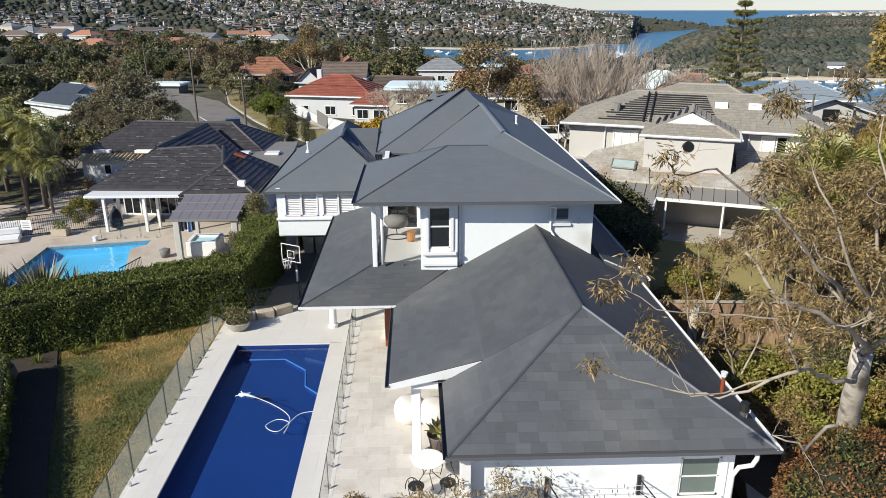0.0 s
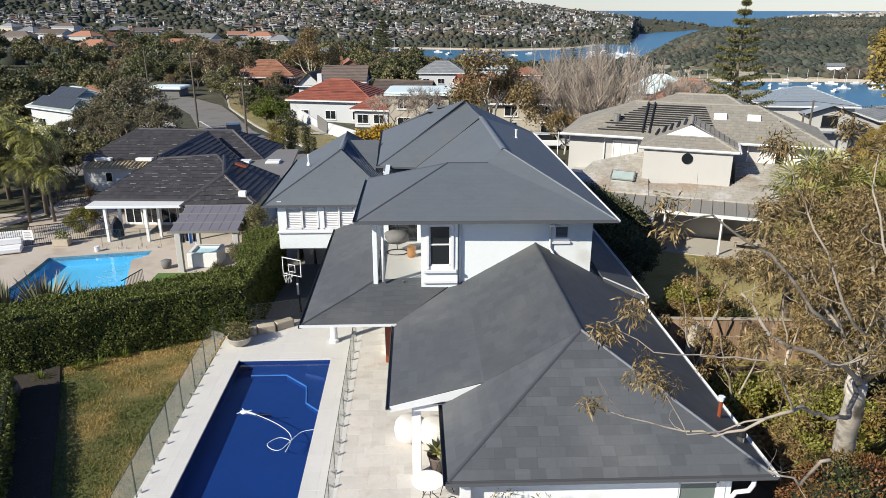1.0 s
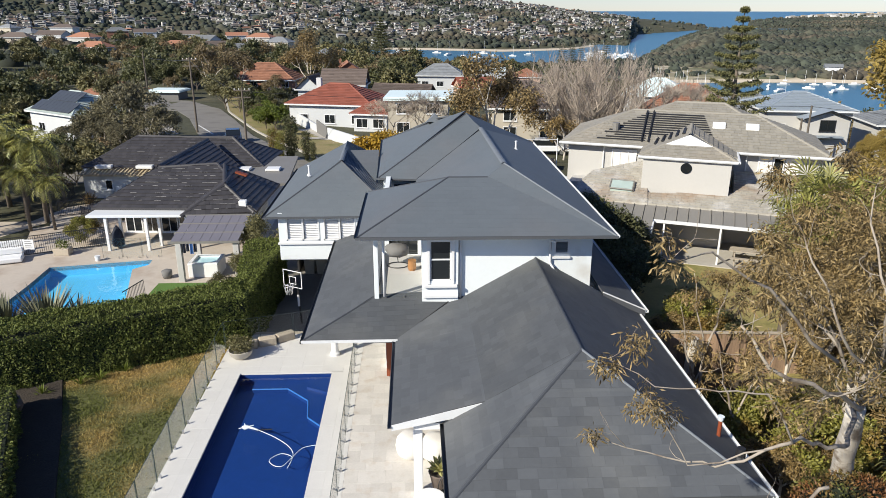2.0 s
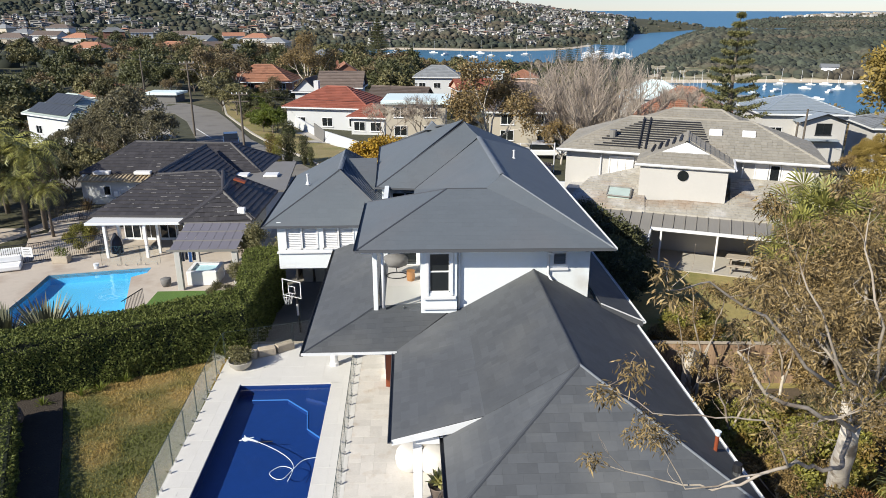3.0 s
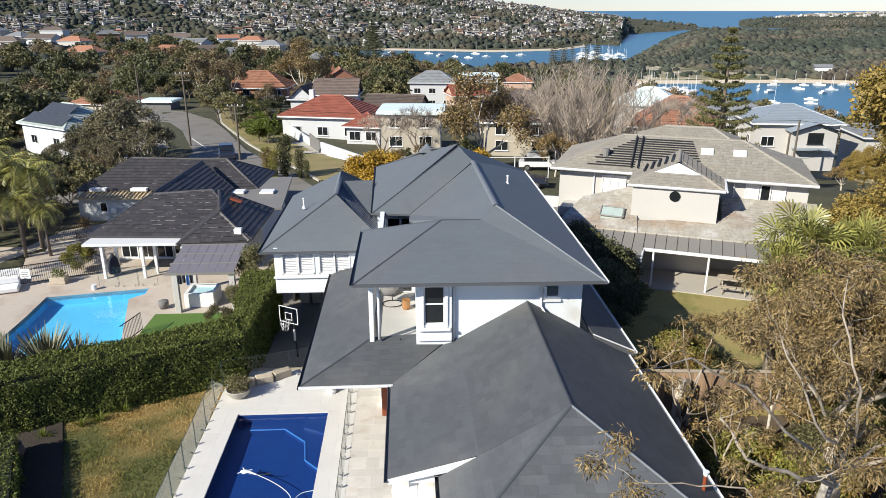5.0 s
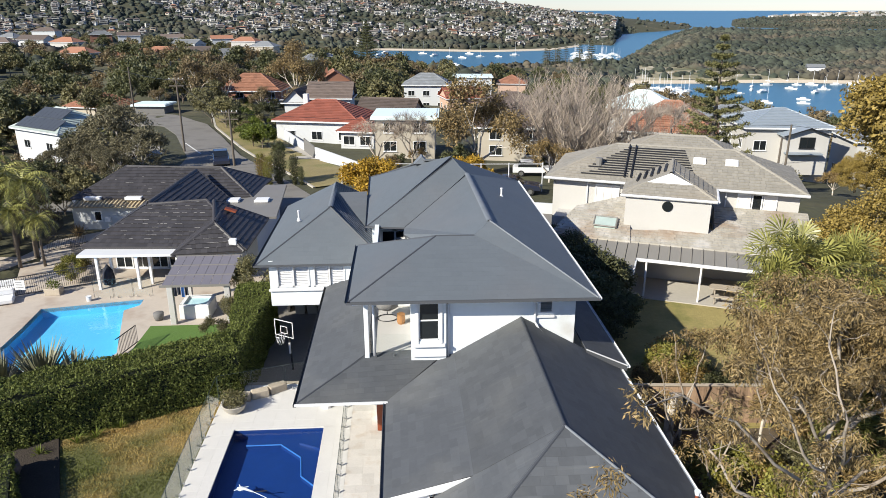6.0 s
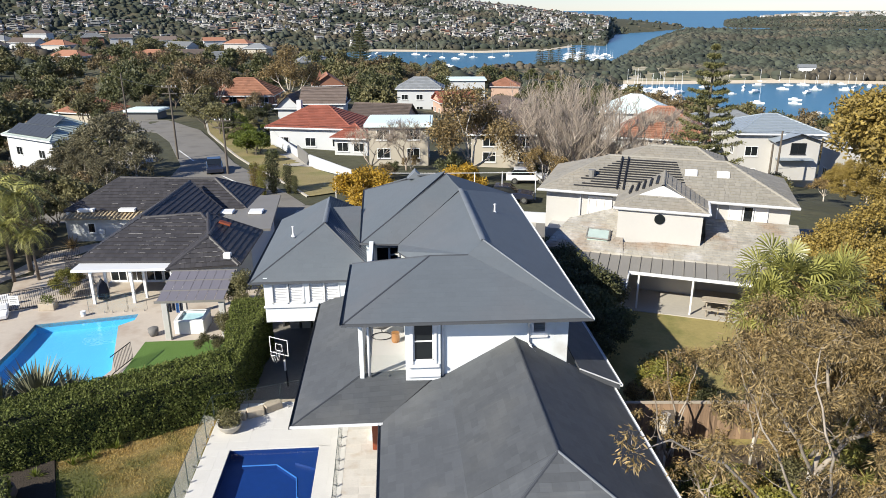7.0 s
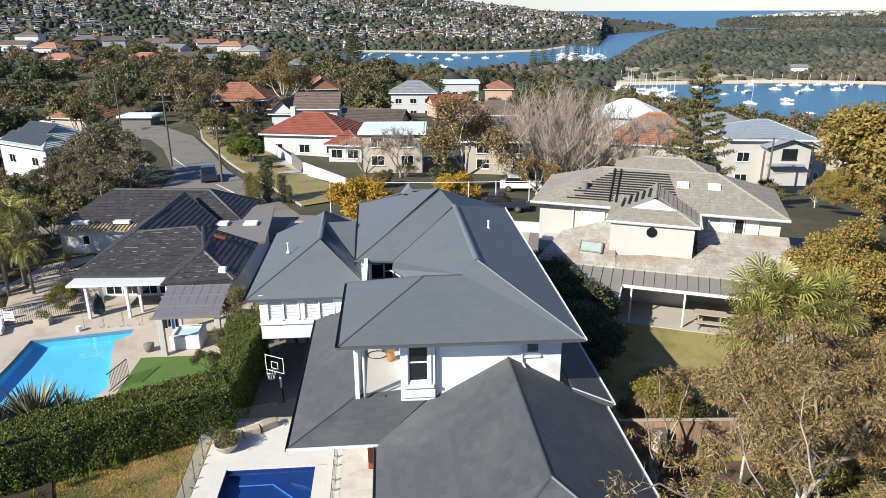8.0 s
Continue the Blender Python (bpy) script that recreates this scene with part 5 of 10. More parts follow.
    s.tube([rp(3.2, 1.6, E + 0.6), rp(3.2, 1.6, E + 1.15)], [0.2, 0.24], 10)
    part("roof_vent", s, M_TIN, mr)
    # gutters
    for p, q in ((rp(-0.05, -0.08, E), rp(a, -0.08, E)), (rp(a, -3.08, E), rp(a + 5.3, -3.08, E)), (rp(a + 5.35, -3.0, E), rp(a + 5.35, -0.1, E)), (rp(a + 5.3, -0.08, E), rp(15.4, -0.08, E))):
        s = Mesh()
        s.tube([p, q], 0.085, 6)
        part("gutter", s, M_FASCIA, h, "white gutter")
    for box in ((0.5, 0.5, 0, 15.0, 7.6, E - 0.03), (a + 0.3, -2.93, 0, a + 5.0, 0.6, E - 0.03), (0.9, -1.2, 0, 15.2, 0.6, 2.9)):
        w = Mesh()
        w.box(*box, m)
        part("wall", w, M_RENDERC, h, "cream rendered wall")
    s = Mesh()
    s.tube([m @ Vector((a + 2.65, -2.98, 4.55)), m @ Vector((a + 2.65, -2.8, 4.55))], 0.30, 20)
    part("round_window", s, M_PANE, h, "dark round window")
    window_on(h, m, 11.6, 0.46, 3.65, 0.75, 1.2, glass=M_FABRIC, bars=0)
    window_on(h, m, 12.4, 0.46, 3.65, 0.6, 1.2, bars=0)
    window_on(h, m, 13.05, 0.46, 3.65, 0.75, 1.2, glass=M_FABRIC, bars=0)
    window_on(h, m, 3.2, 0.46, 3.5, 1.5, 1.25, glass=M_FABRIC, bars=2)
    s = Mesh()
    s.add([rp(3.7, -3.4, 3.22), rp(4.9, -3.45, 3.2), rp(4.9, -2.6, 3.48), rp(3.7, -2.55, 3.5), rp(3.7, -3.4, 2.9), rp(4.9, -3.45, 2.9), rp(4.9, -2.6, 3.2), rp(3.7, -2.55, 3.2)], ((0, 1, 2, 3), (0, 4, 5, 1), (1, 5, 6, 2), (2, 6, 7, 3), (3, 7, 4, 0)))
    part("roof_window", s, M_ROOFGLASS, h, "pale green roof window")
    for p, q in ((rp(3.65, -3.45, 3.22), rp(4.95, -3.5, 3.2)), (rp(4.95, -3.5, 3.2), rp(4.95, -2.55, 3.5)), (rp(4.95, -2.55, 3.5), rp(3.65, -2.5, 3.52)), (rp(3.65, -2.5, 3.52), rp(3.65, -3.45, 3.22))):
        s = Mesh()
        s.tube([p, q], 0.045, 6)
        part("window_frame", s, M_TIN, h, "grey roof window frame")
    for u in (2.7, a + 5.9):
        s = Mesh()
        s.tube([m @ Vector((u, 0.42, E - 0.05)), m @ Vector((u, 0.42, 3.0))], 0.045, 6)
        part("downpipe", s, M_FASCIA, h)
    # tin verandah on white posts
    v = thing("verandah", rp(9, -6, 0.3), "grey metal verandah roof on white posts over a paved patio", "verandah")
    for i in range(22):
        u = 2.9 + i * 0.58
        fv = -7.6 if u < 6.3 else -5.9
        fz = 2.66 + (fv + 4.3) * 0.231
        s = Mesh()
        s.add([rp(u, fv, fz), rp(u + 0.56, fv, fz), rp(u + 0.56, -4.3, 2.66), rp(u, -4.3, 2.66), rp(u, fv, fz - 0.04), rp(u + 0.56, fv, fz - 0.04), rp(u + 0.56, -4.3, 2.62), rp(u, -4.3, 2.62),
               rp(u + 0.56, fv, fz + 0.06), rp(u + 0.56, -4.3, 2.72), rp(u + 0.53, fv, fz), rp(u + 0.53, -4.3, 2.66)],
              ((0, 1, 2, 3), (7, 6, 5, 4), (0, 4, 5, 1), (8, 9, 11, 10), (1, 2, 9, 8)))
        part("roof_sheet", s, M_TIN, v, "grey metal roof sheet")
    for u0, v0, u1, v1, z0 in ((2.8, -7.68, 6.42, -7.6, 1.76), (6.36, -7.6, 6.44, -5.98, 1.98), (6.36, -5.98, 15.8, -5.9, 2.12)):
        s = Mesh()
        s.box(u0, v0, z0, u1, v1, z0 + (0.26 if v0 < v1 - 1 else 0.17), m)
        part("fascia", s, M_FASCIA, v, "white fascia beam")
    for u, vv, top in ((6.2, -7.6, 1.78), (6.9, -5.95, 2.15), (9.75, -5.95, 2.15), (13.4, -5.95, 2.15)):
        s = Mesh()
        s.box(u, vv, 0.1, u + 0.1, vv + 0.1, top, m)
        part("post", s, M_TRIM, v, "white post", bevel=0.01)
    s = Mesh()
    s.box(1.0, -6.2, -0.4, 16.2, -1.2, 0.1, m)
    single("patio_slab", s, M_CONCRETE, "grey concrete patio under the verandah", "patio", kind="structure")
    s = Mesh()
    s.box(2.6, -1.9, 0.1, 15.6, -1.6, 2.6, m)
    single("patio_wall", s, M_RENDERC, "cream patio wall in shade", "wall", kind="structure")

    def picnic(u, vv):
        t = thing("picnic_table", rp(u, vv, 0.1), "pale timber picnic table with benches on the patio", "table")
        for z, v0, wd in ((0.74, -0.4, 0.8), (0.45, -0.85, 0.28), (0.45, 0.57, 0.28)):
            for k in range(3 if wd > 0.5 else 1):
                s = Mesh()
                s.box(u, vv + v0 + k * wd / 3, 0.1 + z, u + 1.7, vv + v0 + (k + 0.95) * (wd / 3 if wd > 0.5 else wd), 0.1 + z + 0.04, m)
                part("plank", s, M_TIMBER, t)
        for x in (0.25, 1.4):
            s = Mesh()
            s.tube([m @ Vector((u + x, vv - 0.75, 0.1)), m @ Vector((u + x, vv - 0.2, 0.84))], 0.035, 5)
            s.tube([m @ Vector((u + x, vv + 0.75, 0.1)), m @ Vector((u + x, vv + 0.2, 0.84))], 0.035, 5)
            s.box(u + x - 0.03, vv - 0.8, 0.5, u + x + 0.03, vv + 0.8, 0.55, m)
            part("trestle", s, M_TIMBER, t)
    picnic(10.4, -5.2)


cream_house()
g = Mesh()
g.box(8.8, 22.9, -0.6, 26, 36, 0.05)
single("back_lawn", g, M_BACKLAWN, "dry green back lawn behind the paling fence", "lawn", kind="structure")
g = Mesh()
g.box(8.8, 5, -0.6, 26, 22.9, -0.05)
single("garden_bed", g, M_SOIL, "brown mulched garden bed under shrubs", "garden bed", kind="structure")

# ---- pool terrace and garden ----
g = Mesh()
g.box(-7.45, 6, -0.5, -6.8, 27.4, -0.03)
g.box(-6.8, 24.3, -0.5, 3, 27.4, -0.03)
g.box(-2.7, 6, -0.5, 3, 24.3, -0.03)
g.box(2.9, 6, -0.5, 8.8, 13.9, -0.03)
single("terrace", g, M_GROUT, "pale stone terrace bed", "terrace", kind="structure")
g = Mesh()
g.box(-18.5, 6, -0.6, -7.45, 27.5, -0.1)
single("lawn", g, M_LAWN, "patchy lawn, green and dry yellow", "lawn", kind="structure")
pool = thing("swimming_pool", (-4.75, 18, 0), "rectangular pool with a deep blue shell and pale coping", "pool")
g = Mesh()
g.box(-6.7, 5.8, -0.65, -2.8, 24.25, -0.48)
g.box(-6.7, 5.8, -0.48, -6.5, 24.25, -0.04)
g.box(-3.0, 5.8, -0.48, -2.8, 24.25, -0.04)
g.box(-6.5, 24.0, -0.48, -3.0, 24.25, -0.04)
g.box(-6.5, 5.8, -0.48, -3.0, 6.0, -0.04)
part("shell", g, M_POOL, pool)
g = Mesh()
g.add([(-6.5, 6, -0.14), (-3.0, 6, -0.14), (-3.0, 24.0, -0.14), (-6.5, 24.0, -0.14)], [(0, 1, 2, 3)])
wat = part("pool_surface", g, M_WATER, pool, "still clear pool water")
wat.visible_shadow = False


def lawn_grass():
    """Blades of the lawn, in tufts, over the strip beside the pool."""
    r = np.random.default_rng(8)
    n = 60000
    x, y = r.uniform(-15.5, -7.5, n), r.uniform(10.5, 26.5, n)
    c = np.stack([x, y, np.full(n, -0.1)], 1)
    h = r.uniform(0.03, 0.075, n) * (1 + 0.5 * np.sin(x * 2.1 + np.sin(y * 1.7)) * np.sin(y * 2.4))
    a = r.uniform(0, 2 * math.pi, n)
    w = r.uniform(0.012, 0.03, n)
    side = np.stack([np.cos(a) * w, np.sin(a) * w, np.zeros(n)], 1)
    b = r.uniform(0, 2 * math.pi, n)
    tip = c + np.stack([np.cos(b) * h * 0.6, np.sin(b) * h * 0.6, h], 1)
    vs = np.stack([c - side, c + side, tip], 1).reshape(-1, 3)
    i = np.arange(n) * 3
    single_data = leaf_data("lawn_blades", vs, np.stack([i, i + 1, i + 2], 1), M_GRASS)
    tagged(new("lawn_grass", single_data), "short patchy grass, green and dry yellow", "grass", kind="stuff")


lawn_grass()
# thin dark slab: the shadow over the lawn's left side, put into colour
g = Mesh()
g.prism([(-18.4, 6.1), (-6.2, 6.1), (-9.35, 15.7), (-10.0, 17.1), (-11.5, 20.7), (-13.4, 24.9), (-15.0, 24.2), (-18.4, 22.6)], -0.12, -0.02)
single("mulch_bed", g, M_LAWNSHADE, "dark damp mulch bed along the shaded side of the lawn", "garden bed", kind="structure", bevel=0.02)

# ---- streets, houses and poles beyond ----
def ribbon(name, left, right, mat, label, category, lift=0.03, n=40):
    """A strip of ground between two lines of points, laid over the land."""
    def sample(line, t):
        s = t * (len(line) - 1)
        i = min(int(s), len(line) - 2)
        a, b = Vector((*line[i], 0)), Vector((*line[i + 1], 0))
        return a.lerp(b, s - i)
    g = Mesh()
    for i in range(n + 1):
        a, b = sample(left, i / n), sample(right, i / n)
        za = max(land(a.x, a.y), land(b.x, b.y), land(*((a + b) / 2)[:2])) + lift
        for z in (za, za - 0.5):
            g.v += [(a.x, a.y, z), (b.x, b.y, z)]
    for i in range(n):
        k = i * 4
        g.f += [(k, k + 1, k + 5, k + 4), (k + 2, k, k + 4, k + 6), (k + 1, k + 3, k + 7, k + 5)]
    return single(name, g, mat, label, category, kind="structure")


ribbon("road", [(-60, 64), (-26, 66), (0, 60), (30, 52), (60, 44)], [(-60, 57), (-27, 58.5), (-1, 53), (28, 45), (58, 37)], M_ASPHALT, "grey asphalt street behind the houses", "road")
ribbon("road", [(-22, 60), (-25.6, 85), (-32.6, 104), (-37.2, 113), (-46.5, 120), (-66, 123)], [(-8, 62), (-19.5, 86), (-25.5, 102), (-31, 115), (-40, 128), (-60, 134)], M_ASPHALT, "grey asphalt side street running downhill", "road", 0.05)
ribbon("road_line", [(-16, 72), (-20.6, 80), (-25, 88), (-29.0, 96)], [(-15.8, 72), (-20.4, 80), (-24.8, 88), (-28.8, 96)], M_LINE, "faded white centre line", "road line", 0.075)
ribbon("verge", [(-8, 65), (-20.4, 92), (-29.0, 113), (-38, 145)], [(-2.5, 68), (-12.2, 88), (-19, 106), (-30, 146)], M_VERGE, "dry grass verge", "verge", 0.12)
ribbon("kerb", [(-8.2, 65), (-20.7, 92), (-29.3, 113), (-38.3, 145)], [(-8, 65), (-20.4, 92), (-29.0, 113), (-38, 145)], M_CONCRETE, "pale concrete kerb", "kerb", 0.16)
ribbon("footpath", [(-13.0, 84), (-16.5, 92)], [(-7.0, 82), (-13.0, 94)], M_CONCRETE, "pale concrete driveway crossing", "driveway", 0.15, 6)
ribbon("driveway", [(-9.5, 47), (-8.5, 60)], [(1, 47), (0, 58)], M_CONCRETE, "concrete driveway", "driveway", 0.06, 8)
ribbon("driveway", [(7.2, 44), (8.0, 57)], [(10.5, 50), (12.0, 56)], M_CONCRETE, "pale concrete driveway", "driveway", 0.06, 8)
ribbon("driveway", [(-38, 92), (-33, 96)], [(-33, 84), (-29, 88)], M_CONCRETE, "pale concrete driveway crossing", "driveway", 0.1, 6)


def garden_wall(a, b, high, mat, label):
    g = Mesh()
    z = min(land(*a), land(*b))
    wall_with(g, a, b, z - 0.5, z + high, 0.25)
    single("garden_wall", g, mat, label, "wall", "garden walls", bevel=0.02)


garden_wall((-17.6, 104), (-12.2, 90), 1.6, M_RENDER, "white rendered garden wall along the verge")
garden_wall((-10.2, 84), (-4.6, 75), 1.5, M_RENDER, "white rendered garden wall beside the drive")
q = Mesh()
q.box(0, -0.08, land(-11.5, 87) - 0.4, 6.2, 0.08, land(-11.5, 87) + 1.75, at_local((-12.2, 90, 0), math.degrees(math.atan2(-6.0, 2.0))))
single("driveway_gate", q, M_GREYFAB, "dark grey solid gate in the white garden wall", "gate", bevel=0.02)
garden_wall((8, 55.6), (13, 54.2), 0.9, M_RENDER, "low white front wall")


HOUSES = (
    # x, y, yaw, w, d, base, eave, rise, label, wall, roof, style, windows, storeys, chimney, balcony
    (-50.6, 109.2, -35, 11.6, 8.8, -8, -1.4, 2.7, "white two-storey house with a pale mint metal roof", M_RENDER, M_MINTROOF, "hip", 2, 2, False, False),
    (-10.6, 104, -14, 12, 9, -3.2, 0.4, 2.4, "white house with a terracotta tile roof", M_RENDER, M_TERRA, "hip", 3, 1, True, False),
    (-4.9, 97.2, -14, 4.6, 6.4, -3.0, -0.15, 1.5, "white house wing with a terracotta roof", M_RENDER, M_TERRA, "hip", 2, 1, False, False),
    (-33, 163.5, -4, 14, 10, -7.0, -1.7, 3.3, "brick two-storey house with an orange tiled roof and white balcony", M_BRICK, M_ORANGE, "hip", 4, 2, False, True),
    (-12.3, 131, -4, 7.4, 6.2, -4.2, 0.2, 2.5, "cream house with a steep grey-brown gabled roof", M_RENDER, M_BROWNROOF, "gable", 2, 1, False, False),
    (-17.9, 129.6, -8, 3.8, 7.0, -4.2, -0.3, 2.1, "white gabled house wing with a grey-brown roof", M_RENDER, M_BROWNROOF, "gable", 1, 1, False, False),
    (-18, 200, 8, 8, 9, -8.0, -3.4, 2.8, "brick cottage with an orange gabled roof", M_BRICK, M_ORANGE, "gable", 1, 1, True, False),
    (-1.5, 117, -16, 9, 7, -4.0, -0.7, 2.1, "pink rendered house with a brown gabled roof", M_PINKWALL, M_BROWNROOF, "gable", 2, 1, False, False),
    (0.9, 88, -4, 7.2, 7, -1.6, 2.7, 0.6, "white modern house with a flat roof", M_BEIGE, M_WHITEROOF, "flat", 2, 2, False, False),
    (16.5, 87, -8, 13, 9, -1.6, 2.0, 2.2, "cream two-storey house with a brown tiled roof", M_BEIGE, M_BROWNROOF, "hip", 3, 2, False, False),
    (35.5, 90, -24, 11, 9, -3.2, 0.6, 3.4, "cream house with an orange tiled roof", M_RENDERC, M_ORANGE, "hip", 2, 1, False, False),
    (43.8, 125, -20, 11, 9, -6.0, -1.1, 2.6, "pale house with a white metal roof", M_RENDERC, M_WHITEROOF, "hip", 2, 1, False, False),
    (48.6, 87.5, -8, 10, 8.5, -3.4, 1.5, 1.75, "cream house with a blue-grey metal roof", M_RENDERC, M_BLUEROOF, "hip", 3, 2, False, False),
    (61, 86, -12, 7, 8, -3.2, -0.2, 1.4, "pale house with a dark roof among trees", M_RENDERC, M_GREYROOF, "hip", 2, 1, False, False),
    (6.8, 172, -6, 10.6, 7.4, -8.0, -1.7, 2.4, "white house with a blue-grey tiled roof", M_RENDER, M_GREYROOF, "hip", 3, 2, False, False),
    (14, 160, 10, 8, 8, -7.0, -3.4, 2.0, "house with a red gabled roof", M_PINKWALL, M_TERRA, "gable", 1, 1, False, False),
    (24, 232, -4, 12, 10, -13, -5.6, 0.8, "white flat-roofed block of three storeys", M_RENDER, M_WHITEROOF, "flat", 4, 2, False, False),
    (37, 232, -10, 9, 9, -13, -7.5, 2.4, "pink house with an orange roof", M_PINKWALL, M_ORANGE, "hip", 2, 1, False, False),
    (-62, 152, -20, 11, 9, -8, -3.6, 2.4, "beige house with an orange tiled roof", M_BEIGE, M_ORANGE, "hip", 2, 1, False, False),
    (-53, 143, -20, 8, 8, -9, -5.4, 2.0, "beige house with a terracotta roof", M_BEIGE, M_ORANGE, "hip", 2, 1, False, False),
    # carport: solid dark grey walls stand for the shade under its open roof
    (-44.6, 131.5, -6, 5.4, 4, -6.2, -1.2, 0.3, "pale green open carport", M_GREYFAB, M_WHITEROOF, "flat", 0, 1, False, False),
    (22, 140, -10, 12, 9, -6, -2.5, 2.2, "house with a brown tiled roof", M_BEIGE, M_BROWNROOF, "hip", 2, 1, False, False),
    (62, 128, -14, 13, 10, -9, -4.0, 2.4, "pale house with a grey roof above the bay", M_RENDERC, M_GREYROOF, "hip", 2, 1, False, False),
)
for x, y, yaw, w, d, base, eave, rise, label, wl, rf, style, nw, st, ch, bal in HOUSES:
    suburban_house((x, y), yaw, w, d, min(base, land(x, y) + 0.3), eave, rise, label, wl, rf, style, nw, st, chimney=ch, balcony=bal)
# dark solar panels on the mint roof
arr = thing("solar_array", (-50.6, 109.2, -1.4), "dark solar panels in two rows on a pale metal roof", "solar panels")
m = at_local((-50.6, 109.2, 0), -35)
for i in range(2):
    for k in range(10 - 3 * i):
        q = Mesh()
        f0, f1 = 0.06 + i * 0.44, 0.48 + i * 0.44
        u = (k - (10 - 3 * i) / 2) * 1.02
        row = [Vector((uu, -4.9 + 4.9 * ff, -1.45 + 2.75 * ff + up)) for up in (0.14, 0.2) for uu, ff in ((u, f0), (u + 0.98, f0), (u + 0.98, f1), (u, f1))]
        q.add([m @ v for v in row], ((3, 2, 1, 0), (4, 5, 6, 7), (0, 1, 5, 4), (1, 2, 6, 5), (2, 3, 7, 6), (3, 0, 4, 7)))
        part("panel", q, M_SOLAR, arr)
# gable of the blue-grey roofed house, towards the street
gh = thing("gable_wing", (49.4, 82.5, -3.2), "cream gabled wing with a dark window and blue-grey roof", "house wing")
m = at_local((49.4, 82.6, 0), -8)
q = Mesh()
q.prism([(-2.5, -1.5), (2.5, -1.5), (2.5, 3), (-2.5, 3)], -4.0, 0.85, m)
q.add([m @ Vector(p) for p in ((-2.5, -1.5, 0.85), (2.5, -1.5, 0.85), (0, -1.5, 1.6), (-2.5, 3, 0.85), (2.5, 3, 0.85), (0, 3, 1.6))], ((0, 1, 2), (5, 4, 3)))
part("wall", q, M_RENDERC, gh)
q = Mesh()
for s in (-1, 1):
    q.add([m @ Vector(p) for p in ((s * 2.95, -2, 0.78), (0, -2, 1.8), (0, 3.2, 1.8), (s * 2.95, 3.2, 0.78), (s * 2.95, -2, 0.63), (0, -2, 1.65), (0, 3.2, 1.65), (s * 2.95, 3.2, 0.63))], ((0, 1, 2, 3), (7, 6, 5, 4), (0, 4, 5, 1), (1, 5, 6, 2), (3, 2, 6, 7), (0, 3, 7, 4)))
part("roof", q, M_BLUEROOF, gh)
q = Mesh()
for s in (-1, 1):
    q.tube([m @ Vector((s * 2.98, -2.03, 0.72)), m @ Vector((0, -2.03, 1.74))], 0.07, 6)
part("barge_board", q, M_BLACK, gh, "dark barge boards")
window_on(gh, m, -0.9, -1.5, -0.75, 1.8, 1.35, frame_mat=M_BLACK, bars=1)
q = Mesh()
q.box(-2.6, -2.6, -1.35, 1.6, -1.5, -1.2, m)
part("awning", q, M_BLUEROOF, gh, "blue-grey metal awning")

# rows of houses on the rise to the far side of the valley
rng = random.Random(31)
ROW = ((40, 70, 400), (62, 62, 430), (100, 66, 420), (150, 70, 400), (165, 88, 330), (205, 58, 520), (262, 92, 300), (300, 88, 310), (355, 88, 330), (345, 74, 420), (405, 92, 330), (440, 70, 440), (470, 78, 400), (545, 92, 420), (560, 100, 330),
       (600, 120, 300), (660, 135, 250), (120, 52, 560), (250, 60, 560), (30, 52, 560), (320, 64, 520), (400, 66, 560))
WALLS, ROOFS = (M_RENDER, M_BEIGE, M_BRICK, M_RENDERC), (M_GREYROOF, M_BROWNROOF, M_ORANGE, M_GREYROOF, M_TERRA)
for px, py, dist in ROW:
    x = 0.4 + ((px - 784) / 1225 + 0.073) * dist
    top = 16.9 - dist * math.tan(radians(19.1) - math.atan((441 - py) / 1225))
    i = rng.randrange(100)
    suburban_house((x, dist), rng.uniform(-25, 25), rng.uniform(11, 18), rng.uniform(8, 10), min(top - 6.5, land(x, dist)), top - 2.4, 2.4,
                   ("white house on the wooded rise", "beige house on the wooded rise", "brick house on the wooded rise", "cream house on the wooded rise")[i % 4], WALLS[i % 4], ROOFS[i % 5],
                   "hip" if i % 3 else "gable", 3, 2)


# ---- power poles and wires ----
def power_pole(x, y, top, label, arm=True):
    z = land(x, y)
    p = thing("power_pole", (x, y, z), label, "power pole", "power poles")
    q = Mesh()
    q.tube([(x, y, z - 0.3), (x + 0.02, y, (z + top) / 2), (x, y, top)], [0.14, 0.12, 0.10], 9)
    part("pole", q, M_POLE, p)
    if arm:
        for k in (0.35, 1.1):
            q = Mesh()
            q.box(x - 0.9, y - 0.06, top - k, x + 0.9, y + 0.06, top - k + 0.12)
            part("cross_arm", q, M_POLE, p)
        for u in (-0.8, -0.3, 0.3, 0.8):
            q = Mesh()
            q.lathe([(0.04, 0), (0.06, 0.08), (0.03, 0.16)], (x + u, y, top - 0.23), 6)
            part("insulator", q, M_PLASTIC, p)


power_pole(-27.2, 89.5, 7.4, "weathered timber power pole at the side street")
power_pole(-18.5, 78.3, 4.9, "weathered timber power pole on the verge")
power_pole(-44, 120, 6.4, "weathered timber power pole behind trees", False)
power_pole(43.9, 76, 3.0, "weathered timber power pole by the street", False)
power_pole(41.9, 74, 1.9, "weathered timber power pole by the street", False)
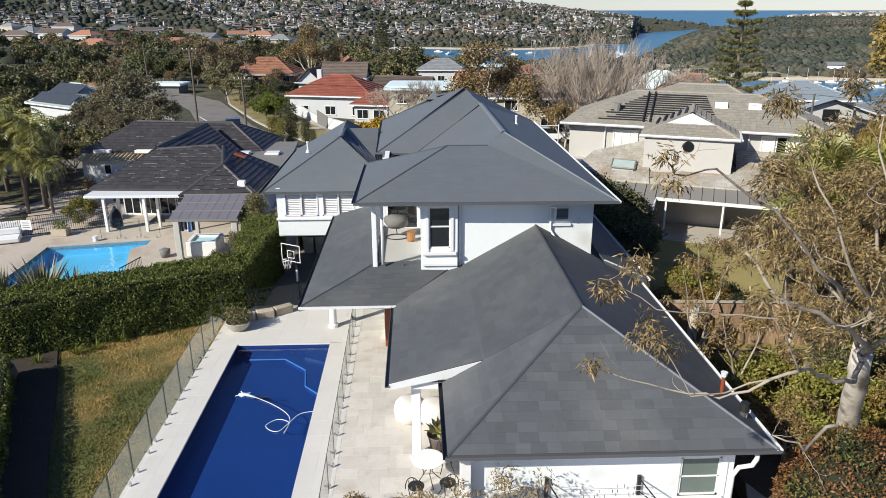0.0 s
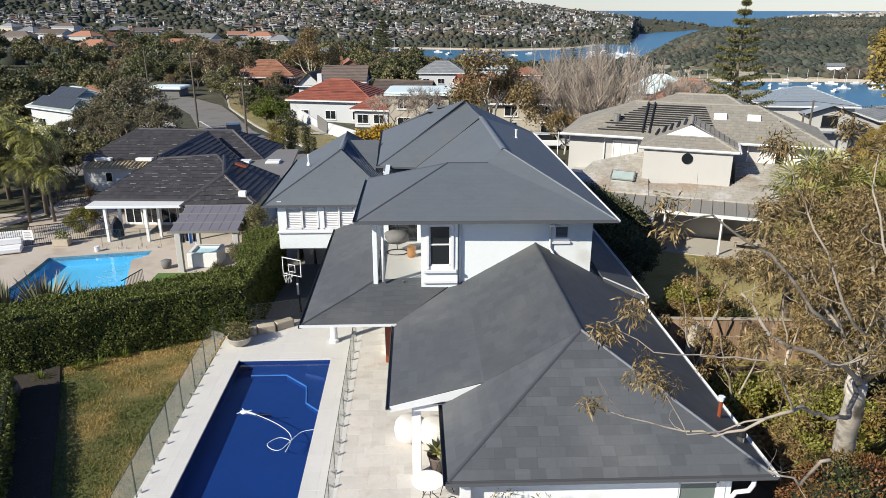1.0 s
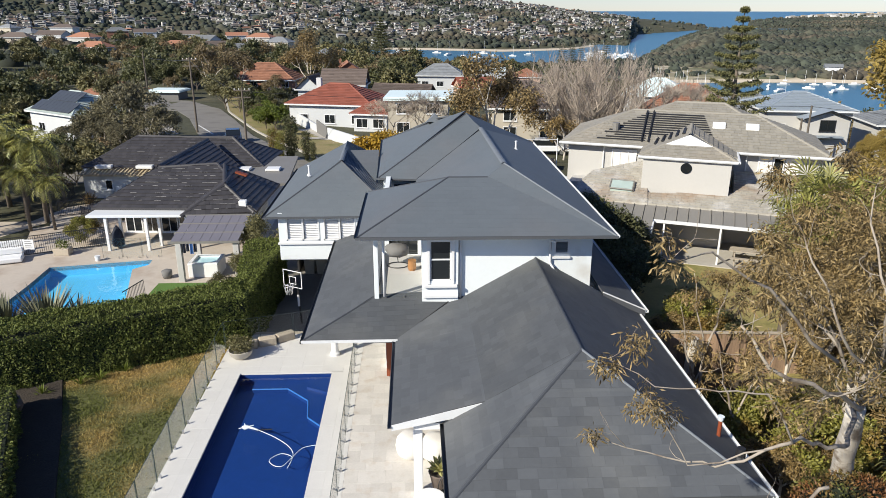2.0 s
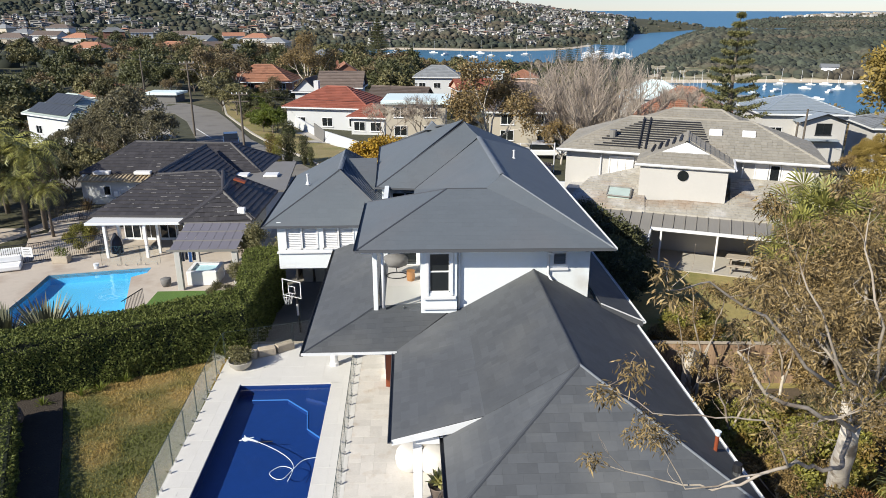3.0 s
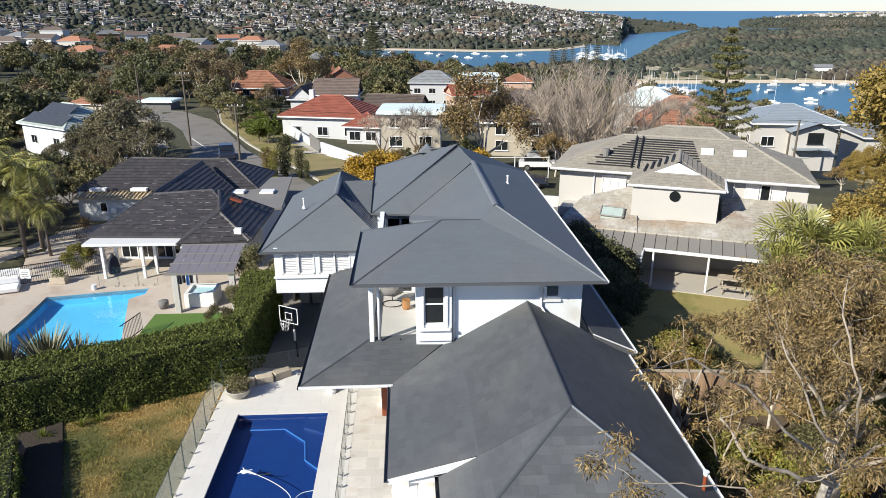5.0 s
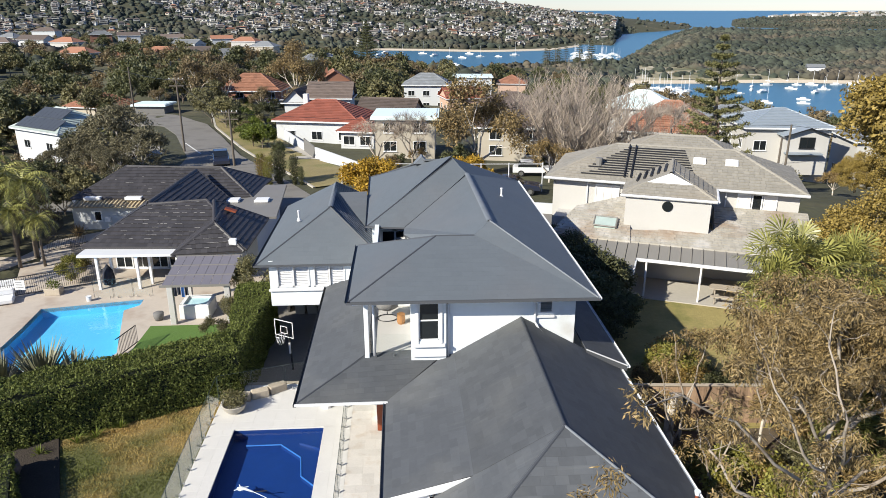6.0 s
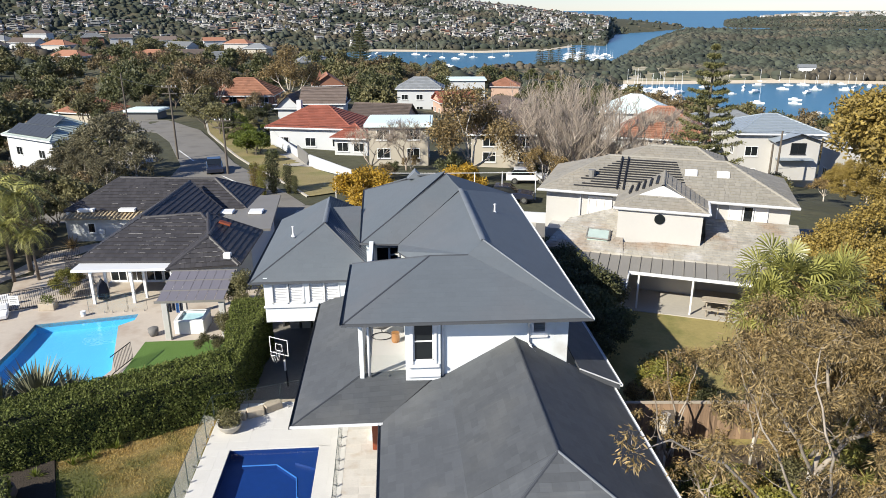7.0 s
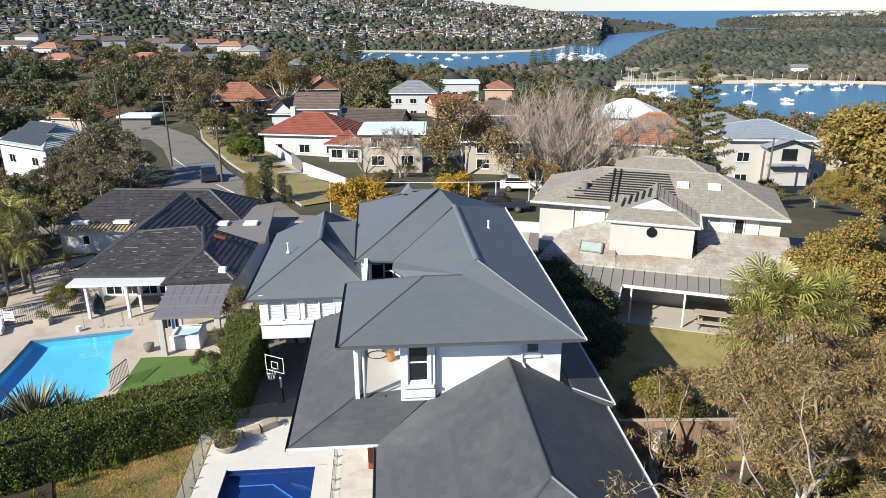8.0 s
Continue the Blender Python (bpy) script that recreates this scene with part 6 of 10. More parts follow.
for a, b in (((-27.2, 89.5, 7.0), (-18.5, 78.3, 4.5)), ((-18.5, 78.3, 4.5), (43.9, 76, 2.9)), ((-27.2, 89.5, 7.0), (-60, 150, 5.0)), ((43.9, 76, 2.9), (70, 60, 3.0)), ((-27.2, 89.5, 6.4), (-8, 130, 3.0))):
    q = Mesh()
    a, b = Vector(a), Vector(b)
    q.tube([a.lerp(b, t) - Vector((0, 0, 1.6 * t * (1 - t) * 4 * 0.35)) for t in np.linspace(0, 1, 14)], 0.022, 4)
    single("overhead_wire", q, M_BLACK, "thin sagging overhead wire between poles", "wire", "overhead wires")


rail = thing("pipe_rail", (1.0, 62, -0.8), "white steel pipe rail on thin posts beside the street", "rail")
q = Mesh()
q.tube([(-5.2, 62, 2.25), (4.0, 62, 2.05), (13.0, 62, 1.95)], 0.03, 6)
part("rail", q, M_TRIM, rail)
for x in (-5.2, 7.36, 9.9, 13.0):
    q = Mesh()
    q.tube([(x, 62, land(x, 62) - 0.2), (x, 62, 2.08)], 0.045, 7)
    part("post", q, M_TRIM, rail)


# ---- vehicles ----
def vehicle(x, y, yaw, paint, label, ute=False):
    z = land(x, y) + 0.06
    m = at_local((x, y, z), yaw)
    c = thing("car", (x, y, z), label, "car", "parked cars")
    L, W = (4.9, 1.8) if ute else (4.4, 1.75)
    prof = [(-L / 2, 0.35), (-L / 2, 0.8), (-L / 2 + 0.2, 0.92), (L / 2 - 1.2, 0.95), (L / 2 - 0.1, 0.8), (L / 2, 0.4)]
    q = Mesh()
    k = len(prof)
    q.add([m @ Vector((px, s, pz)) for s in (-W / 2, W / 2) for px, pz in prof], [tuple(range(k)), tuple(range(2 * k - 1, k - 1, -1))] + [(i, k + i, k + (i + 1) % k, (i + 1) % k) for i in range(k)])
    part("body", q, paint, c, bevel=0.06)
    x0 = -L / 2 + (1.9 if ute else 0.5)
    cab = [(x0, 0.92), (x0 + 0.25, 1.45), (x0 + 1.7, 1.45), (x0 + 2.4, 0.93)]
    q = Mesh()
    q.add([m @ Vector((px, s, pz)) for s in (-W / 2 + 0.12, W / 2 - 0.12) for px, pz in cab], [(0, 1, 2, 3), (7, 6, 5, 4)] + [(i, 4 + i, 4 + (i + 1) % 4, (i + 1) % 4) for i in range(4)])
    part("cabin", q, M_PANE, c, "dark glass cabin", bevel=0.04)
    q = Mesh()
    q.box(x0 + 0.28, -W / 2 + 0.14, 1.44, x0 + 1.68, W / 2 - 0.14, 1.5, m)
    part("car_roof", q, paint, c, bevel=0.03)
    for ux in (-L / 2 + 0.85, L / 2 - 0.9):
        for s in (-1, 1):
            q = Mesh()
            q.tube([m @ Vector((ux, s * (W / 2 - 0.2), 0.32)), m @ Vector((ux, s * (W / 2 + 0.01), 0.32))], 0.33, 14)
            wh = part("wheel", q, M_TYRE, c)
            q = Mesh()
            q.tube([m @ Vector((ux, s * (W / 2), 0.32)), m @ Vector((ux, s * (W / 2 + 0.02), 0.32))], 0.2, 10)
            part("rim", q, M_STEEL, wh)


vehicle(-20.4, 80.3, 105, M_CARDARK, "dark utility vehicle parked on the side street", True)
vehicle(10.6, 61.6, -14, M_CARDARK, "dark blue hatchback parked at the kerb")
vehicle(13.8, 70, -8, M_CARWHITE, "silver car parked in a shaded drive")
vehicle(-24, 150, 80, M_CARWHITE, "pale car parked below the brick house")
vehicle(26, 76, -20, M_CARWHITE, "pale car with a blue cover in a driveway")

# ---- trees and shrubs ----
def tree_model(seed, h, crown, trunk_h, leaf_mat, bark=M_BARK, depth=3, per=150, llen=0.35, lwid=0.16, droop=0.2, clump=0.9, fork=(2, 3), trunk_r=None, name="tree", brush=4, rise=0.2, steep=(0.5, 1.3), skirt=0):
    """Meshes of a broadleaf tree that stands at the origin: wood, and leaves in clumps at the ends of its limbs."""
    rng = random.Random(seed)
    wood, tips = Mesh(), []
    r = trunk_r or h * 0.022
    lean = Vector((rng.uniform(-0.1, 0.1), rng.uniform(-0.1, 0.1), 1))
    top = lean * trunk_h
    wood.tube([(0, 0, -0.6), lean * trunk_h * 0.5, top], [r * 1.25, r, r * 0.85], 8)
    n = rng.randint(3, 5)
    for k in range(n):
        a = 2 * math.pi * (k + rng.random() * 0.5) / n
        w = Vector((math.cos(a), math.sin(a), rng.uniform(*steep)))
        grow(wood, rng, top * rng.uniform(0.8, 1.0), w, (h - trunk_h) * 0.42, r * 0.62, depth - 1, tips, 0.22, fork, rise, 0.66)
    grow(wood, rng, top, Vector((rng.uniform(-0.2, 0.2), rng.uniform(-0.2, 0.2), 1)), (h - trunk_h) * 0.45, r * 0.7, depth - 1, tips, 0.2, fork, 0.3, 0.66)
    zmax = max(t.z for t in tips)
    cr = sorted(math.hypot(t.x, t.y) for t in tips)[int(len(tips) * 0.88)]
    sxy, sz = crown / cr, (h - clump * 0.6) / zmax
    wood.v = [(x * (1 + (sxy - 1) * min(1, max(0, z / trunk_h - 0.5))), y * (1 + (sxy - 1) * min(1, max(0, z / trunk_h - 0.5))), z * (1 + (sz - 1) * min(1, max(0, z / h)))) for x, y, z in wood.v]
    cs = [Vector((t.x * sxy, t.y * sxy, t.z * (1 + (sz - 1) * min(1, max(0, t.z / h))))) for t in tips]
    for k in range(skirt):                       # clumps that clothe the sides down to the ground
        a, e = 2.4 * k, -0.9 + 1.7 * k / skirt
        g = crown * rng.uniform(0.72, 1.0) * math.cos(e * 0.9)
        cs.append(Vector((math.cos(a) * g, math.sin(a) * g, h * (0.48 + 0.46 * math.sin(e)))))
    rad = [(clump * rng.uniform(0.6, 1.25), clump * rng.uniform(0.6, 1.25), clump * rng.uniform(0.45, 0.85)) for _ in cs]
    if leaf_mat is None:
        twigs = Mesh()
        for c in cs:                             # a brush of fine twigs at every end
            for _ in range(brush):
                d = Vector((c.x * 0.12 + rng.uniform(-1, 1), c.y * 0.12 + rng.uniform(-1, 1), rng.uniform(0.1, 1.8))).normalized()
                e = rng.uniform(0.6, 1.3) * clump
                twigs.tube([c, c + d * e * 0.5 + Vector((0, 0, 0.06)), c + d * e], [0.018, 0.014, 0.008], 3, False)
        return wood.data(name + "_wood", bark, True), twigs.data(name + "_twigs", bark)
    vs, fs = leaves(rng, cs, rad, per, llen, lwid, droop)
    return wood.data(name + "_wood", bark, True), leaf_data(name + "_leaves", vs, fs, leaf_mat)


MODELS = {}


def plant(model, x, y, z, size, yaw, label, group="", name="tree", category="tree", sz=1.0):
    """A tree of a model at a place: trunk and crown under one Empty."""
    wood, crown = MODELS[model]
    t = thing(name, (x, y, z), label, category, group)
    t.rotation_euler = (0, 0, radians(yaw))
    t.scale = (size, size, size * sz)
    for nm, me in (("trunk", wood), ("crown", crown)):
        if me is not None:
            o = new(nm, me)
            o.parent = t
    return t


for i in range(4):
    MODELS["olive%d" % i] = tree_model(100 + i, 9, 4.0, 1.3, M_LEAF_OLIVE, per=48, llen=0.62, lwid=0.32, clump=1.35)
    MODELS["dark%d" % i] = tree_model(200 + i, 9, 3.8, 1.2, M_LEAF_DARK, per=50, llen=0.62, lwid=0.33, clump=1.4)
    MODELS["far_olive%d" % i] = tree_model(120 + i, 9, 4.2, 1.1, M_LEAF_OLIVE, depth=2, per=52, llen=0.85, lwid=0.5, clump=1.75)
    MODELS["far_dark%d" % i] = tree_model(220 + i, 9, 4.0, 1.1, M_LEAF_DARK, depth=2, per=52, llen=0.85, lwid=0.5, clump=1.75)
for i in range(2):
    MODELS["far_warm%d" % i] = tree_model(140 + i, 9, 4.2, 1.3, M_LEAF_BROWN, depth=2, per=52, llen=0.8, lwid=0.42, clump=1.7)
    MODELS["warm%d" % i] = tree_model(150 + i, 9.5, 4.2, 1.8, M_LEAF_BROWN, M_BARKPALE, per=55, llen=0.5, lwid=0.22, clump=1.25)
MODELS["open0"] = tree_model(301, 10, 5.0, 2.6, M_LEAF_OLIVE, M_BARKPALE, per=70, llen=0.45, lwid=0.17, clump=1.15)
MODELS["open1"] = tree_model(302, 10, 5.0, 2.4, M_LEAF_BRONZE, M_BARKPALE, per=70, llen=0.45, lwid=0.17, clump=1.15)
for i in range(2):
    MODELS["grey%d" % i] = tree_model(311 + i, 9, 4.6, 1.5, M_LEAF_GREY, M_BARKPALE, per=120, llen=0.42, lwid=0.17, clump=1.2, fork=(2, 4), skirt=34)
MODELS["green0"] = tree_model(401, 6, 2.8, 1.4, M_LEAF_GREEN, per=80, llen=0.4, lwid=0.2, clump=1.0)
MODELS["yellow0"] = tree_model(402, 5, 3.0, 0.8, M_LEAF_YELLOW, per=140, llen=0.32, lwid=0.17, clump=1.1)
def vase_model(seed, h, crown, stems, mat):
    """A leafless tree of many stems that rise from the foot in a wide vase and end in a dome of upright twigs."""
    rng = random.Random(seed)
    wood, twigs = Mesh(), Mesh()
    for k in range(stems):
        a = 2.4 * k + rng.uniform(-0.3, 0.3)
        f = ((k + 0.5) / stems) ** 0.6
        out = crown * 0.86 * f
        top = h * (0.84 - 0.36 * f * f) * rng.uniform(0.9, 1.05)
        side = Vector((-math.sin(a), math.cos(a), 0)) * rng.uniform(-0.8, 0.8)
        line = []
        for i in range(9):
            s = i / 8
            r = 0.25 + (out - 0.25) * s ** (0.75 + 0.5 * (1 - f))
            line.append(Vector((math.cos(a) * r, math.sin(a) * r, -0.4 + (top + 0.4) * s ** (1.0 + 0.25 * f))) + side * s * (1 - s) * 2 + Vector((rng.uniform(-1, 1), rng.uniform(-1, 1), 0)) * 0.14 * (i > 0))
        thick = 0.17 * rng.uniform(0.7, 1.1)
        wood.tube(line, [thick * (1 - 0.82 * i / 8) for i in range(9)], 6)
        for j in range(13):
            i = 2 + j // 2
            p = line[i].lerp(line[i + 1], rng.random()) if i < 8 else line[8]
            d = Vector((math.cos(a) * 0.35 + rng.uniform(-1, 1), math.sin(a) * 0.35 + rng.uniform(-1, 1), rng.uniform(0.5, 1.5))).normalized()
            ln = rng.uniform(1.0, 2.4)
            mid, tip = p + d * ln * 0.5, p + d * ln + Vector((0, 0, ln * 0.3))
            wood.tube([p, mid, tip], [0.05, 0.035, 0.02], 4, False)
            for _ in range(15):
                s = rng.uniform(0.15, 1.0)
                b = p.lerp(mid, s * 2) if s < 0.5 else mid.lerp(tip, s * 2 - 1)
                e = Vector((rng.uniform(-0.55, 0.55), rng.uniform(-0.55, 0.55), rng.uniform(0.7, 1.3))) * rng.uniform(0.6, 1.3)
                twigs.tube([b, b + e * 0.5 + Vector((rng.uniform(-0.1, 0.1), rng.uniform(-0.1, 0.1), 0)), b + e], [0.017, 0.013, 0.007], 3, False)
    return wood.data("vase_wood", mat, True), twigs.data("vase_twigs", mat)


MODELS["bare0"] = vase_model(403, 10.2, 8.6, 38, M_TWIG)
MODELS["bare1"] = tree_model(404, 8, 4.6, 1.0, None, M_TWIG, depth=4, fork=(3, 3), trunk_r=0.17, clump=1.0, brush=6, rise=0.7)
MODELS["bare2"] = tree_model(407, 8, 4.2, 1.0, None, M_TWIG, depth=3, fork=(3, 4), trunk_r=0.17, clump=1.2, brush=4, rise=0.7)
MODELS["rusty"] = tree_model(406, 10, 4.4, 1.8, M_LEAF_GUM, M_BARKPALE, per=110, llen=0.32, lwid=0.14, clump=1.3, fork=(3, 3))
MODELS["bush_green"] = tree_model(411, 3, 1.5, 0.4, M_LEAF_BUSH, per=90, llen=0.15, lwid=0.085, clump=0.5, fork=(3, 3))
MODELS["bush_olive"] = tree_model(412, 3, 1.6, 0.4, M_LEAF_OLIVE, per=100, llen=0.15, lwid=0.06, clump=0.5, fork=(3, 3))
MODELS["bush_bronze"] = tree_model(413, 3, 1.6, 0.6, M_LEAF_BRONZE, M_BARKPALE, per=90, llen=0.18, lwid=0.05, clump=0.45, droop=0.5, fork=(3, 3))
MODELS["bush_dark"] = tree_model(414, 3.4, 1.5, 0.3, M_LEAF_DARK, per=120, llen=0.16, lwid=0.085, clump=0.6, fork=(3, 3))
MODELS["gold1"] = tree_model(408, 9.6, 2.25, 5.0, M_LEAF_GOLD, per=430, llen=0.17, lwid=0.11, clump=0.95, fork=(3, 3))
MODELS["gold0"] = tree_model(405, 9, 4.2, 1.0, M_LEAF_GOLD, per=430, llen=0.17, lwid=0.11, clump=0.95, fork=(3, 3), skirt=70)


def cypress_model(seed, mat):
    rng = random.Random(seed)
    w = Mesh()
    w.tube([(0, 0, -0.4), (0, 0, 3.6)], [0.12, 0.03], 6)
    cs = [(rng.uniform(-0.2, 0.2), rng.uniform(-0.2, 0.2), 0.4 + k * 0.28) for k in range(16)]
    rad = [(0.85 * math.sin(0.35 + 2.5 * (1 - k / 18)) * 0.9 + 0.1,) * 2 + (0.35,) for k in range(16)]
    vs, fs = leaves(rng, cs, rad, 150, 0.26, 0.09, -0.6)
    return w.data("cypress_wood", M_BARK), leaf_data("cypress_leaves", vs, fs, mat)


MODELS["cypress"] = cypress_model(9, M_LEAF_DARK)
# yellow-leaved copy of the cypress, sunlight put into its leaf colour
MODELS["cypress_lit"] = cypress_model(19, M_LEAF_BUSH)


def pine_model(seed, h, spread, tiers, mat, per=30, boughs=(5, 6), thick=0.055):
    """A tall island pine: open whorls of boughs that sweep up at their ends, hung with ropes of foliage."""
    rng = random.Random(seed)
    w = Mesh()
    w.tube([(0, 0, -0.5), (0, 0, h * 0.5), (0, 0, h)], [0.28, 0.18, 0.03], 8)
    V, F, n = [], [], 0
    for t in range(tiers):
        f = t / (tiers - 1)
        z = h * (0.12 + 0.87 * f)
        L = spread * (1 - f) ** 0.85 * rng.uniform(0.85, 1.1) + 0.2
        m = rng.randint(*boughs)
        for k in range(m):
            a = 2 * math.pi * (k + rng.uniform(-0.2, 0.2)) / m + t * 0.7
            d = Vector((math.cos(a), math.sin(a), 0))
            l = L * rng.uniform(0.75, 1.1)
            pts = [Vector((0, 0, z)) + d * l * s + Vector((0, 0, l * (0.30 * s * s - 0.16 * s + 0.05))) for s in (0, 0.35, 0.7, 1.0)]
            w.tube(pts, [0.045, 0.035, 0.02, 0.01], 4, False)
            side = Vector((-d.y, d.x, 0))
            cs, rad = [], []
            for s in (0.3, 0.42, 0.54, 0.66, 0.78, 0.9, 1.0):
                j = min(2, int(s * 3))
                q = pts[j].lerp(pts[j + 1], s * 3 - j)
                for sg in (-1, 0, 1):
                    cs.append(q + side * sg * l * 0.11 * (1.25 - s) + Vector((0, 0, 0.05 * abs(sg))))
                    rad.append((0.09 + thick * l, 0.09 + thick * l, 0.07))
            vs, fs = leaves(rng, cs, rad, per // 3, 0.26, 0.08, -0.35, 0.1)
            V.append(vs)
            F.append(fs + n)
            n += len(vs)
    return w.data("pine_wood", M_BARK), leaf_data("pine_leaves", np.concatenate(V), np.concatenate(F), mat)


MODELS["pine"] = pine_model(5, 14.2, 3.7, 17, M_LEAF_PINE, 42)
MODELS["dense_pine"] = pine_model(31, 14, 4.4, 18, M_LEAF_DARK, 26, (9, 11), 0.16)
MODELS["far_pine"] = pine_model(8, 14, 3.8, 11, M_LEAF_DARK, 12, (6, 8), 0.1)


def feather_palm_model(seed, h, fronds, mat):
    rng = random.Random(seed)
    w = Mesh()
    w.tube([(0, 0, -0.4), (0.1, 0, h * 0.5), (0, 0, h)], [0.17, 0.12, 0.1], 7)
    f = Mesh()
    for k in range(fronds):
        a = 2.4 * k
        el = 1.2 - 1.5 * k / fronds
        L = rng.uniform(1.9, 2.7)
        d = Vector((math.cos(a), math.sin(a), 0))
        p = Vector((0, 0, h))
        side = Vector((-d.y, d.x, 0))
        e = el
        pts = [p.copy()]
        for s in range(7):
            p = p + (d * math.cos(e) + Vector((0, 0, math.sin(e)))) * L / 7
            e -= 0.28
            pts.append(p.copy())
        f.tube(pts, [0.03] * 7 + [0.01], 3, False)
        for s in range(1, 8):
            for t in (0, 0.5):
                b = pts[s].lerp(pts[s - 1], t)
                ln = 0.55 * math.sin(0.4 + 2.4 * s / 8)
                fw = (pts[s] - pts[s - 1]).normalized()
                for sg in (-1, 1):
                    tip = b + (side * sg * 0.8 + fw * 0.5 + Vector((0, 0, -0.35))) * ln
                    f.add([b, b + fw * 0.11, tip], [(0, 1, 2)])
    return w.data("palm_wood", M_BARK, True), f.data("palm_fronds", mat)


MODELS["palm"] = feather_palm_model(3, 5.0, 28, M_LEAF_PALM)


def fan_palm_model(seed, h, fans, mat):
    """A cabbage palm: a head of split fans with drooping tips, and a skirt of dead ones below."""
    rng = random.Random(seed)
    w = Mesh()
    w.tube([(0, 0, -0.4), (0.05, 0.05, h * 0.5), (0, 0, h)], [0.24, 0.19, 0.2], 9)
    live, dry_fans = Mesh(), Mesh()
    for k in range(fans):
        a = 2.4 * k + rng.uniform(-0.2, 0.2)
        el = 1.4 - 2.65 * (k / fans) ** 0.9
        dry = el < -0.45
        m = dry_fans if dry else live
        d = Vector((math.cos(a) * math.cos(el), math.sin(a) * math.cos(el), math.sin(el)))
        L = rng.uniform(0.5, 1.3) * (0.8 if dry else 1.0)
        base = Vector((0, 0, h + 0.1))
        hub = base + d * L + Vector((0, 0, -0.16 * L))
        m.tube([base, base + d * L * 0.5 + Vector((0, 0, 0.05)), hub], 0.02, 3, False)
        side = d.cross(Vector((0, 0, 1))).normalized()
        up = (side.cross(d) + side * rng.uniform(-0.5, 0.5)).normalized()
        side = d.cross(up).normalized()
        nb = 21
        R = rng.uniform(0.7, 1.0)
        for j in range(nb):
            t = (j / (nb - 1) - 0.5) * 4.3
            w1 = (d * math.cos(t) + side * math.sin(t) + up * 0.18 * math.cos(t * 0.7)).normalized()
            ln = R * (1 - 0.2 * abs(t) / 2.15) * rng.uniform(0.85, 1.1)
            mid = hub + w1 * ln * 0.48 + up * (0.05 - 0.05 * (j % 2))
            drop = (0.22 if not dry else 0.75) * ln * rng.uniform(0.4, 1.7)
            bend = hub + w1 * ln * 0.8 + Vector((0, 0, -0.2 * drop))
            tip = hub + w1 * ln * 0.97 + Vector((0, 0, -drop))
            s2 = w1.cross(up).normalized() * rng.uniform(0.026, 0.04)
            m.add([hub, mid - s2, mid + s2, bend - s2 * 0.8, bend + s2 * 0.8, tip], [(0, 1, 2), (1, 3, 4, 2), (3, 5, 4)])
    return w.data("fan_palm_wood", M_BARK, True), live.data("fan_palm_head", mat), dry_fans.data("dead_fans", M_LEAF_STRAW)


def plant_fan_palm(x, y, z, h, seed, size, label, fans=44):
    t = thing("fan_palm", (x, y, z), label, "palm", "fan palms")
    w, a, b = fan_palm_model(seed, h, fans, M_LEAF_PALM)
    t.scale = (size, size, 1)
    for nm, me in (("trunk", w), ("head", a), ("dead_skirt", b)):
        o = new(nm, me)
        o.parent = t
    return t


plant_fan_palm(15.0, 24.4, 0.05, 6.2, 4, 1.12, "cabbage palm with green fans and a brown dead skirt")
plant_fan_palm(13.9, 23.7, 0.05, 5.3, 34, 0.9, "cabbage palm with green fans and a brown dead skirt")
plant_fan_palm(16.9, 24.3, 0.05, 5.9, 14, 1.0, "cabbage palm with green fans and a brown dead skirt")
plant_fan_palm(16.6, 22.9, 0.05, 4.4, 24, 0.8, "low cabbage palm with yellowing fans", 40)
plant_fan_palm(14.8, 19.5, -0.05, 2.0, 6, 0.9, "young cabbage palm among garden shrubs")
plant_fan_palm(10.6, 11.2, -0.05, 4.4, 7, 0.8, "young cabbage palm beside the pale gum trunk")

# middle distance
FRINGE = ("far_olive0", "far_dark1", "far_warm0", "far_dark3", "far_olive2")
plant("bare0", 18.9, 74, -1.0, 1.22, 20, "large leafless tree with many stems and a dome of pale twigs", sz=0.8)
plant("bare0", 25.9, 72, -1.4, 0.5, 60, "low leafless tree with pale upright twigs")
plant("bare1", 30, 78, -1.8, 0.9, 130, "leafless tree with pale twigs")
plant("bare1", 1.5, 80, -1.5, 0.7, 0, "leafless street tree with pale twigs")
plant("bare1", -2.5, 79, -1.5, 0.62, 80, "leafless street tree with pale twigs")
plant("rusty", 8.1, 71.5, -1.3, 1.04, 10, "broad gum tree with sparse olive-brown crown")
plant("pine", 27.8, 60.5, -1.2, 1.0, 0, "tall island pine with flat tiers of boughs", name="island_pine")
plant("dense_pine", -18.4, 420, -21, 2.1, 40, "tall dark island pine near the water", name="island_pine")
for k in range(12):
    a = radians(11.6 + 0.27 * k + 0.9 * (k > 6))
    x, y = 990 * math.sin(a), 990 * math.cos(a)
    plant("far_pine", x, y + 9 * (k % 3), land(x, y), 1.6 + 0.2 * (k * 5 % 4), k * 50, "tall dark island pine near the water", "shore pines", "island_pine")
plant("yellow0", -2.6, 59.5, -1.0, 0.86, 0, "rounded shrub covered in orange-yellow blossom", name="shrub", category="shrub")
plant("yellow0", 6.6, 65.5, -1.0, 0.62, 70, "rounded shrub covered in orange-yellow blossom", name="shrub", category="shrub")
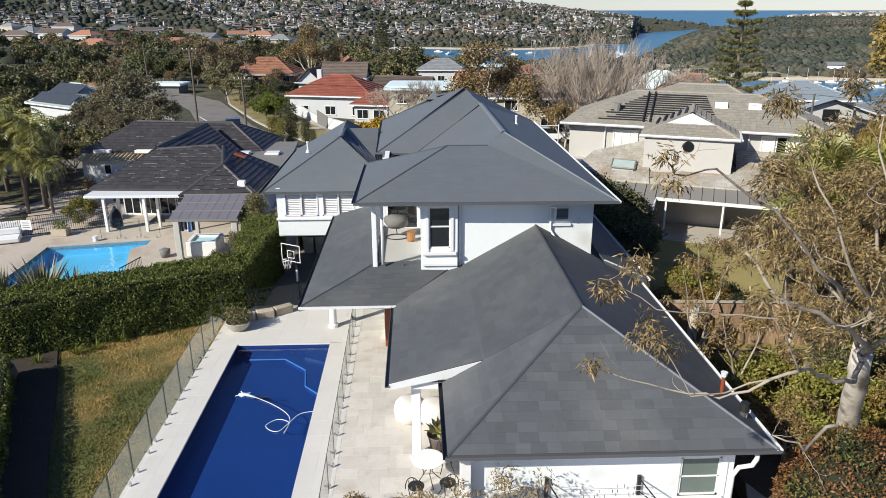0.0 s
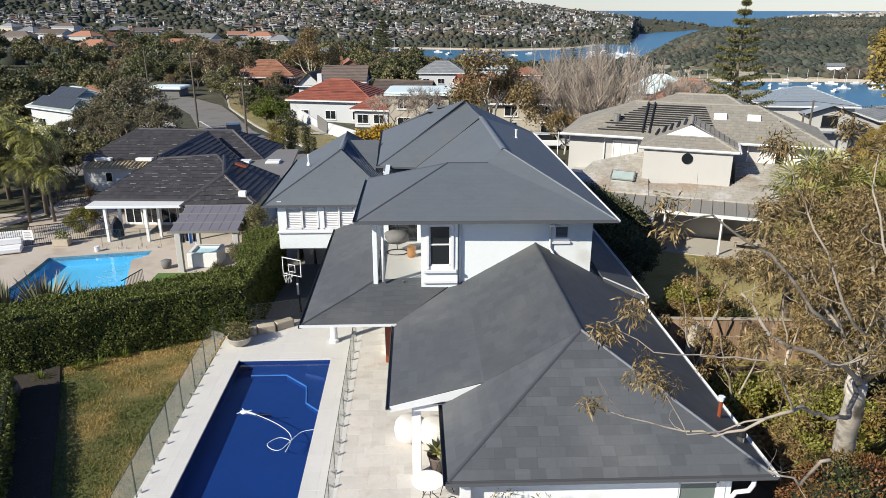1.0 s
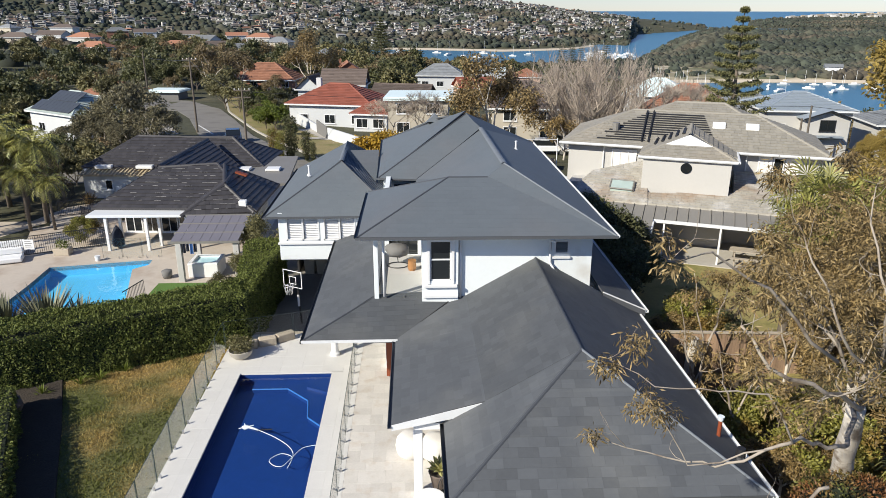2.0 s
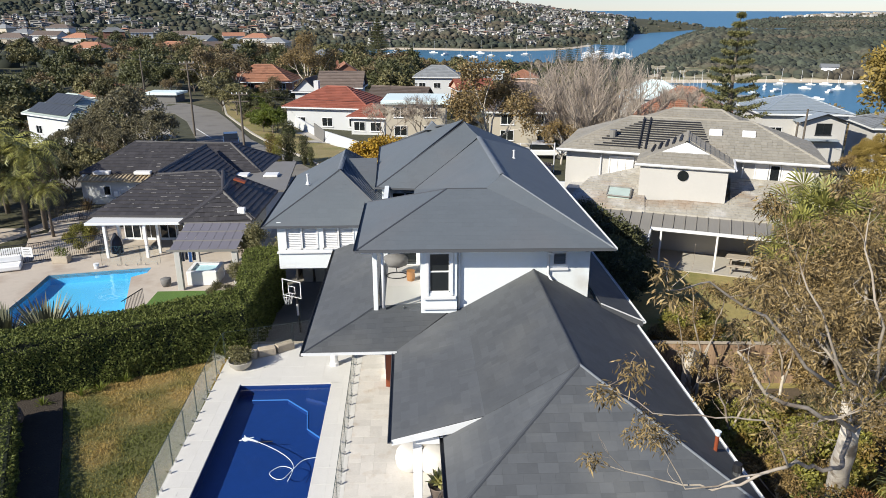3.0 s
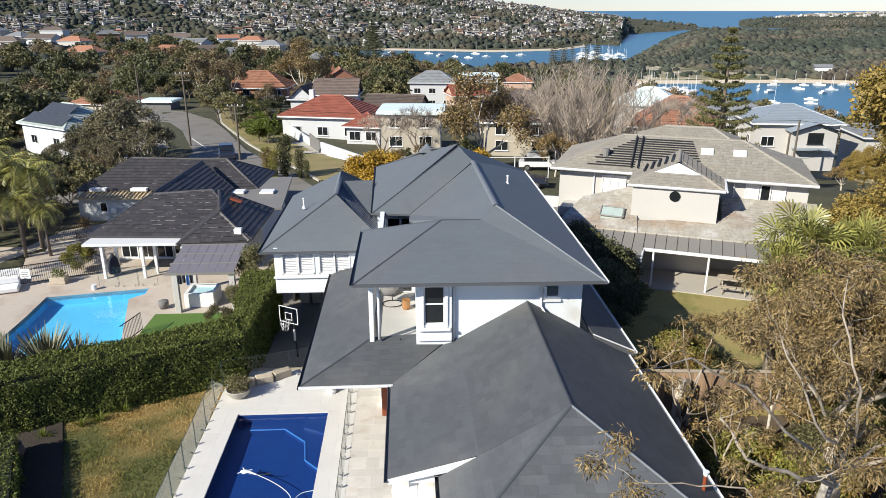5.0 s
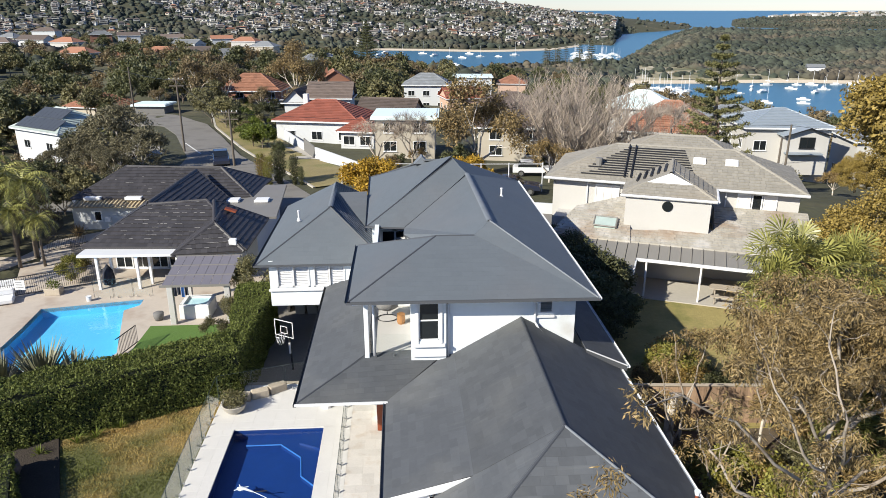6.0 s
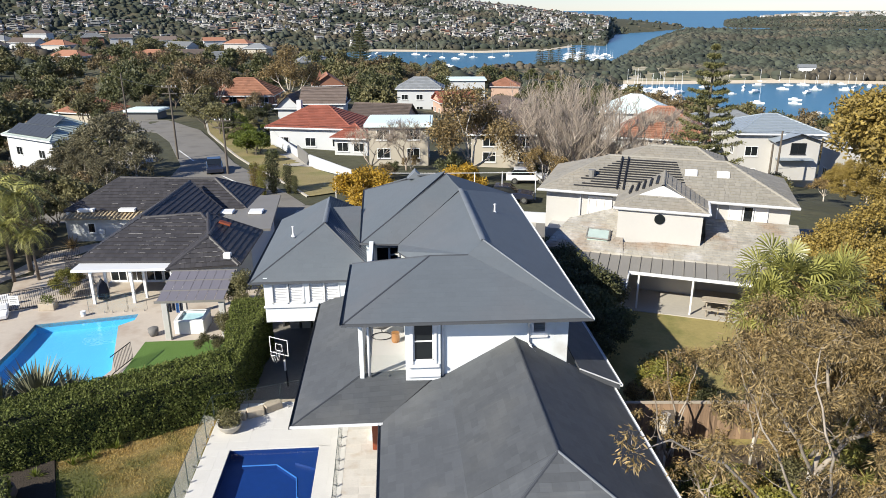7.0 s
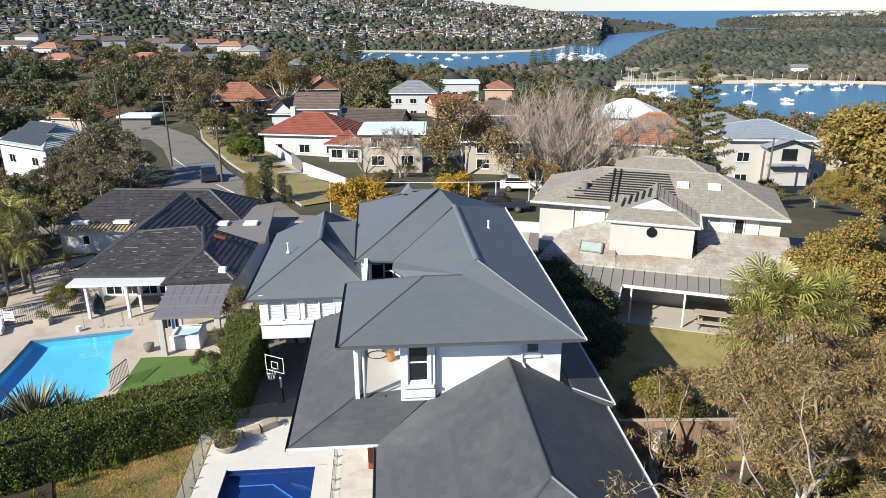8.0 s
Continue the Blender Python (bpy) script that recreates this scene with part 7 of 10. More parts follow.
# yellow-green copies on the left imitate the clump's sunlit side
for x, y, k, mdl, label in ((-11.6, 67.2, 0.88, "cypress", "dark columnar cypress by the street"), (-13.3, 67.0, 0.66, "cypress_lit", "yellow-green conical cypress by the street"), (-10.2, 67.0, 0.6, "cypress", "dark low conical cypress by the street"), (-12.5, 66.4, 0.62, "cypress_lit", "yellow-green conical cypress by the street"), (-9.5, 66.6, 0.4, "cypress", "dark low conical cypress by the street")):
    plant(mdl, x, y, -0.95, k, x * 90, label, "street cypresses")
plant("gold0", 24.2, 30.9, -0.3, 0.84, 0, "dense golden-green tree behind the cream house")
plant("gold1", 27.7, 34.4, 0.0, 1.53, 120, "dense golden-green tree at the back lawn")
plant("gold0", 45, 57, -1, 1.0, 200, "dense golden-green tree by the street")
plant("gold0", 43, 62, -1, 0.42, 80, "golden-green tree in front of the blue-grey roof")
plant("grey0", -31.2, 80, -1.6, 0.8, 30, "spreading grey-green gum beside the white house")
plant("grey1", -34.4, 79, -2.0, 0.55, 20, "dark grey-green gum beside the side street")
plant("grey1", -28.0, 77, -1.4, 0.52, 200, "spreading grey-green gum by the side street")
for x, y, k in ((-33, 76, 0.4), (-36.6, 75, 0.34), (-30.2, 74.5, 0.36)):
    plant("grey%d" % (int(-x) % 2), x, y, -1.6, k, x * 29, "low grey-green gum beside the side street", "grey gums")
plant("dark2", -33, 66, -1.2, 0.4, 0, "dark tree behind the black-roofed house")
plant("open1", 14.5, 66, -1, 0.45, 0, "small bronze street tree")
for x, y, s in ((-24.8, 46.8, 1.05), (-23.4, 45.0, 0.64), (-24.9, 44.8, 0.76), (-26.6, 47.8, 1.1), (-27.0, 43.5, 0.8), (-27.4, 49.5, 1.0), (-28.5, 47.0, 1.1), (-26.2, 40.5, 0.8), (-29.5, 51.0, 1.15)):
    plant("palm", x, y, -0.8, s, x * 40, "feathery palm in the pool garden next door", "palms by the pool", "palm", "palm")
plant("rusty", -23.4, 165, land(-23.4, 165), (9.0 - land(-23.4, 165)) / 10, 70, "tall open gum with pale limbs and an olive-brown crown")
plant("dark2", -5.2, 150, land(-5.2, 150), (4.2 - land(-5.2, 150)) / 9, 40, "broad dense dark green tree among houses")
for k in range(15):
    x = -40 + 2.9 * k
    top = -5.6 if -24 < x < -8 else (0.2 if x < -20 else -2.4) - 0.3 * (k % 4)
    plant(FRINGE[k % 5], x, 330 + 6 * (k % 3), land(x, 330), (top - land(x, 330)) / 9.4, k * 53, "tree on the near shore of the bay", "near shore trees")
plant("open0", -28.5, 45.0, -0.8, 0.62, 40, "thin olive tree behind the palms")
plant("bush_green", -20.3, 42.3, -0.75, 0.55, 0, "rounded yellow-green bush behind the bar fence", name="shrub", category="shrub")
for x, y, s, m in ((-33, 49, 0.55, "warm0"), (-30, 56, 0.42, "olive0"), (-37, 55, 0.4, "dark0"), (-50, 58, 0.4, "dark3"), (-27.5, 52, 0.36, "warm1"), (-29.5, 47.5, 0.4, "warm0"), (-31.5, 52, 0.45, "warm1"), (-34, 54, 0.42, "olive2"), (-36, 60, 0.35, "dark1"), (-30, 62, 0.3, "olive3"), (-28.8, 55.5, 0.34, "warm0"), (-27.6, 57.5, 0.3, "olive3"), (-33, 44.5, 0.3, "olive2")):
    plant(m, x, y, -0.9, s, x * 31, "tree at the edge of the pool garden next door", "pool garden trees")

rng = random.Random(55)
for k in range(26):
    u = rng.uniform(-0.64, -0.36)
    y = rng.uniform(48, 100)
    x = u * y
    top = 11.0 - 17.5 * y / 110
    s = (top + 1.2) / 9 * rng.uniform(0.75, 1.1)
    if s > 0.16 and not (x > -31 and y < 64):
        plant(rng.choice(("far_warm0", "far_dark1", "far_olive2", "far_warm1", "far_olive0")), x, y, -1.2, s, k * 47, "dark garden shrub below the white house", "hillside shrubs", "shrub", "shrub")

for k in range(46):
    u = rng.uniform(-0.60, -0.37)
    y = rng.uniform(62, 106)
    x = u * y
    z = land(x, y)
    s = min(0.5, (12.2 - 17.5 * y / 110 - z) / 9) * rng.uniform(0.7, 1.1)
    if s > 0.14 and not (abs(x - np.interp(y, (60, 86, 104, 113), (-18, -25, -31, -35))) < 7.5):
        plant(rng.choice(("far_warm0", "far_dark1", "far_olive2", "far_warm1", "far_olive0")), x, y, z, s, k * 47, "dark garden shrub below the white house", "hillside shrubs", "shrub", "shrub")
for x, y, s in ((-45.5, 70, 0.9), (-55, 84, 1.0), (-39, 59, 0.6), (-66, 128, 1.2), (-75, 136, 1.2)):
    plant("dark%d" % (int(-x) % 4), x, y, land(x, y), s, x * 33, "tall dark tree at the edge of the valley", "valley trees")
plant("dark1", -35.5, 84, -3.0, 0.7, 80, "dark tree beside the side street")
for x, y, s in ((-17.5, 93, 0.45), (-15.2, 88, 0.26), (-21.5, 103, 0.5), (-24.5, 112, 0.6)):
    plant("green0", x, y, land(x, y), s, x * 50, "bright green tree on the verge", "verge trees")

for k in range(60):
    x, y = rng.uniform(-36, -12), rng.uniform(108, 166)
    if abs(x - np.interp(y, (102, 115, 128, 170), (-30, -35, -46, -80))) < 9 or (-22 < x < -8 and y < 113):
        continue
    plant(rng.choice(("far_dark0", "far_olive1", "far_olive2", "green0", "far_dark3")), x, y, land(x, y), rng.uniform(0.14, 0.26), k * 61, "rounded shrub in a hillside garden", "hillside garden shrubs", "shrub", "shrub")

# trees that close the head of the side street and line its verge
for k, x, y, s in (("warm0", -39.5, 140, 1.05), ("dark0", -49.6, 150, 0.62), ("warm1", -36.0, 150, 0.9), ("olive2", -33.2, 126, 0.72), ("olive1", -30.9, 118, 0.6), ("olive3", -27.2, 112, 0.56), ("dark1", -24.2, 108, 0.45),
                   ("olive0", -44, 147, 0.7), ("dark2", -54, 146, 0.8), ("warm0", -46, 139, 0.4), ("olive3", -58, 138, 0.85), ("dark1", -53, 132, 0.5), ("olive1", -62, 128, 0.8), ("dark3", -47.5, 156, 0.9), ("warm1", -27, 140, 0.5), ("dark3", -23.5, 124, 0.4), ("olive2", -40, 156, 0.6)):
    plant(k, x, y, land(x, y), s, x * 37, {"w": "brown-olive gum at the head of the side street", "d": "dark green tree at the head of the side street", "o": "olive-green tree at the head of the side street"}[k[0]], "side street trees")
for x, y, s in ((-17.9, 92, 0.6), (-19.4, 93.5, 0.52), (-21.6, 99, 0.42)):
    plant("green0", x, y, land(x, y), s, x * 50, "small bright green tree on the verge", "verge trees")

# shrubs along the boundary behind the house
for x, y, s in ((9.8, 31.5, 1.0), (10.1, 33.4, 1.1), (9.6, 35.4, 1.08), (9.5, 37.6, 1.0), (9.2, 39.8, 0.9), (9.7, 29.6, 0.8)):
    plant("bush_dark", x, y, 0, s, x * 77 + y * 30, "dense dark green boundary shrub", "boundary shrubs", "shrub", "shrub")
plant("bush_olive", -8.35, 36.8, -0.75, 0.85, 0, "olive small-leaved tree beside the pergola", sz=1.25)
plant("bush_olive", -8.8, 35.2, -0.75, 0.6, 130, "olive small-leaved shrub beside the spa", name="shrub", category="shrub")
plant("bush_olive", -9.5, 33.4, -0.75, 0.42, 60, "olive small-leaved shrub beside the hedge", name="shrub", category="shrub")
NEAR = (
    (11.4, 25.8, 0.80, "bush_green", "bright green shrub on the back lawn"),
    (10.6, 25.0, 0.62, "bush_bronze", "bronze-leaved shrub behind the paling fence"),
    (12.2, 24.8, 0.55, "bush_dark", "dark green shrub behind the paling fence"),
    (10.9, 17.9, 0.8, "bush_green", "bright yellow-green garden shrub"),
    (11.7, 16.6, 0.85, "bush_green", "bright yellow-green garden shrub"),
    (10.3, 16.4, 0.70, "bush_bronze", "bronze-leaved garden shrub beside the wall"),
    (13.2, 18.2, 0.9, "bush_olive", "olive green garden shrub by the fence"),
    (14.0, 20.6, 1.0, "bush_bronze", "sparse bronze shrub by the fence"),
    (15.6, 22.0, 1.05, "bush_olive", "olive green garden shrub by the fence"),
    (16.8, 24.5, 1.1, "bush_bronze", "sparse bronze shrub by the fence"),
    (18.5, 23.5, 1.1, "bush_dark", "dark green garden shrub by the fence"),
    (20.0, 25.0, 1.2, "bush_olive", "sparse olive shrub by the fence"),
    (9.85, 19.9, 0.45, "bush_green", "bright yellow-green garden shrub"),
    (10.9, 19.5, 0.5, "bush_green", "bright yellow-green garden shrub"),
    (13.0, 14.6, 0.8, "bush_green", "bright yellow-green garden shrub"),
    (15.2, 17.2, 0.95, "bush_bronze", "bronze-leaved shrub under the gums"),
    (17.4, 19.0, 1.0, "bush_olive", "olive green shrub under the gums"),
    (17.0, 16.0, 0.9, "bush_bronze", "bronze-leaved shrub under the gums"),
)
for x, y, s, k, label in NEAR:
    plant(k, x, y, -0.05, s, x * 71 + y * 13, label, "garden shrubs", "shrub", "shrub")


def keep_clear(x, y):
    """True where no wild tree may stand: roads and houses."""
    if abs(x) < 30 and y < 62 or y < 55:
        return True
    if y < 108 and -0.66 < x / y < -0.34:
        return True
    for hx, hy, *rest in HOUSES:
        if (x - hx) ** 2 + (y - hy) ** 2 < (max(rest[1], rest[2]) * 0.62 + 2.5) ** 2:
            return True
    c = np.interp(y, (58, 76, 92, 112, 146, 190), (-18, -20, -26, -34, -44, -55))
    if 58 < y < 116 and abs(x - c) < 6.5 + (4 if y < 80 else 0):
        return True
    if -22 < x < -1 and 62 < y < 106:
        return True
    if abs(y - (61.5 - 0.27 * x)) < 8 and -60 < x < 62:
        return True
    return False


def room_below_houses(x, y, z):
    """How large a tree may grow before it hides a house that stands behind it."""
    r, best = math.hypot(x, y), 9.0
    for hx, hy, yaw, w, d, base, eave, *rest in HOUSES:
        hr = math.hypot(hx, hy)
        if r < hr - 3 and abs(math.atan2(x, y) - math.atan2(hx, hy)) < (0.5 * w + 2.0) / hr:
            aim = base + (eave - base) * (0.45 if hr < 180 else 0.75)
            best = min(best, (14.5 + (aim - 14.5) * r / hr - z) / 9.5)
    return best


rng = random.Random(77)
KINDS = ("olive0", "olive1", "olive2", "olive3", "dark0", "dark1", "dark2", "dark3", "open0", "open1", "olive0", "dark2", "green0", "olive2", "bare2", "open1", "open1", "warm0", "warm1", "warm0", "warm1")
LABELS = {"o": "olive-green tree among suburban gardens", "d": "dark green tree among suburban gardens", "g": "bright green tree among suburban gardens", "b": "leafless pale tree among suburban gardens"}
FAR_KINDS = ("far_olive0", "far_olive1", "far_olive2", "far_olive3", "far_dark0", "far_dark1", "far_dark2", "far_dark3", "far_warm0", "far_warm1", "far_warm0", "far_warm1")
LABELS["w"] = "brown-olive gum among suburban gardens"
LABELS["r"] = "olive-brown gum among suburban gardens"
LABELS["f"] = "olive-green tree on the wooded slope"
made, wooded = 0, []
tries = 0
while made < 700 and tries < 20000:
    tries += 1
    a = radians(rng.uniform(-36, 42) if rng.random() < 0.6 else rng.uniform(-36, 2))
    r = 62 * (900 / 62) ** (rng.random() ** 0.9)
    x, y = r * math.sin(a), r * math.cos(a)
    z = land(x, y)
    if z < SEA + 2.5 or keep_clear(x, y):
        continue
    if rng.random() < (0.25 if x > 0 else 0.0) * (r < 160):
        continue
    k = rng.choice(KINDS)
    s = rng.uniform(0.55, 1.0) * (1.0 if r < 250 else 1.25)
    if r > 130:
        k = rng.choice(FAR_KINDS)
    s = min(s, room_below_houses(x, y, z))
    if s < 0.22:
        continue
    if -0.25 < math.tan(a) and r < 130:
        s *= 0.6
    if r > 190:
        wooded.append((k, x, y, z - 0.2, s, rng.uniform(0, 360)))
    else:
        plant(k, x, y, z - 0.2, s, rng.uniform(0, 360), LABELS[k[0]], "suburban trees")
    made += 1


def crowns():
    """Crowns of far trees that nobody could count, in one mesh."""
    V, F, mats, slots, n = [], [], [], [], 0
    for k, x, y, z, s, yaw in wooded:
        me = MODELS[k][1]
        co = np.empty(len(me.vertices) * 3)
        me.vertices.foreach_get("co", co)
        a = np.array(pose(0, 0, 0, 0, 0, yaw).to_3x3()) * s
        V.append(co.reshape(-1, 3) @ a.T + np.array((x, y, z)))
        mat = me.materials[0]
        if mat not in mats:
            mats.append(mat)
        idx = np.empty(len(me.loops), int)
        me.loops.foreach_get("vertex_index", idx)
        F.append(idx.reshape(-1, 3) + n)
        slots += [mats.index(mat)] * len(me.polygons)
        n += len(me.vertices)
    d = bpy.data.meshes.new("crown_mass")
    d.from_pydata(np.concatenate(V).tolist(), [], np.concatenate(F).tolist())
    for mat in mats:
        d.materials.append(mat)
    d.polygons.foreach_set("material_index", slots)
    d.update()
    return new("crown_mass", d)


far_trees = tagged(new("hillside_trees", None), "olive and dark green trees over the wooded slope", "trees", kind="stuff")
q = Mesh()
for k, x, y, z, s, yaw in wooded:
    q.tube([(x, y, z - 0.5), (x, y, z + 4.5 * s)], [0.22 * s, 0.1 * s], 4, False)
part("trunk_mass", q, M_BARK, far_trees)["kind"] = "stuff"
o = crowns()
o.parent = far_trees
o["kind"] = "stuff"

# ---- the big gums in the side garden ----
def gum(name_seed, limbs, trunk, label, twigs=3, per=34, leaf=M_LEAF_GUM, llen=0.21, lwid=0.045, clump=0.36, twig_len=0.9, dense=0.7, floor=0.0):
    """A gum from its trunk line and main limbs (each a line of points with a first and last radius); twigs and drooping leaf tufts grow from the limbs."""
    rng = random.Random(name_seed)
    t = thing("gum_tree", trunk[0][0], label, "tree", "side garden gums")
    w = Mesh()
    pts, (r0, r1) = trunk
    fine = [Vector(pts[i]).lerp(Vector(pts[i + 1]), f) for i in range(len(pts) - 1) for f in (0, 0.25, 0.5, 0.75)] + [Vector(pts[-1])]
    rr = [r0 + (r1 - r0) * i / (len(fine) - 1) for i in range(len(fine))]
    fine = [p + Vector((rng.uniform(-1, 1), rng.uniform(-1, 1), 0)) * r1 * 0.12 for p in fine]
    w.tube(fine, [r * rng.uniform(0.93, 1.07) for r in rr], 14)
    part("trunk", w, M_BARKPALE, t, "pale smooth trunk", smooth=True)
    cs, rad = [], []
    for line, (a, b), leafy in limbs:
        m = Mesh()
        line = [Vector(p) for p in line]
        fine = []
        for i in range(len(line) - 1):
            for s in (0, 0.33, 0.66):
                fine.append(line[i].lerp(line[i + 1], s) + Vector((rng.uniform(-1, 1), rng.uniform(-1, 1), rng.uniform(-1, 1))) * 0.06)
        fine.append(line[-1])
        rr = list(np.linspace(a, b, len(fine)))
        m.tube(fine, rr, 7)
        tips = []
        n = len(fine)
        thin = leafy < 0.35
        for k in range(3 if thin else max(2, int(n * dense))):
            i = rng.randrange(n // 4, n) if n > 4 else n - 1
            d = Vector((rng.uniform(-1, 1), rng.uniform(-0.8, 0.8), rng.uniform(-0.3, 1.0)))
            grow(m, rng, fine[i], d, (0.4 if thin else twig_len) * rng.uniform(0.6, 1.2), max(0.007, rr[i] * 0.4), twigs - 1, tips, 0.35, (1, 3), 0.1, 0.72, 4, 0.9)
        tips.append(fine[-1])
        part("limb", m, M_LIMB, t, smooth=True)
        if thin and leafy > 0.2:
            cs.append(fine[-1] - Vector((0, 0, 0.1)))
            rad.append((0.24, 0.24, 0.17))
        for p in tips:
            if p.z > floor + rng.uniform(-0.5, 0.4) and rng.random() < leafy:
                cs.append(p - Vector((0, 0, 0.12)))
                rad.append((clump * rng.uniform(0.6, 1.2), clump * rng.uniform(0.6, 1.2), clump * rng.uniform(0.5, 0.9)))
    if cs:
        vs, fs = leaves(rng, cs, rad, per, llen, lwid, 0.75, 0.1)
        hold(tagged(new("crown", leaf_data("gum_leaves", vs, fs, leaf)), "drooping bronze-green leaves"), t)
    return t


gum(3, [
    ([(9.05, 12.5, 5.3), (7.9, 11.0, 5.6), (7.25, 10.2, 6.0), (6.6, 9.9, 6.35), (5.89, 9.4, 6.75), (5.2, 9.5, 6.35), (4.6, 9.7, 6.15), (3.8, 9.8, 6.25), (2.75, 9.9, 6.6)], (0.05, 0.006), 0.15),
    ([(5.89, 9.4, 6.75), (5.3, 9.3, 7.6), (4.6, 9.3, 7.7), (3.6, 9.35, 7.75), (2.9, 9.4, 8.2)], (0.018, 0.005), 0.28),
    ([(5.6, 9.45, 6.6), (4.4, 9.6, 6.2), (3.9, 9.7, 7.0), (3.55, 9.8, 7.2)], (0.016, 0.005), 0.3),
    ([(9.05, 12.5, 5.3), (8.0, 11.0, 6.3), (6.7, 10.0, 7.2), (5.6, 9.9, 7.7), (5.2, 10.2, 8.3)], (0.055, 0.02), 0.4),
    ([(9.05, 12.5, 5.3), (8.9, 11.2, 6.6), (9.2, 10.8, 7.4), (9.6, 10.8, 8.2), (9.5, 11.0, 9.0)], (0.045, 0.01), 0.75),
    ([(9.05, 12.5, 5.3), (8.2, 11.2, 6.7), (7.0, 10.4, 8.0), (6.4, 10.6, 9.2), (6.2, 10.9, 9.8)], (0.04, 0.008), 0.8),
    ([(9.05, 12.5, 5.3), (8.6, 11.6, 6.8), (7.9, 10.8, 8.4), (7.6, 11.2, 9.6), (7.8, 11.5, 10.2)], (0.04, 0.008), 0.8),
    ([(9.05, 12.5, 5.3), (9.4, 11.4, 7.0), (8.8, 9.6, 8.8), (8.4, 9.2, 9.4)], (0.04, 0.008), 0.8),
    ([(6.8, 10.2, 7.6), (5.4, 9.9, 9.0), (4.4, 9.7, 9.7), (3.65, 9.4, 9.7)], (0.03, 0.008), 0.28),
    ([(7.2, 10.3, 5.2), (6.6, 10.0, 4.95), (6.0, 10.0, 5.2)], (0.035, 0.012), 0.1),
], ([(10.95, 15.1, -0.4), (10.7, 14.75, 1.2), (10.0, 13.8, 3.2), (9.05, 12.5, 5.3)], (0.28, 0.19)), "tall gum with a pale trunk and sparse bronze leaves", twigs=2, dense=0.8, per=95, twig_len=0.6, clump=0.28, llen=0.13, lwid=0.028)

gum(4, [
    ([(12.2, 17.0, 3.0), (11.2, 16.6, 4.6), (10.4, 16.2, 5.8), (9.8, 16.4, 6.6)], (0.06, 0.012), 0.3),
    ([(12.2, 17.0, 3.0), (12.6, 17.4, 4.8), (12.4, 17.6, 6.4), (12.3, 17.6, 7.4)], (0.075, 0.02), 0.8),
    ([(12.3, 17.0, 3.2), (13.6, 17.2, 4.6), (14.6, 17.8, 5.4), (15.2, 17.6, 6.1)], (0.08, 0.03), 0.8),
    ([(12.6, 17.3, 4.4), (13.2, 18.0, 5.2), (13.5, 18.5, 6.0), (13.2, 18.8, 6.5)], (0.09, 0.02), 0.85),
    ([(11.6, 16.8, 4.2), (10.8, 17.6, 5.4), (10.3, 18.2, 6.3)], (0.05, 0.012), 0.3),
    ([(13.0, 17.2, 4.0), (13.6, 16.2, 5.2), (14.2, 15.2, 6.4), (14.3, 14.8, 7.2)], (0.08, 0.02), 0.85),
    ([(11.8, 16.8, 3.8), (11.4, 15.6, 5.2), (11.2, 14.8, 6.2)], (0.06, 0.015), 0.45),
], ([(12.4, 17.2, -0.4), (12.3, 17.1, 1.5), (12.2, 17.0, 3.2)], (0.22, 0.15)), "spreading gum with pale limbs and bronze leaves in the side garden", floor=4.5, per=130, clump=0.42, twig_len=0.75, twigs=3, dense=1.0, llen=0.155, lwid=0.038)
gum(14, [
    ([(15.4, 14.6, 2.6), (14.4, 14.0, 4.2), (13.4, 13.6, 5.4), (12.6, 13.4, 6.0)], (0.08, 0.025), 0.8),
    ([(15.4, 14.6, 2.6), (15.6, 14.4, 4.4), (15.2, 14.0, 6.0), (15.4, 13.8, 7.0)], (0.08, 0.025), 0.85),
    ([(15.4, 14.6, 2.8), (16.6, 15.0, 4.4), (17.6, 15.4, 5.6)], (0.075, 0.025), 0.85),
    ([(15.5, 14.6, 3.4), (16.0, 13.4, 4.8), (16.2, 12.6, 6.2)], (0.08, 0.02), 0.85),
    ([(15.4, 14.6, 3.0), (14.6, 15.4, 4.4), (14.2, 16.2, 5.0)], (0.08, 0.02), 0.85),
], ([(15.5, 14.7, -0.4), (15.4, 14.6, 2.8)], (0.2, 0.14)), "spreading gum with pale limbs and bronze leaves in the side garden", floor=4.5, per=130, clump=0.42, twig_len=0.75, twigs=3, dense=1.0, llen=0.155, lwid=0.038, leaf=M_LEAF_BRONZE)
gum(24, [
    ([(17.6, 20.6, 2.4), (16.6, 20.4, 3.8), (15.6, 20.4, 4.4), (15.0, 20.8, 4.8)], (0.075, 0.025), 0.85),
    ([(17.6, 20.6, 2.4), (17.8, 20.8, 4.2), (17.4, 21.2, 4.8), (17.6, 21.4, 5.2)], (0.075, 0.025), 0.85),
    ([(17.6, 20.6, 2.6), (18.8, 20.2, 3.8), (19.8, 20.0, 4.6)], (0.1, 0.025), 0.85),
    ([(17.6, 20.6, 2.6), (17.4, 19.4, 4.0), (17.2, 18.4, 5.2)], (0.08, 0.02), 0.45),
], ([(17.7, 20.7, -0.4), (17.6, 20.6, 2.6)], (0.2, 0.13)), "spreading gum with bronze leaves by the fence", floor=3.6, per=85, clump=0.5, twig_len=0.9, twigs=2, dense=0.9, leaf=M_LEAF_BRONZE)

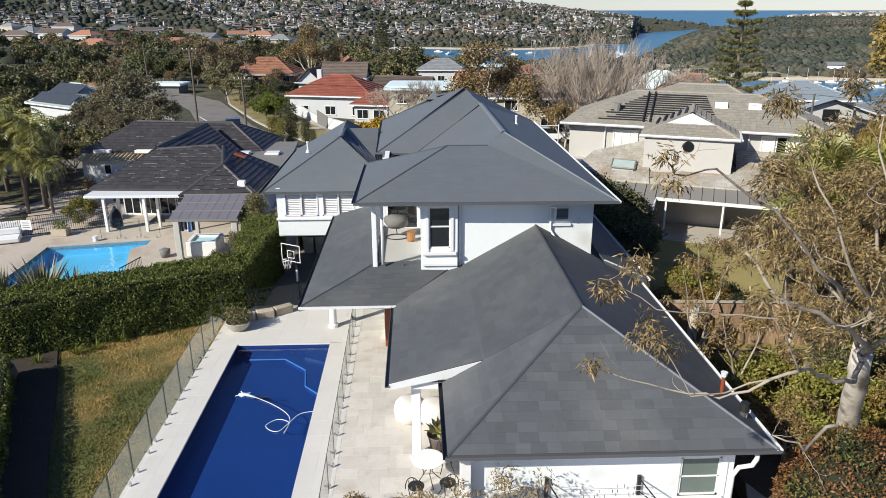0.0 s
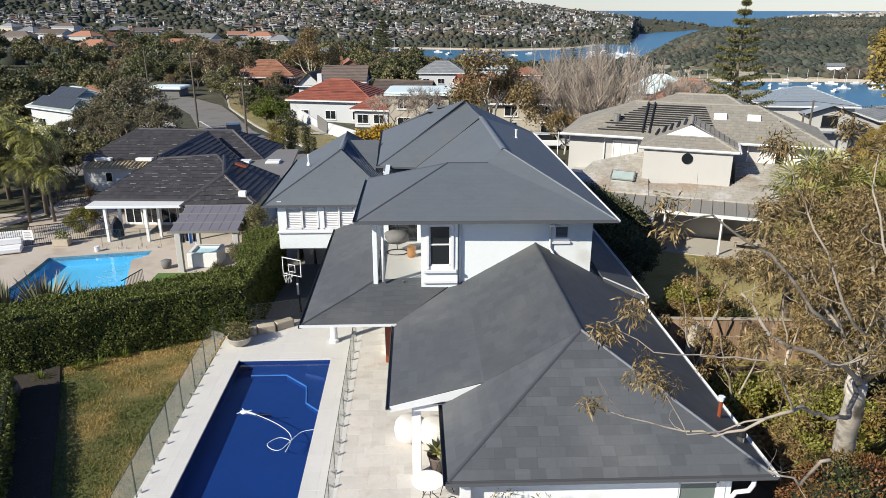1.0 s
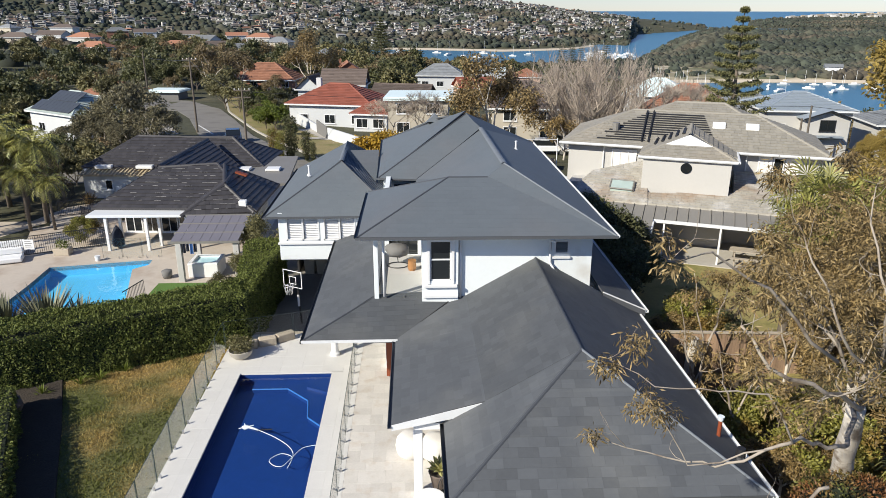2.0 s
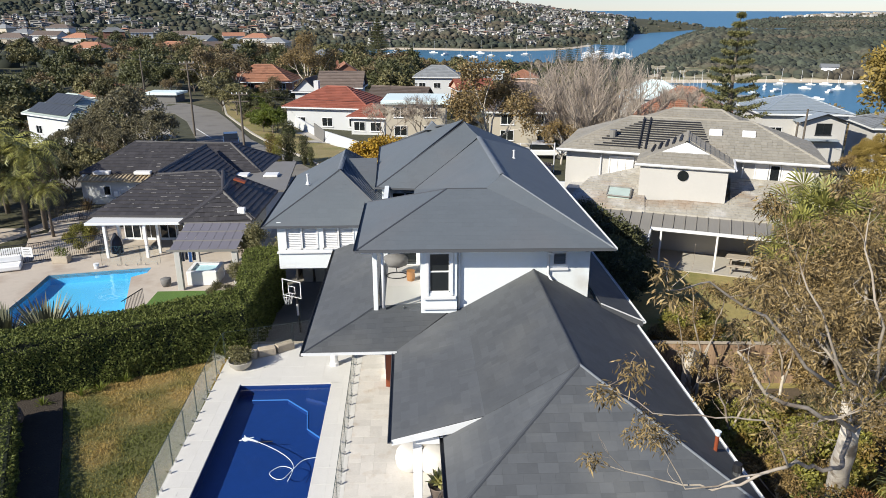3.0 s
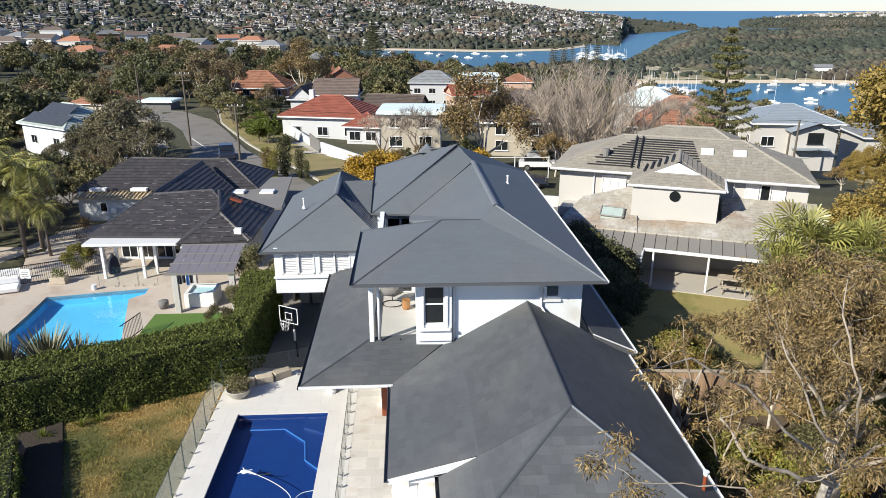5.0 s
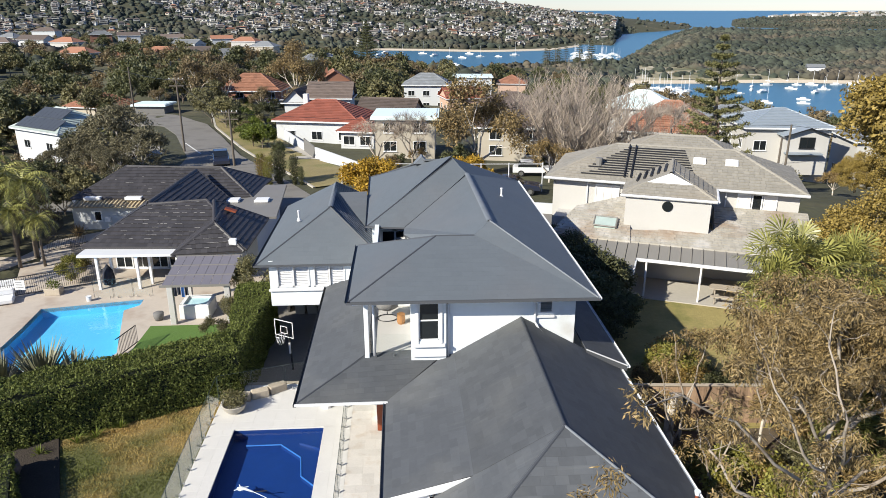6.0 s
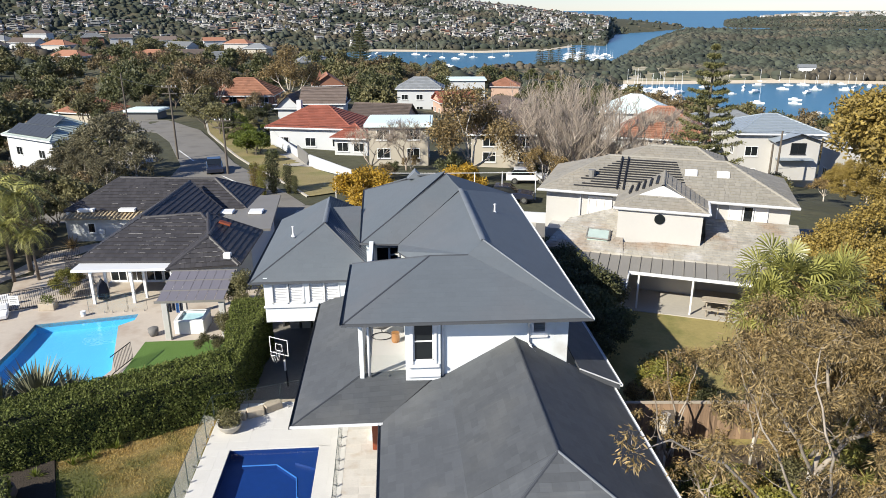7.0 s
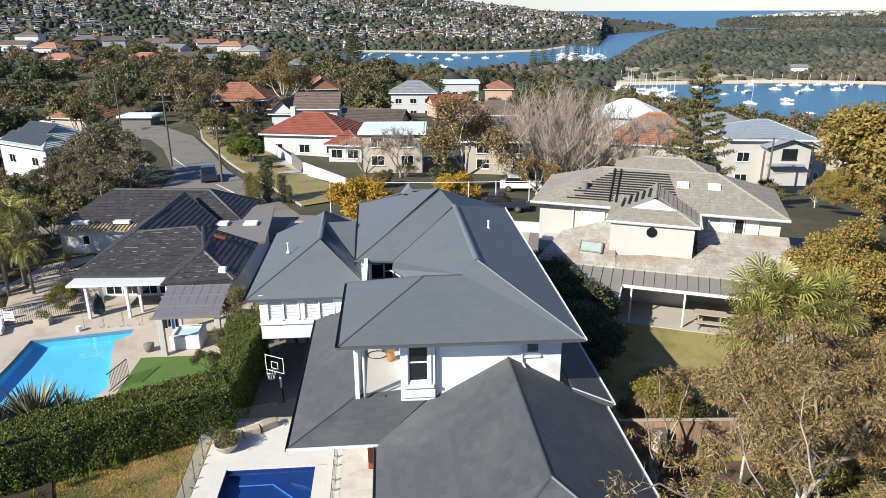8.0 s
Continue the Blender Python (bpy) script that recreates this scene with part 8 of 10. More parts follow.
gum(34, [
    ([(13.5, 20.4, 2.0), (12.6, 20.2, 3.6), (11.9, 20.0, 4.8), (11.3, 19.8, 5.6)], (0.07, 0.015), 0.8),
    ([(13.5, 20.4, 2.0), (13.2, 20.2, 4.0), (12.9, 20.4, 4.8), (13.0, 20.6, 5.3)], (0.07, 0.015), 0.9),
    ([(13.5, 20.4, 2.2), (14.4, 20.4, 3.8), (14.8, 20.8, 4.6), (15.0, 21.0, 5.0)], (0.07, 0.015), 0.9),
    ([(13.5, 20.4, 2.2), (13.6, 19.4, 3.8), (13.4, 18.8, 4.8), (13.6, 18.4, 5.4)], (0.06, 0.015), 0.9),
    ([(14.2, 20.4, 3.4), (15.2, 19.8, 4.4), (16.2, 19.6, 5.2)], (0.05, 0.015), 0.9),
], ([(13.6, 20.5, -0.4), (13.5, 20.4, 2.2)], (0.15, 0.1)), "bushy gum with dense bronze leaves below the palms", floor=3.0, per=110, clump=0.46, twig_len=0.85, twigs=3, dense=1.0, llen=0.155, lwid=0.04)

# slender saplings in front of the cream house
for x, y, h, s in ((9.3, 20.6, 4.0, 5), (10.4, 22.4, 4.4, 6), (12.8, 21.2, 4.6, 7), (9.6, 18.2, 3.6, 9)):
    gum(s, [([(x, y, 1.4), (x - 0.4, y + 0.1, h * 0.7), (x - 0.7, y, h)], (0.04, 0.012), 0.55), ([(x, y, 1.2), (x + 0.5, y + 0.2, h * 0.65), (x + 0.7, y + 0.3, h * 0.9)], (0.04, 0.012), 0.7)],
        ([(x, y, -0.3), (x, y, 1.5)], (0.06, 0.045)), "slender young gum with bronze leaf tufts", per=80, clump=0.32, twig_len=0.6, twigs=2, leaf=M_LEAF_BRONZE, llen=0.14, lwid=0.035)

# ---- far hillside, woods, boats ----
def far_stuff():
    rng = random.Random(5)
    hull = Mesh()
    n = 0
    while n < 23000:
        if n < 7500:                             # the bush-covered spit
            a, r = radians(rng.uniform(17.5, 41)), math.sqrt(rng.uniform(790 ** 2, 1780 ** 2))
        elif n < 18500:
            a, r = radians(rng.uniform(-35, 23.2)), rng.uniform(1270, 2500) + (600 if rng.random() < 0.1 else 0)
        elif n < 20800:
            a, r = radians(rng.uniform(23.5, 43)), rng.uniform(2750, 4200)
        else:
            a, r = radians(rng.uniform(-35, 41)), rng.uniform(330, 1110)
        x, y = r * math.sin(a), r * math.cos(a)
        z = land(x, y)
        if z < SEA + 2.0 or (r > 2400 and z < ramp(r, WATER_R, WATER_Z) + 1.5):
            continue
        deg = math.degrees(a)
        if 18.5 < deg < 29 and r < 1000 - 9 * (deg - 18.5) and rng.random() < 0.9:
            continue
        s = rng.uniform(2.6, 5.6) * (1.0 if r < 1250 else 1.25 if r < 2700 else 1.0)
        if noise.noise(Vector((x * 0.011, y * 0.011, 6.0))) > 0.28:
            s *= 1.45
        hull.blob((x, y, z + s * 0.2), (s * rng.uniform(0.8, 1.4), s * rng.uniform(0.8, 1.4), s * rng.uniform(0.6, 1.1)), rng, 0.4, 3, 6)
        n += 1
    single("distant_woods", hull, M_FOREST, "grey-green eucalypt woods over the far shores", "woods", kind="stuff", smooth=True)
    walls, roofs, panes = Mesh(), Mesh(), Mesh()
    n = 0
    while n < 1900:
        a = radians(rng.uniform(-34, 17.0))
        deg = math.degrees(a)
        foot = ramp(deg, (-34, -1, 7, 12.4, 14.6, 17), (1330, 1400, 1340, 1420, 1600, 1620))
        r = foot + rng.uniform(15, 1020)
        x, y = r * math.sin(a), r * math.cos(a)
        z = land(x, y)
        patch = noise.noise(Vector((x * 0.006, y * 0.006, 2.0)))
        if z < SEA + 4 or patch < rng.uniform(-0.35, 0.2) or (deg > 10 and rng.random() < (deg - 10) / 9):
            continue
        if r < foot + 190 and deg < 9.5 and rng.random() < 0.88:        # a belt of trees above the beach
            continue
        m = at_local((x, y, z), 8 * round(rng.uniform(-3, 3)) - deg * 0.4)
        w, d = rng.choice((8, 9, 11, 13, 16, 20)) * rng.uniform(0.85, 1.1), rng.uniform(7, 10)
        storeys = rng.choice((1, 2, 2, 2, 3, 3))
        h = 3.1 * storeys
        u0, u1 = -w / 2, w / 2
        for k in range(storeys):
            z0 = 1.0 + 3.1 * k
            back = 0.9 * k * rng.choice((0, 1))
            if k == 0:
                z0 = -4.0
            walls.box(u0, -d / 2 + back, z0, u1, d / 2, 1.0 + 3.1 * (k + 1), m)
            b0 = 1.0 + 3.1 * k
            g0 = u0 + rng.uniform(0.05, 0.3) * (u1 - u0)
            g1 = u1 - rng.uniform(0.05, 0.35) * (u1 - u0)
            panes.box(g0, -d / 2 + back - 0.12, b0 + 0.55, g1, -d / 2 + back + 0.1, b0 + 2.5, m)
            if rng.random() < 0.55:              # a balcony slab and its upstand in front of the glass
                walls.box(u0, -d / 2 + back - 1.6, b0 - 0.25, u1, -d / 2 + back, b0 + 0.05, m)
                walls.box(u0, -d / 2 + back - 1.6, b0 + 0.05, u1, -d / 2 + back - 1.45, b0 + 0.75, m)
            if rng.random() < 0.4:
                u0 += rng.uniform(0, 0.3) * w
            if u1 - u0 < 5:
                break
        top = 1.0 + 3.1 * (k + 1)
        if rng.random() < 0.55:
            rise, e = rng.uniform(1.5, 2.6), (u1 - u0) / 2 - min(d / 2, (u1 - u0) / 2 - 0.4)
            c = (u0 + u1) / 2
            p = [(u0 - 0.5, -d / 2 - 0.5, top), (u1 + 0.5, -d / 2 - 0.5, top), (u1 + 0.5, d / 2 + 0.5, top), (u0 - 0.5, d / 2 + 0.5, top), (c - e, 0, top + rise), (c + e, 0, top + rise)]
            roofs.add([m @ Vector(q) for q in p], ((0, 1, 5, 4), (1, 2, 5), (2, 3, 4, 5), (3, 0, 4)))
        else:
            (roofs if rng.random() < 0.5 else walls).box(u0 - 0.4, -d / 2 - 1.2, top, u1 + 0.4, d / 2 + 0.4, top + 0.4, m)
        n += 1
    # towns on the distant coast
    n = 0
    while n < 420:
        a = radians(rng.uniform(27.5, 43))
        r = rng.uniform(3700, 4500)
        x, y = r * math.sin(a), r * math.cos(a)
        z = land(x, y)
        if z < ramp(r, WATER_R, WATER_Z) + 4:
            continue
        m = at_local((x, y, z), 0)
        w, h = rng.uniform(8, 22), rng.uniform(4, 10)
        walls.box(-w / 2, -6, -4, w / 2, 6, h, m)
        n += 1
    single("distant_houses", walls, M_FARHOUSE, "pale houses crowded over the far hillside", "houses", kind="stuff")
    single("distant_house_roofs", roofs, M_FARROOF, "grey and orange roofs over the far hillside", "roofs", kind="stuff")
    single("distant_house_windows", panes, M_FARPANE, "dark windows of the far hillside houses", "windows", kind="stuff")
    # beaches along the shores
    def beach(name, a0, a1, r0, wide, label):
        g = Mesh()
        N = 24
        for i in range(N + 1):
            a = radians(a0 + (a1 - a0) * i / N)
            rr = r0(math.degrees(a))
            for rad, z in ((rr - wide, SEA + 0.15), (rr, SEA + 1.2), (rr + wide, SEA + 2.4)):
                g.v.append((rad * math.sin(a), rad * math.cos(a), z))
        for i in range(N):
            for k in range(2):
                q = i * 3 + k
                g.f.append((q, q + 1, q + 4, q + 3))
        single(name, g, M_SAND, label, "beach", kind="structure")
    beach("beach_1", -2.5, 14.2, lambda d: np.interp(d, (-5, -1, 7, 10, 12.4, 14.6), (1390, 1400, 1338, 1375, 1420, 1590)), 14, "pale sand beach under the far hillside")
    beach("beach_2", 18.3, 42, lambda d: np.interp(d, (15, 18, 23, 30, 36, 70), (766, 781, 806, 856, 886, 926)), 7, "pale sand shore of the bay")


far_stuff()


def boat(x, y, length, yaw, mast, label):
    m = at_local((x, y, SEA), yaw)
    b = thing("boat", (x, y, SEA), label, "boat", "moored boats")
    L, W = length, length * 0.3
    q = Mesh()
    out = [(-L / 2, -W / 2), (L * 0.1, -W / 2), (L / 2, 0), (L * 0.1, W / 2), (-L / 2, W / 2)]
    k = len(out)
    q.add([m @ Vector((u * 0.9, v * 0.7, -0.3)) for u, v in out] + [m @ Vector((u, v, 0.11 * L)) for u, v in out], [tuple(range(k - 1, -1, -1)), tuple(range(k, 2 * k))] + [(i, (i + 1) % k, k + (i + 1) % k, k + i) for i in range(k)])
    part("hull", q, M_SKIN, b, "white hull")
    q = Mesh()
    q.box(-L * 0.25, -W * 0.3, 0.11 * L, L * 0.15, W * 0.3, 0.2 * L, m)
    part("cabin", q, M_SKIN, b, "white cabin", bevel=0.1)
    if mast:
        q = Mesh()
        q.tube([m @ Vector((L * 0.05, 0, 0.15 * L)), m @ Vector((L * 0.05, 0, L * 1.25))], 0.12, 5)
        part("mast", q, M_SKIN, b, "white mast")


rng = random.Random(21)
for px, py in ((1290, 152), (1313, 150), (1349, 152), (1347, 158), (1383, 152), (1393, 165), (1402, 158), (1342, 170), (1350, 190), (1419, 185), (1420, 192), (1452, 162), (1454, 167), (1483, 150), (1496, 150), (1502, 157), (1527, 151), (1527, 163), (1556, 162), (1563, 155), (1467, 213), (1300, 173), (1320, 160), (1247, 160),
               (1160, 168), (1175, 172), (1190, 175), (1140, 170), (1128, 160), (1150, 162), (1105, 158), (1090, 160), (1070, 157), (1060, 152), (1085, 150), (1118, 172), (1132, 176), (1146, 180), (1155, 174), (1168, 182), (1182, 184), (1196, 186), (1205, 180), (1124, 166), (1172, 164), (1190, 166), (1204, 170), (1320, 166), (1430, 158), (1440, 172), (1475, 158), (1512, 168), (1540, 158),
               (660, 100), (690, 102), (735, 97), (755, 101), (780, 103), (803, 105), (815, 98), (833, 103), (865, 103), (893, 101), (672, 95), (1020, 97), (700, 96), (725, 122), (790, 118), (760, 126)):
    d = 76.0 / math.tan(radians(19.1) - math.atan((441 - py) / 1225))
    x = 0.4 + ((px - 784) / 1225 + 0.073) * d
    if land(x, d) > SEA - 0.5:
        continue
    near = d < 900
    boat(x, d, rng.uniform(8, 15) if near else rng.uniform(12, 20), rng.uniform(-60, 60), rng.random() < 0.65, "white moored yacht on the bay" if near else "white moored boat off the beach")
for k in range(34):
    a, d = radians(rng.uniform(13.6, 17.4)), rng.uniform(1135, 1300)
    boat(d * math.sin(a), d * math.cos(a), rng.uniform(10, 16), rng.uniform(-20, 20), rng.random() < 0.85, "white yacht berthed in the marina")
for k in range(26):
    a, d = radians(rng.uniform(18.4, 22.3)), rng.uniform(650, 735)
    if land(d * math.sin(a), d * math.cos(a)) < SEA - 0.5:
        boat(d * math.sin(a), d * math.cos(a), rng.uniform(12, 19), rng.uniform(-25, 25), rng.random() < 0.25, "white motor cruiser berthed in the marina")


def park_lawn():
    """Dry open grass behind the sandy shore of the bay."""
    g, n, k = Mesh(), 40, 10
    for i in range(n + 1):
        a = 18.3 + 13.0 * i / n
        r0, r1 = ramp(a, (18, 23, 30, 36), (786, 812, 862, 890)), ramp(a, (18, 21, 25, 31.4), (1085, 1010, 930, 885))
        for j in range(k + 1):
            r = r0 + (r1 - r0) * j / k
            x, y = r * math.sin(radians(a)), r * math.cos(radians(a))
            g.v.append((x, y, land(x, y) + 0.5))
    for i in range(n):
        for j in range(k):
            q = i * (k + 1) + j
            g.f.append((q, q + 1, q + k + 2, q + k + 1))
    single("park", g, M_PARK, "dry pale grass and sandy tracks of the foreshore park", "park", kind="structure")


park_lawn()
bh = thing("boathouse", (492, 818, SEA), "white gabled boathouse on the far beach", "boathouse")
q = Mesh()
q.box(-9, -6, -1, 9, 6, 8, at_local((492, 818, SEA + 2), -20))
part("wall", q, M_SKIN, bh)
q = Mesh()
m = at_local((492, 818, SEA + 2), -20)
q.add([m @ Vector(p) for p in ((-10, -7, 8), (10, -7, 8), (10, 7, 8), (-10, 7, 8), (-10, 0, 11.5), (10, 0, 11.5))], ((0, 1, 5, 4), (2, 3, 4, 5), (1, 2, 5), (3, 0, 4)))
part("roof", q, M_GREYROOF, bh)

# ---- hedges ----
def hedge(name, ring, z0, z1, per_m2, label, leaf=M_HEDGE, size=(0.10, 0.052), seed=1, wobble=0.12):
    """A clipped hedge: a core of the given outline (against the clock), near-black for the shade among leaves, its
    faces covered with leaves.
    """
    rng = np.random.default_rng(seed)
    h = thing(name, (*ring[0], z0), label, "hedge")
    core = Mesh()
    cx, cy = sum(p[0] for p in ring) / len(ring), sum(p[1] for p in ring) / len(ring)
    n = len(ring)
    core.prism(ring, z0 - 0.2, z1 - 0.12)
    part("core", core, M_HEDGESHADE, h)
    P, Nn = [], []

    def wave(p):
        return wobble * noise.noise(Vector((p[0] * 0.9, p[1] * 0.9, p[2] * 0.9))) + 0.5 * wobble * noise.noise(Vector((p[0] * 3, p[1] * 3, p[2] * 3)))
    for i in range(n):
        a, b = Vector((*ring[i], 0)), Vector((*ring[(i + 1) % n], 0))
        d = b - a
        nm = Vector((d.y, -d.x, 0)).normalized()
        for _ in range(int(d.length * (z1 - z0) * per_m2)):
            p = a + d * rng.random() + Vector((0, 0, z0 + (z1 - z0) * rng.random()))
            P.append(p + nm * (0.02 + wave(p) + 0.08 * rng.random()))
            Nn.append(nm)
    tri = [(ring[0], ring[i], ring[i + 1]) for i in range(1, n - 1)]
    for A, B, C in tri:
        A, B, C = Vector(A), Vector(B), Vector(C)
        area = abs((B - A).x * (C - A).y - (B - A).y * (C - A).x) / 2
        for _ in range(int(area * per_m2)):
            u, v = rng.random(), rng.random()
            if u + v > 1:
                u, v = 1 - u, 1 - v
            q = A + (B - A) * u + (C - A) * v
            p = Vector((q.x, q.y, z1))
            P.append(p + Vector((0, 0, wave(p) * 1.3 + 0.08 * rng.random())))
            Nn.append(Vector((0, 0, 1)))
    c = np.array([tuple(p) for p in P])
    nm = np.array([tuple(p) for p in Nn])
    k = len(c)
    a = rng.normal(size=(k, 3)) + nm * 0.25
    a /= np.linalg.norm(a, axis=1)[:, None]
    s = np.cross(a, nm + rng.normal(size=(k, 3)) * 0.45)
    s /= np.linalg.norm(s, axis=1)[:, None]
    ln, wd = size[0] * rng.uniform(0.6, 1.3, (k, 1)), size[1] * rng.uniform(0.6, 1.3, (k, 1))
    vs = np.stack([c, c + a * ln * 0.5 + s * wd * 0.5, c + a * ln, c + a * ln * 0.5 - s * wd * 0.5], 1).reshape(-1, 3)
    i = np.arange(k) * 4
    fs = np.concatenate([np.stack([i, i + 1, i + 2], 1), np.stack([i, i + 2, i + 3], 1)])
    o = new("foliage", leaf_data("hedge_leaves", vs, fs, leaf))
    hold(o, h)
    return h


hedge("hedge", [(-18.0, 21.5), (-6.75, 26.75), (-7.5, 28.45), (-18.7, 23.2)], -0.2, 2.0, 900, "tall clipped green hedge along the lawn", seed=2)
hedge("hedge", [(-6.75, 26.75), (-6.55, 34.4), (-8.35, 34.4), (-7.5, 28.45)], -0.7, 1.85, 900, "tall clipped green hedge along the drive", seed=3)
hedge("hedge", [(-14.75, 21.1), (-10.0, 10.7), (-8.6, 11.3), (-13.4, 21.7)], -0.2, 1.0, 420, "clipped hedge at the shaded side of the lawn", seed=4)

# spiky flax behind the hedge, low plants in the bed before it
def spiky(x, y, z, n, length, mat, label, seed, wide=0.05, name="flax", category="plant"):
    rng = random.Random(seed)
    t = thing(name, (x, y, z), label, category)
    m = Mesh()
    for k in range(n):
        a = rng.uniform(0, 2 * math.pi)
        el = rng.uniform(0.35, 1.4)
        d = Vector((math.cos(a) * math.cos(el), math.sin(a) * math.cos(el), math.sin(el)))
        s = Vector((-math.sin(a), math.cos(a), 0)) * wide * 0.5
        L = length * rng.uniform(0.7, 1.1)
        b, mid, tip = Vector((x, y, z)), Vector((x, y, z)) + d * L * 0.55, Vector((x, y, z)) + d * L + Vector((0, 0, -0.18 * L * math.cos(el)))
        m.add([b - s * 0.5, b + s * 0.5, mid + s, mid - s, tip], [(0, 1, 2, 3), (3, 2, 4)])
    part("foliage", m, mat, t)
    return t


M_FLAX = pbr("flax_blade", (0.15, 0.15, 0.09), 0.5, ((2.0, 0.2),), island=0.4)
spiky(-15.1, 27.4, 0.0, 200, 2.5, M_FLAX, "spiky grey-green flax at the neighbouring pool", 3, 0.12)
spiky(-16.5, 26.9, 0.0, 170, 2.3, M_FLAX, "spiky grey-green flax at the neighbouring pool", 4, 0.12)
spiky(-14.0, 27.8, -0.2, 120, 2.0, M_FLAX, "spiky grey-green flax at the neighbouring pool", 5, 0.12)
spiky(-20.3, 43.0, -0.2, 70, 1.0, M_LEAF_BRONZE, "rust-brown spiky plant in a raised bed", 6)
for i, (x, y) in enumerate(((-12.2, 23.6), (-11.6, 23.9), (-10.9, 24.5), (-13.2, 22.9))):
    spiky(x, y, -0.1, 26, 0.5, M_LEAF_GREEN, "small strappy plant in the hedge bed", 20 + i, 0.04)
pl = thing("plant_pot", (-13.6, 21.6, -0.1), "dark round pot in the shade by the hedge", "pot")
q = Mesh()
q.lathe([(0.25, 0), (0.42, 0.3), (0.36, 0.62), (0.30, 0.6), (0.3, 0.5)], (-13.6, 21.6, -0.1), 16)
part("pot", q, M_BROWNROOF, pl, smooth=True)


spiky(-23.9, 51.3, -0.75, 90, 1.15, M_LEAF_STRAW, "orange-brown spiky cordyline on the side terrace", 77, 0.07, name="cordyline")

# ---- glass pool fences ----
def glass_fence(a, b, n, high, label, z=0.0):
    a, b = Vector((*a, z)), Vector((*b, z))
    d = b - a
    f = thing("glass_fence", tuple(a), label, "fence", "glass pool fences")
    m = at_local(tuple(a), math.degrees(math.atan2(d.y, d.x)))
    L = d.length / n
    for i in range(n):
        g = Mesh()
        g.box(i * L + 0.02, -0.006, 0.08, (i + 1) * L - 0.02, 0.006, high, m)
        o = part("glass_panel", g, M_GLASS, f, "clear frameless glass panel")
        o.visible_shadow = False
        e = Mesh()
        for x in (i * L + 0.02, (i + 1) * L - 0.032):
            e.box(x, -0.008, 0.08, x + 0.012, 0.008, high, m)
        e.box(i * L + 0.02, -0.008, high, (i + 1) * L - 0.02, 0.008, high + 0.008, m)
        part("glass_edge", e, M_FENCEDGE, o).visible_shadow = False
        for u in (0.2, 0.8):
            s = Mesh()
            s.box((i + u) * L - 0.022, -0.025, 0, (i + u) * L + 0.022, 0.025, 0.13, m)
            s.box((i + u) * L - 0.035, -0.035, 0, (i + u) * L + 0.035, 0.035, 0.012, m)
            part("spigot", s, M_STEEL, f, "steel spigot", bevel=0.006)


M_FENCEDGE = pbr("glass_edge", (0.03, 0.05, 0.048), 0.3)
glass_fence((-7.22, 12.0), (-7.5, 26.0), 10, 1.2, "frameless glass fence between lawn and pool")
glass_fence((-2.05, 12.4), (-2.2, 25.6), 9, 1.2, "frameless glass fence between pool and terrace")
glass_fence((-17.9, 39.15), (-14.6, 39.4), 3, 1.2, "frameless glass fence beside the neighbouring pool", -0.75)
glass_fence((-7.5, 26.0), (-3.6, 27.2), 3, 1.2, "frameless glass fence at the end of the terrace")

# ---- paving ----
def paving():
    rng = random.Random(6)
    paved = thing("paving", (0, 18, 0), "pale travertine pavers in mixed sizes", "paving", kind="structure")
    near, far = [], Mesh()
    y = 10.0
    row = 0
    cache = {}
    while y < 27.2:
        h = (0.4, 0.6)[row % 2]
        x = -2.0
        while x < 2.9:
            w = rng.choice((0.4, 0.6, 0.8))
            w = min(w, 2.95 - x)
            if w > 0.12:
                lift = rng.uniform(-0.0015, 0.0015)
                if 14.6 < y < 24.6 and x < 2.0 and len(near) < 290:
                    key = (round(w, 2), h)
                    if key not in cache:
                        q = Mesh()
                        q.box(0.0008, 0.0008, -0.05, w - 0.0008, h - 0.0008, 0.0)
                        cache[key] = q.data("paver", M_PAVE, bevel=0.001)
                    o = new("paver", cache[key])
                    o.location = (x, y, lift)
                    hold(o, paved)
                    near.append(o)
                else:
                    far.box(x + 0.0008, y + 0.0008, -0.05, x + w - 0.0008, y + h - 0.0008, lift)
            x += w
        y += h
        row += 1
    part("outer_pavers", far, M_PAVE, paved, "pale travertine pavers")["kind"] = "stuff"
    cop = thing("coping", (-4.75, 18, 0), "pale stone coping round the pool", "coping", kind="structure")
    k = 0
    for x0, x1 in ((-7.42, -6.86), (-6.86, -6.46), (-3.04, -2.56), (-2.56, -2.0)):
        y = 10.0
        while y < 24.0:
            q = Mesh()
            e = min(y + 0.8, 24.0)
            q.box(x0 + 0.0008, y + 0.0008, -0.06, x1 - 0.0008, e - 0.0008, 0.004 + 0.0006 * (k % 3))
            part("coping_stone", q, M_COPING, cop, bevel=0.001)
            y += 0.8
            k += 1
    x = -7.42
    while x < -2.0:
        for y0, y1 in ((23.98, 24.5), (24.5, 25.3), (25.3, 26.1), (26.1, 27.3)):
            q = Mesh()
            q.box(x + 0.0008, y0 + 0.0008, -0.06, min(x + 0.8, -2.0) - 0.0008, y1 - 0.0008, 0.004 + 0.0006 * (k % 3))
            part("coping_stone", q, M_COPING, cop, bevel=0.001)
            k += 1
        x += 0.8


